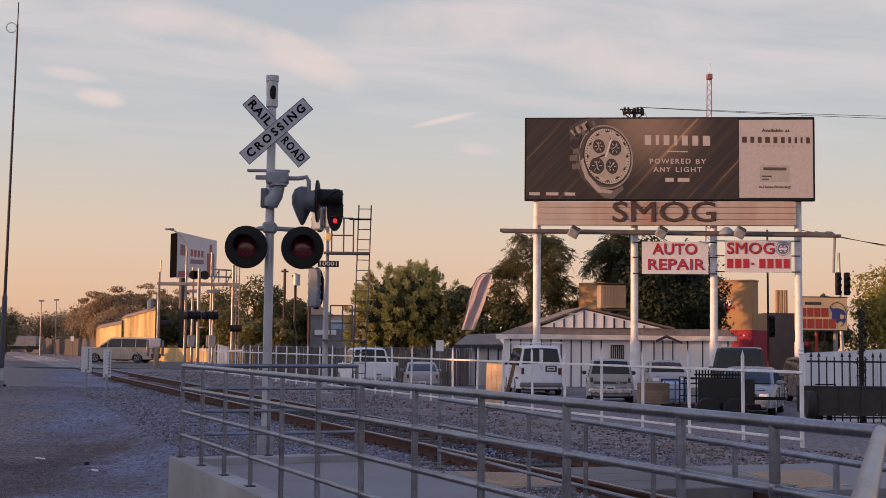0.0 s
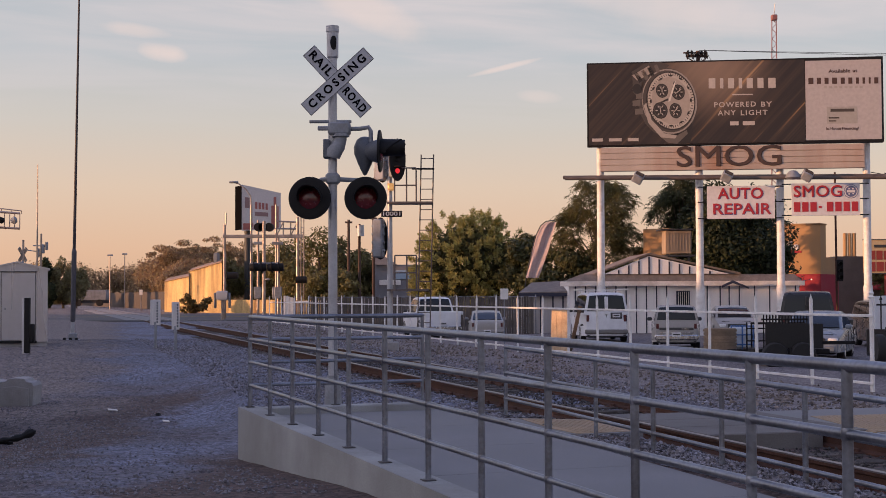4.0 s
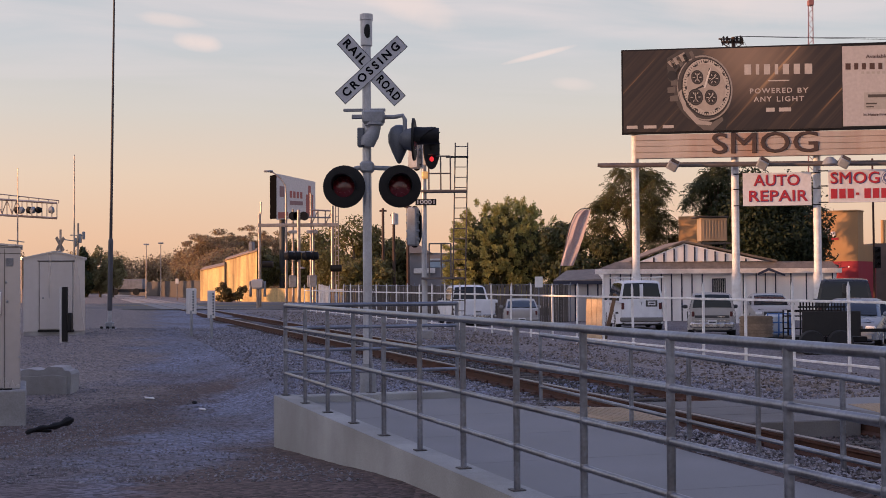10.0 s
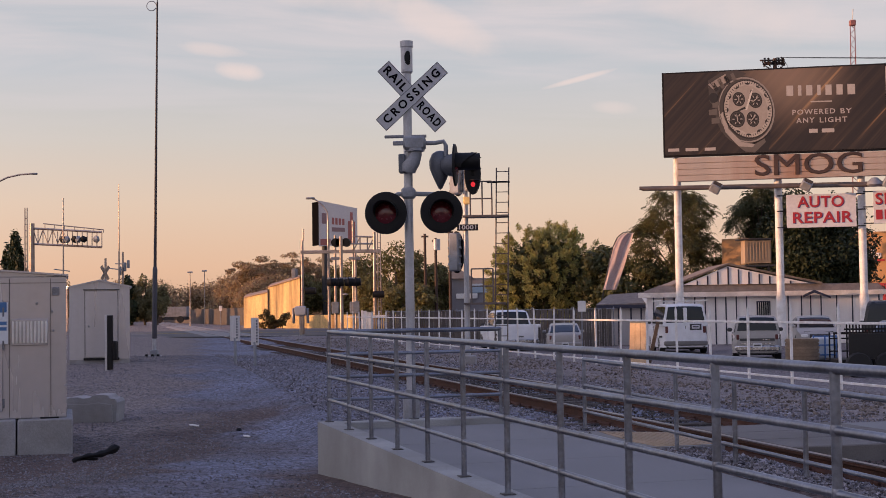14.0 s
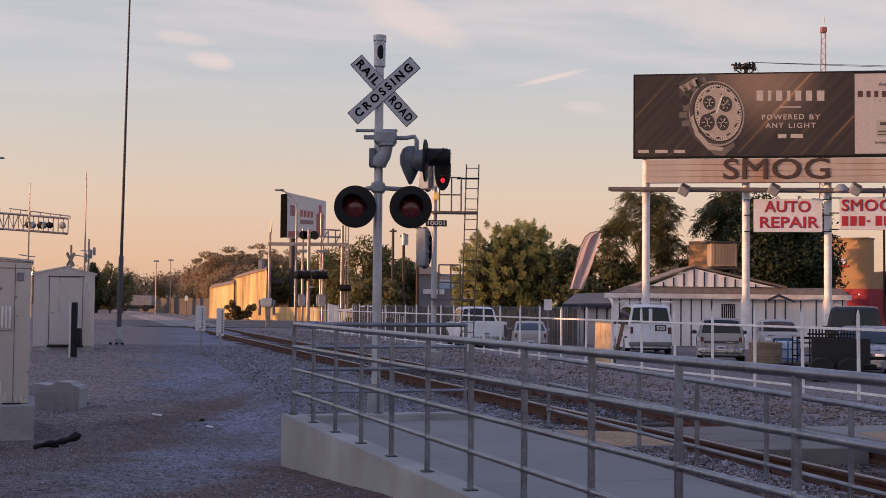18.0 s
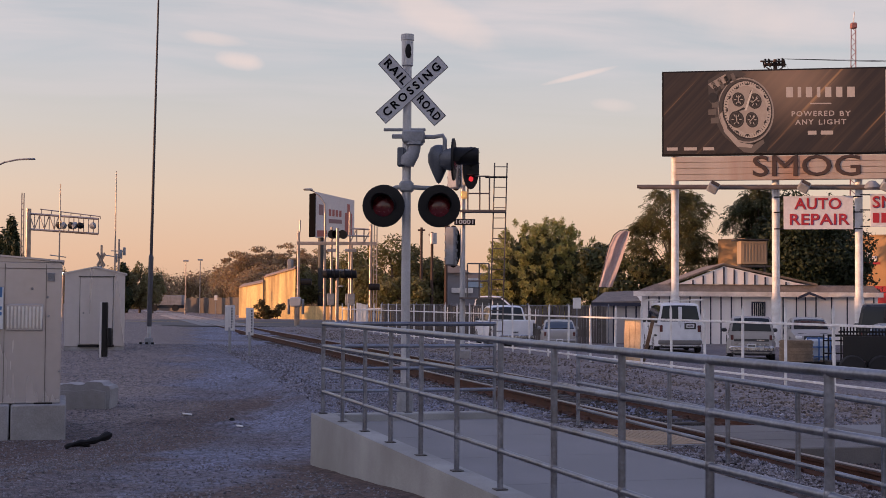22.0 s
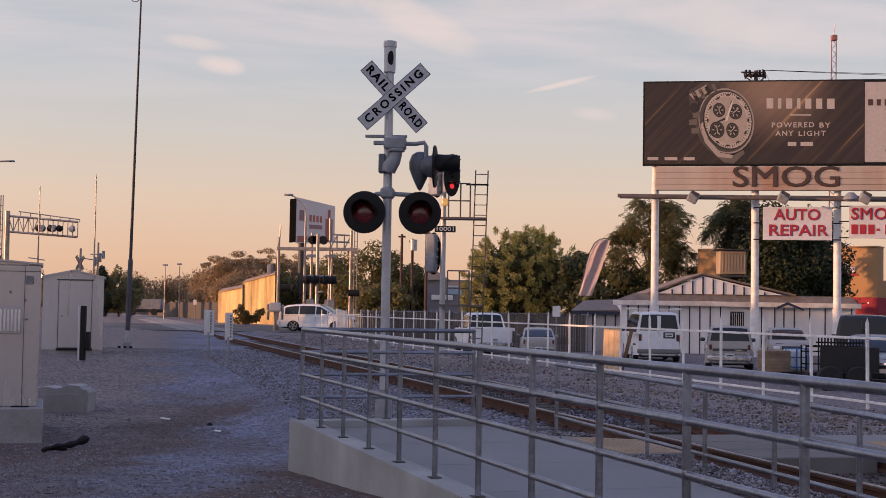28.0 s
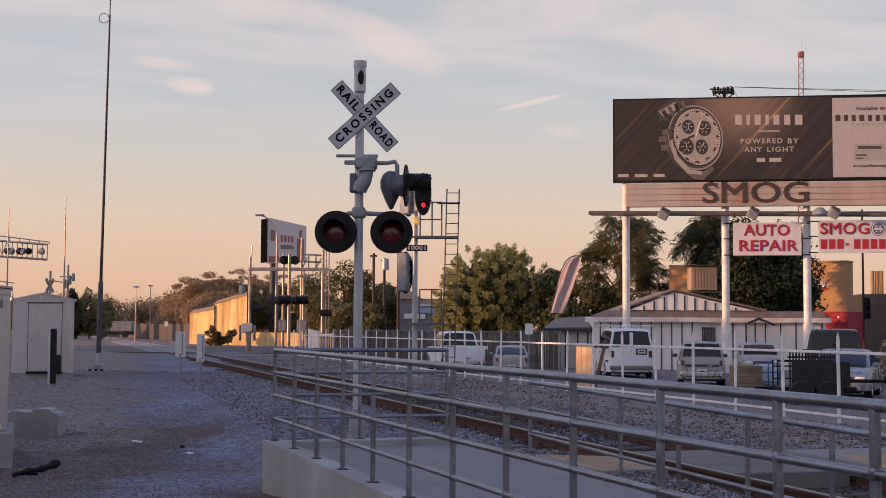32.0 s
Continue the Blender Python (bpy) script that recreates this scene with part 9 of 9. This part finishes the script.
def build_left_gear():
    X, Z = gear(90.0)
    c = thing("signal_cantilever", "silver truss cantilever with a row of dark crossing lights", "signal cantilever", pose(0, 90.0, 0))
    part("column", Shape().rod((X(-59), 0, -0.2), (X(-59), 0, Z(341)), 0.2, 0.17, 12), GEAR_STEEL, c, "silver column")
    for p in (-71, -67):
        part("ladder_rail", Shape().rod((X(p), -0.1, 0.5), (X(p), -0.1, Z(313)), 0.04, n=6), GEAR_STEEL, c)
    for i in range(18):
        part("rung", Shape().rod((X(-71), -0.1, 1.0 + i * 0.42), (X(-67), -0.1, 1.0 + i * 0.42), 0.03, n=5), GEAR_STEEL, c)
    for y0, y1 in ((378, 386), (350, 359)):
        part("chord", Shape().rod((X(-57), 0, Z(y0)), (X(68), 0, Z(y1)), 0.075, n=8), GEAR_STEEL, c)
    part("guard_rail", Shape().rod((X(-42), 0.4, Z(341)), (X(68), 0.4, Z(354)), 0.04, n=6), GEAR_STEEL, c)
    n = 14
    for i in range(n + 1):
        p = -57 + 125 * i / n
        part("strut", Shape().rod((X(p), 0, Z(378 + 8 * i / n)), (X(p), 0, Z(350 + 9 * i / n)), 0.035, n=5), GEAR_STEEL, c)
        if i < n and i < 7:
            q = p + 125 / n
            part("brace", Shape().rod((X(p if i % 2 else q), 0, Z(378)), (X(q if i % 2 else p), 0, Z(352)), 0.035, n=5), GEAR_STEEL, c)
        if i % 2 == 0 and i > 1:
            part("guard_post", Shape().rod((X(p), 0.4, Z(352 + 7 * i / n)), (X(p), 0.4, Z(341 + 13 * (p + 42) / 110)), 0.03, n=5), GEAR_STEEL, c)
    for i, (p, t) in enumerate(((0, 60), (8, -70), (21, 70), (28, -60), (38, 20), (60, 80))):
        part("light", Shape().lathe([(0.0, -0.2), (0.13, -0.18), (0.25, 0.0), (0.27, 0.02), (0.17, 0.2)], pose(X(p), -0.35, Z(372), 0, t, 30), 16), GREY_CAST if i % 2 else BLACK, c, "round crossing light")
    # posts and heads behind the shed
    Xs, Zs = gear(70.0)
    for p, top in ((-2, 296), (99, 273)):
        a = thing("antenna_mast", "thin pale whip antenna behind the shed", "antenna mast", pose(Xs(p), 70.0, 0), "far antennas")
        part("pole", Shape().rod((0, 0, -0.1), (0, 0, Zs(top)), 0.06, 0.025, 8), GEAR_STEEL, a)
        part("cross_bar", Shape().rod((-0.5, 0, Zs(424)), (0.35, 0, Zs(428)), 0.03, n=6), GREY_CAST, a)
    Xs, Zs = gear(72.0)
    h = thing("crossing_signal", "sunlit crossing mast with a crossbuck behind the shed", "crossing signal", pose(Xs(74.5), 72.0, 0), "far crossing masts")
    part("mast", Shape().rod((0, 0, -0.1), (0, 0, Zs(406)), 0.07, 0.06, 10), GEAR_STEEL, h)
    for tilt, y0 in ((50, -0.12), (-50, -0.145)):
        part("cross_blade", Shape().box(-0.46, 0.46, y0, y0 + 0.02, -0.1, 0.1, 0, pose(-0.12, 0, Zs(432), 0, 0, 66) @ pose(0, 0, 0, 0, tilt, 0)), GEAR_STEEL, h)
    part("lamp_bracket", Shape().box(-0.26, 0.1, -0.25, -0.08, Zs(449), Zs(444), 0.04), GREY_CAST, h)
    h = thing("crossing_signal", "sunlit crossing mast with small heads behind the shed", "crossing signal", pose(Xs(106), 72.0, 0), "far crossing masts")
    part("mast", Shape().rod((0, 0, -0.1), (0, 0, Zs(395)), 0.065, 0.05, 10), GEAR_STEEL, h)
    part("cross_arm", Shape().rod((-0.42, 0, Zs(416)), (0.36, 0, Zs(417)), 0.03, n=6), GREY_CAST, h)
    for x, z0, z1 in ((-0.13, 437, 421), (0.13, 430, 414), (0.31, 424, 410)):
        part("head", Shape().box(x - 0.06, x + 0.06, -0.16, 0.02, Zs(z0), Zs(z1), 0.02), GREY_CAST, h)
    Xl, Zl = gear(84.0)
    l = thing("street_lamp", "tall street lamp with a long curved arm", "street lamp", pose(Xl(-135), 84.0, 0))
    part("pole", Shape().rod((0, 0, -0.1), (0, 0, Zl(275)), 0.15, 0.09, 12), GEAR_STEEL, l)
    part("arm", Shape().tube([(0, 0, Zl(275)), (0.4, 0, Zl(266)), (1.1, 0, Zl(257)), (1.9, 0, Zl(252.5)), (2.6, 0, Zl(251.5))], 0.055, 8), GEAR_STEEL, l)
    part("lamp_head", Shape().box(2.45, 3.0, -0.15, 0.15, Zl(253), Zl(250), 0.04), GREY_CAST, l)
    # lit lamp far down the street
    Xg, Zg = gear(120.0)
    gl = thing("street_lamp", "small glowing lamp on a pole far down the street", "street lamp", pose(Xg(5), 120.0, 0))
    part("pole", Shape().rod((0, 0, -0.1), (0, 0, Zg(459)), 0.07, n=8), GEAR_STEEL, gl)
    part("lamp_globe", Shape().lathe([(0.0, -0.16), (0.13, -0.08), (0.13, 0.08), (0.0, 0.16)], pose(0, 0, Zg(457)), 12), material("lamp_glow", (0.9, 0.7, 0.4), 0.4, emit=(1.0, 0.7, 0.3, 5.0)), gl, "glowing warm globe")
    for p, top, y in ((227, 434, 150.0), (253, 432, 160.0)):
        Xq, Zq = gear(y)
        t = thing("street_lamp", "thin grey lamp pole before the far trees", "street lamp", pose(Xq(p), y, 0), "far lamp poles")
        part("pole", Shape().rod((0, 0, -0.1), (0, 0, Zq(top)), 0.075, 0.05, 8), GEAR_STEEL, t)
        part("lamp_head", Shape().box(-0.3, 0.3, -0.1, 0.1, Zq(top) - 0.05, Zq(top) + 0.12, 0.04), GREY_CAST, t)
    # long low fence and a pale trailer beyond the street
    Xf, Zf = gear(140.0)
    chain = material("rusty_wire_fence", (0.085, 0.07, 0.062), 0.9, scale=2, vary=0.12, fine=6, bump=0.2)
    way = math.degrees(math.atan2(150.0, -56.5))
    fn = thing("wire_fence", "long brown wire fence with slats beyond the street", "fence", pose(-28.7, 150.0, 0, 0, 0, way))
    for i in range(40):
        x = i * 4.0
        part("post", Shape().rod((x, -0.1, -0.2), (x, -0.1, 2.2), 0.04, n=6), chain, fn)
        part("screen", Shape().box(x + 0.002, x + 3.998, 0, 0.03, -0.2, 2.1 + 0.04 * math.sin(i * 2.3)), chain, fn)
    tr = thing("cargo_trailer", "pale cargo trailer beyond the wire fence", "trailer", pose(-44.0, 178.0, 0.2))
    part("box", Shape().box(-2.2, 2.2, 0, 2.4, 0.9, 2.25, 0.05), OLD_CONCRETE, tr)
    for x in (-1.4, 1.4):
        part("wheel", Shape().lathe([(0.2, -0.1), (0.45, -0.1), (0.45, 0.1), (0.2, 0.1)], pose(x, -0.12, 0.55, 90), 14), TYRE, tr)
    part("axle_frame", Shape().box(-2.1, 2.1, 0.1, 2.2, 0.5, 0.895), BUMPER, tr)
    sg = thing("notice_sign", "small white sign on a post beyond the street", "sign", pose(Xf(300), 135.0, 0))
    part("post", Shape().rod((0, 0, -0.2), (0, 0, 2.3), 0.05, n=6), GALV, sg)
    part("board", Shape().box(-0.16, 0.16, -0.08, -0.052, 1.75, 2.25, 0.01), WHITE_PAINT, sg)


build_left_gear()


def build_far_buildings():
    X, Z = gear(118.0)
    b = thing("shop_building", "grey flat-roofed building beyond the street", "building", pose(0, 118.0, 0))
    grey = material("grey_stucco", (0.20, 0.20, 0.22), 0.85, scale=1, vary=0.1, fine=15, bump=0.1)
    part("wall", Shape().box(X(693), X(770), 0, 8, -0.2, Z(452)), grey, b, smooth=False)
    part("roof", Shape().slab([(X(690), Z(452.5)), (X(700), Z(430)), (X(735), Z(452.5))], -0.3, 8.3), grey, b, "sloping grey roof", smooth=False)
    part("blue_sign", Shape().box(X(730), X(757), -0.12, -0.005, Z(478), Z(462), 0.03), plain("pale_blue_sign", (0.30, 0.40, 0.50), 0.6), b, "pale blue sign panel")
    part("pale_sign", Shape().box(X(702), X(740), -0.2, -0.13, Z(488), Z(479), 0.03), WHITE_PAINT, b, "pale sign panel")
    # out of view, added to keep the low sun off the yard
    pf = thing("sun_screen", "unseen plain building added to shade the yard", "building", pose(0, 0, 0))
    part("wall", Shape().box(-78, -75, -90, 19.29, -0.5, 14.0), grey, pf, smooth=False)
    # stepped heights set where low sun passes; the first is a notch
    for y0, y1, z in ((19.3, 22.0, 7.6), (22.01, 62.0, 10.0), (62.01, 97.0, 6.4)):
        part("wing", Shape().box(-77.8, -75, y0, y1, -0.5, z), grey, pf, "lower unseen wing that shapes the sunlight", smooth=False)
    part("roof_edge", Shape().box(-78.3, -74.7, -90.3, 19.5, 14.004, 14.3, 0.05), grey, pf)


build_far_buildings()

# raised bed that carries the track on beyond the street
bed = part("track_bed", Shape().slab([(4.9, -0.1), (9.7, -0.1), (8.9, 0.125), (5.7, 0.125)], 111.6, 420.0), material("pale_ballast", (0.30, 0.27, 0.25), 0.95, scale=2, vary=0.25, fine=14, bump=0.5, dirt=(0.18, 0.14, 0.12), dirt_amount=0.5), smooth=False)
bed.matrix_world = TRK
tagged(bed, "pale stone bed of the track beyond the street", "track bed", kind="structure")

# trees behind the crossing and along the horizon
for i, (px, y, h, w, mat) in enumerate(((470, 128.0, 6.2, 6.0, LEAF_OLIVE), (545, 122.0, 6.4, 6.2, LEAF_OLIVE), (592, 118.0, 7.0, 6.4, LEAF_OLIVE), (640, 120.0, 6.6, 6.0, LEAF_OLIVE), (672, 124.0, 5.6, 5.0, LEAF_OLIVE), (520, 130.0, 5.2, 6.0, LEAF_DARK), (618, 112.0, 3.6, 5.0, LEAF_OLIVE))):
    tree("leafy green tree behind the street crossing", (px - 784) * y / 2400, y, h, w, mat, 60 + i, count=9000, leaf=0.15, trunk=0.18, clear=0.06, clumps=26, shape="dome", group="trees behind the crossing", g=0.0)
rng_far = random.Random(77)


def clear_of_track(px, y, half):
    """Moves a tree that would stand on the railway off to its far side."""
    x = (px - 784) * y / 2400
    off = 0.960 * x + 0.279 * y - 7.3
    return x + 11 + half - off if abs(off) < 9 + half else x


for i in range(22):
    px = -140 + i * 27 + rng_far.uniform(-9, 9)
    y = rng_far.uniform(190, 240)
    h = (506 - rng_far.uniform(426, 454)) * y / 2400 + 1.6
    tree("brownish green tree on the far skyline, haze in its colour", clear_of_track(px, y, 4.5), y, h, rng_far.uniform(7, 11), LEAF_FAR, 100 + i, count=5200, leaf=0.23, trunk=0.25, clear=0.02, clumps=22, shape="dome" if i % 2 else "round", group="far trees", g=0.0)
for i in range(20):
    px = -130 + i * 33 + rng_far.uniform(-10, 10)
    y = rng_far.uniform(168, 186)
    tree("low brown scrub along the far side of the yard, haze in its colour", clear_of_track(px, y, 4.5), y, rng_far.uniform(2.6, 4.4), rng_far.uniform(7, 10), LEAF_FAR, 300 + i, count=3200, leaf=0.2, trunk=0.12, clear=0.0, clumps=14, shape="dome", group="far scrub", g=0.0)
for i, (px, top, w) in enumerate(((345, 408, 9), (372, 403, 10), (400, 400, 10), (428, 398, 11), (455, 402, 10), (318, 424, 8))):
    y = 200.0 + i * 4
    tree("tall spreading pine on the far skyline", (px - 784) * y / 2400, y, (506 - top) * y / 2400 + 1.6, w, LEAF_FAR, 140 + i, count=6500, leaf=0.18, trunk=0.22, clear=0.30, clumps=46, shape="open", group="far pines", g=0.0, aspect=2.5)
for px, y, top, w in ((-88, 150.0, 340, 3.0), (-104, 155.0, 372, 3.4), (113, 170.0, 436, 3.0)):
    tree("slim dark conifer beyond the street", (px - 784) * y / 2400, y, (506 - top) * y / 2400 + 1.6, w, LEAF_DARK, int(200 + px), count=3200, leaf=0.28, trunk=0.18, clear=0.05, clumps=30, shape="cone", group="conifers", g=0.0)
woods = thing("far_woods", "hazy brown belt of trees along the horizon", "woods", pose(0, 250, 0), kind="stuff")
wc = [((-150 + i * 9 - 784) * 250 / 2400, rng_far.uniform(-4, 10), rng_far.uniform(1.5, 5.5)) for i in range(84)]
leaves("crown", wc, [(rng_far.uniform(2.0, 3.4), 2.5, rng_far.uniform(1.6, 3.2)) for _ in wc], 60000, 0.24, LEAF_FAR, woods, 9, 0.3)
for i, (px, top, w) in enumerate(((146, 436, 3.6), (122, 452, 3.0), (168, 448, 3.2))):
    tree("rounded green tree beyond the wire fence, paled with painted haze", (px - 784) * 172 / 2400, 172.0, (506 - top) * 172 / 2400 + 1.6, w, LEAF_HAZY, 180 + i, count=5000, leaf=0.16, trunk=0.16, clear=0.04, clumps=24, shape="dome", group="green trees by the yard", g=0.0)
# weeds against the warehouse wall
for i, px in enumerate((361, 368, 380, 392)):
    tree("low green shrub against the ochre wall", (px - 784) * 117 / 2400, 117.0, 1.9 - 0.3 * (i % 3), 1.5, LEAF_WEED, 230 + i, count=700, leaf=0.10, trunk=0.03, clear=0.0, clumps=8, group="shrubs", g=0.0)

# ---- moving traffic ----
# vehicle, lane offset, heading, time and place along the street, speed
TRAFFIC = [
    (vehicle("suv", "long champagne off-roader driving over the crossing", "long_suv", P_TAN, STREET, "car", group="traffic"), 15.0, 0.0, -1.89, -14.99),
    (vehicle("car", "dark red saloon car driving along the street", "town_sedan", P_RED, STREET, "car", group="traffic"), 15.0, 2.4, 0.18, -15.22),
    (vehicle("car", "black saloon car driving along the street", "town_sedan", P_DARK, STREET, "car", group="traffic"), 15.0, 6.5, -17.83, -15.11),
    (vehicle("car", "dark olive grey saloon car driving along the street", "town_sedan", P_GREY, STREET, "car", group="traffic"), -3.0, 6.5, 3.46, 9.1),
    (vehicle("car", "white saloon car driving along the street", "town_sedan", P_WHITE, STREET, "car", group="traffic"), -3.0, 16.0, -2.56, 8.2),
    (vehicle("pickup_truck", "white crew cab pickup driving along the street", "pickup", P_WHITE, STREET, "pickup", group="traffic", rims=BUMPER), -3.0, 19.6, -4.03, 9.87),
    (vehicle("suv", "white off-roader driving along the street", "suv", P_WHITE, STREET, "car", group="traffic"), -3.0, 27.5, 2.44, 14.8),
]


def lane(q, off, heading):
    return STREET @ pose(q, off, ROAD_Z, 0, 0, heading)


def motions():
    for car, off, t0, q0, v in TRAFFIC:
        heading = 0 if v > 0 else 180
        # steady run while the vehicle is near the crossing
        run = []
        for t in sorted({0.0, 32.0, *[t0 + d for d in (-6.0, -3.0, 0.0, 3.0, 6.0) if 0.0 < t0 + d < 32.0]}):
            run.append((t, lane(q0 + v * max(-9.0, min(9.0, t - t0)), off, heading)))
        walk(car, run)


motions()
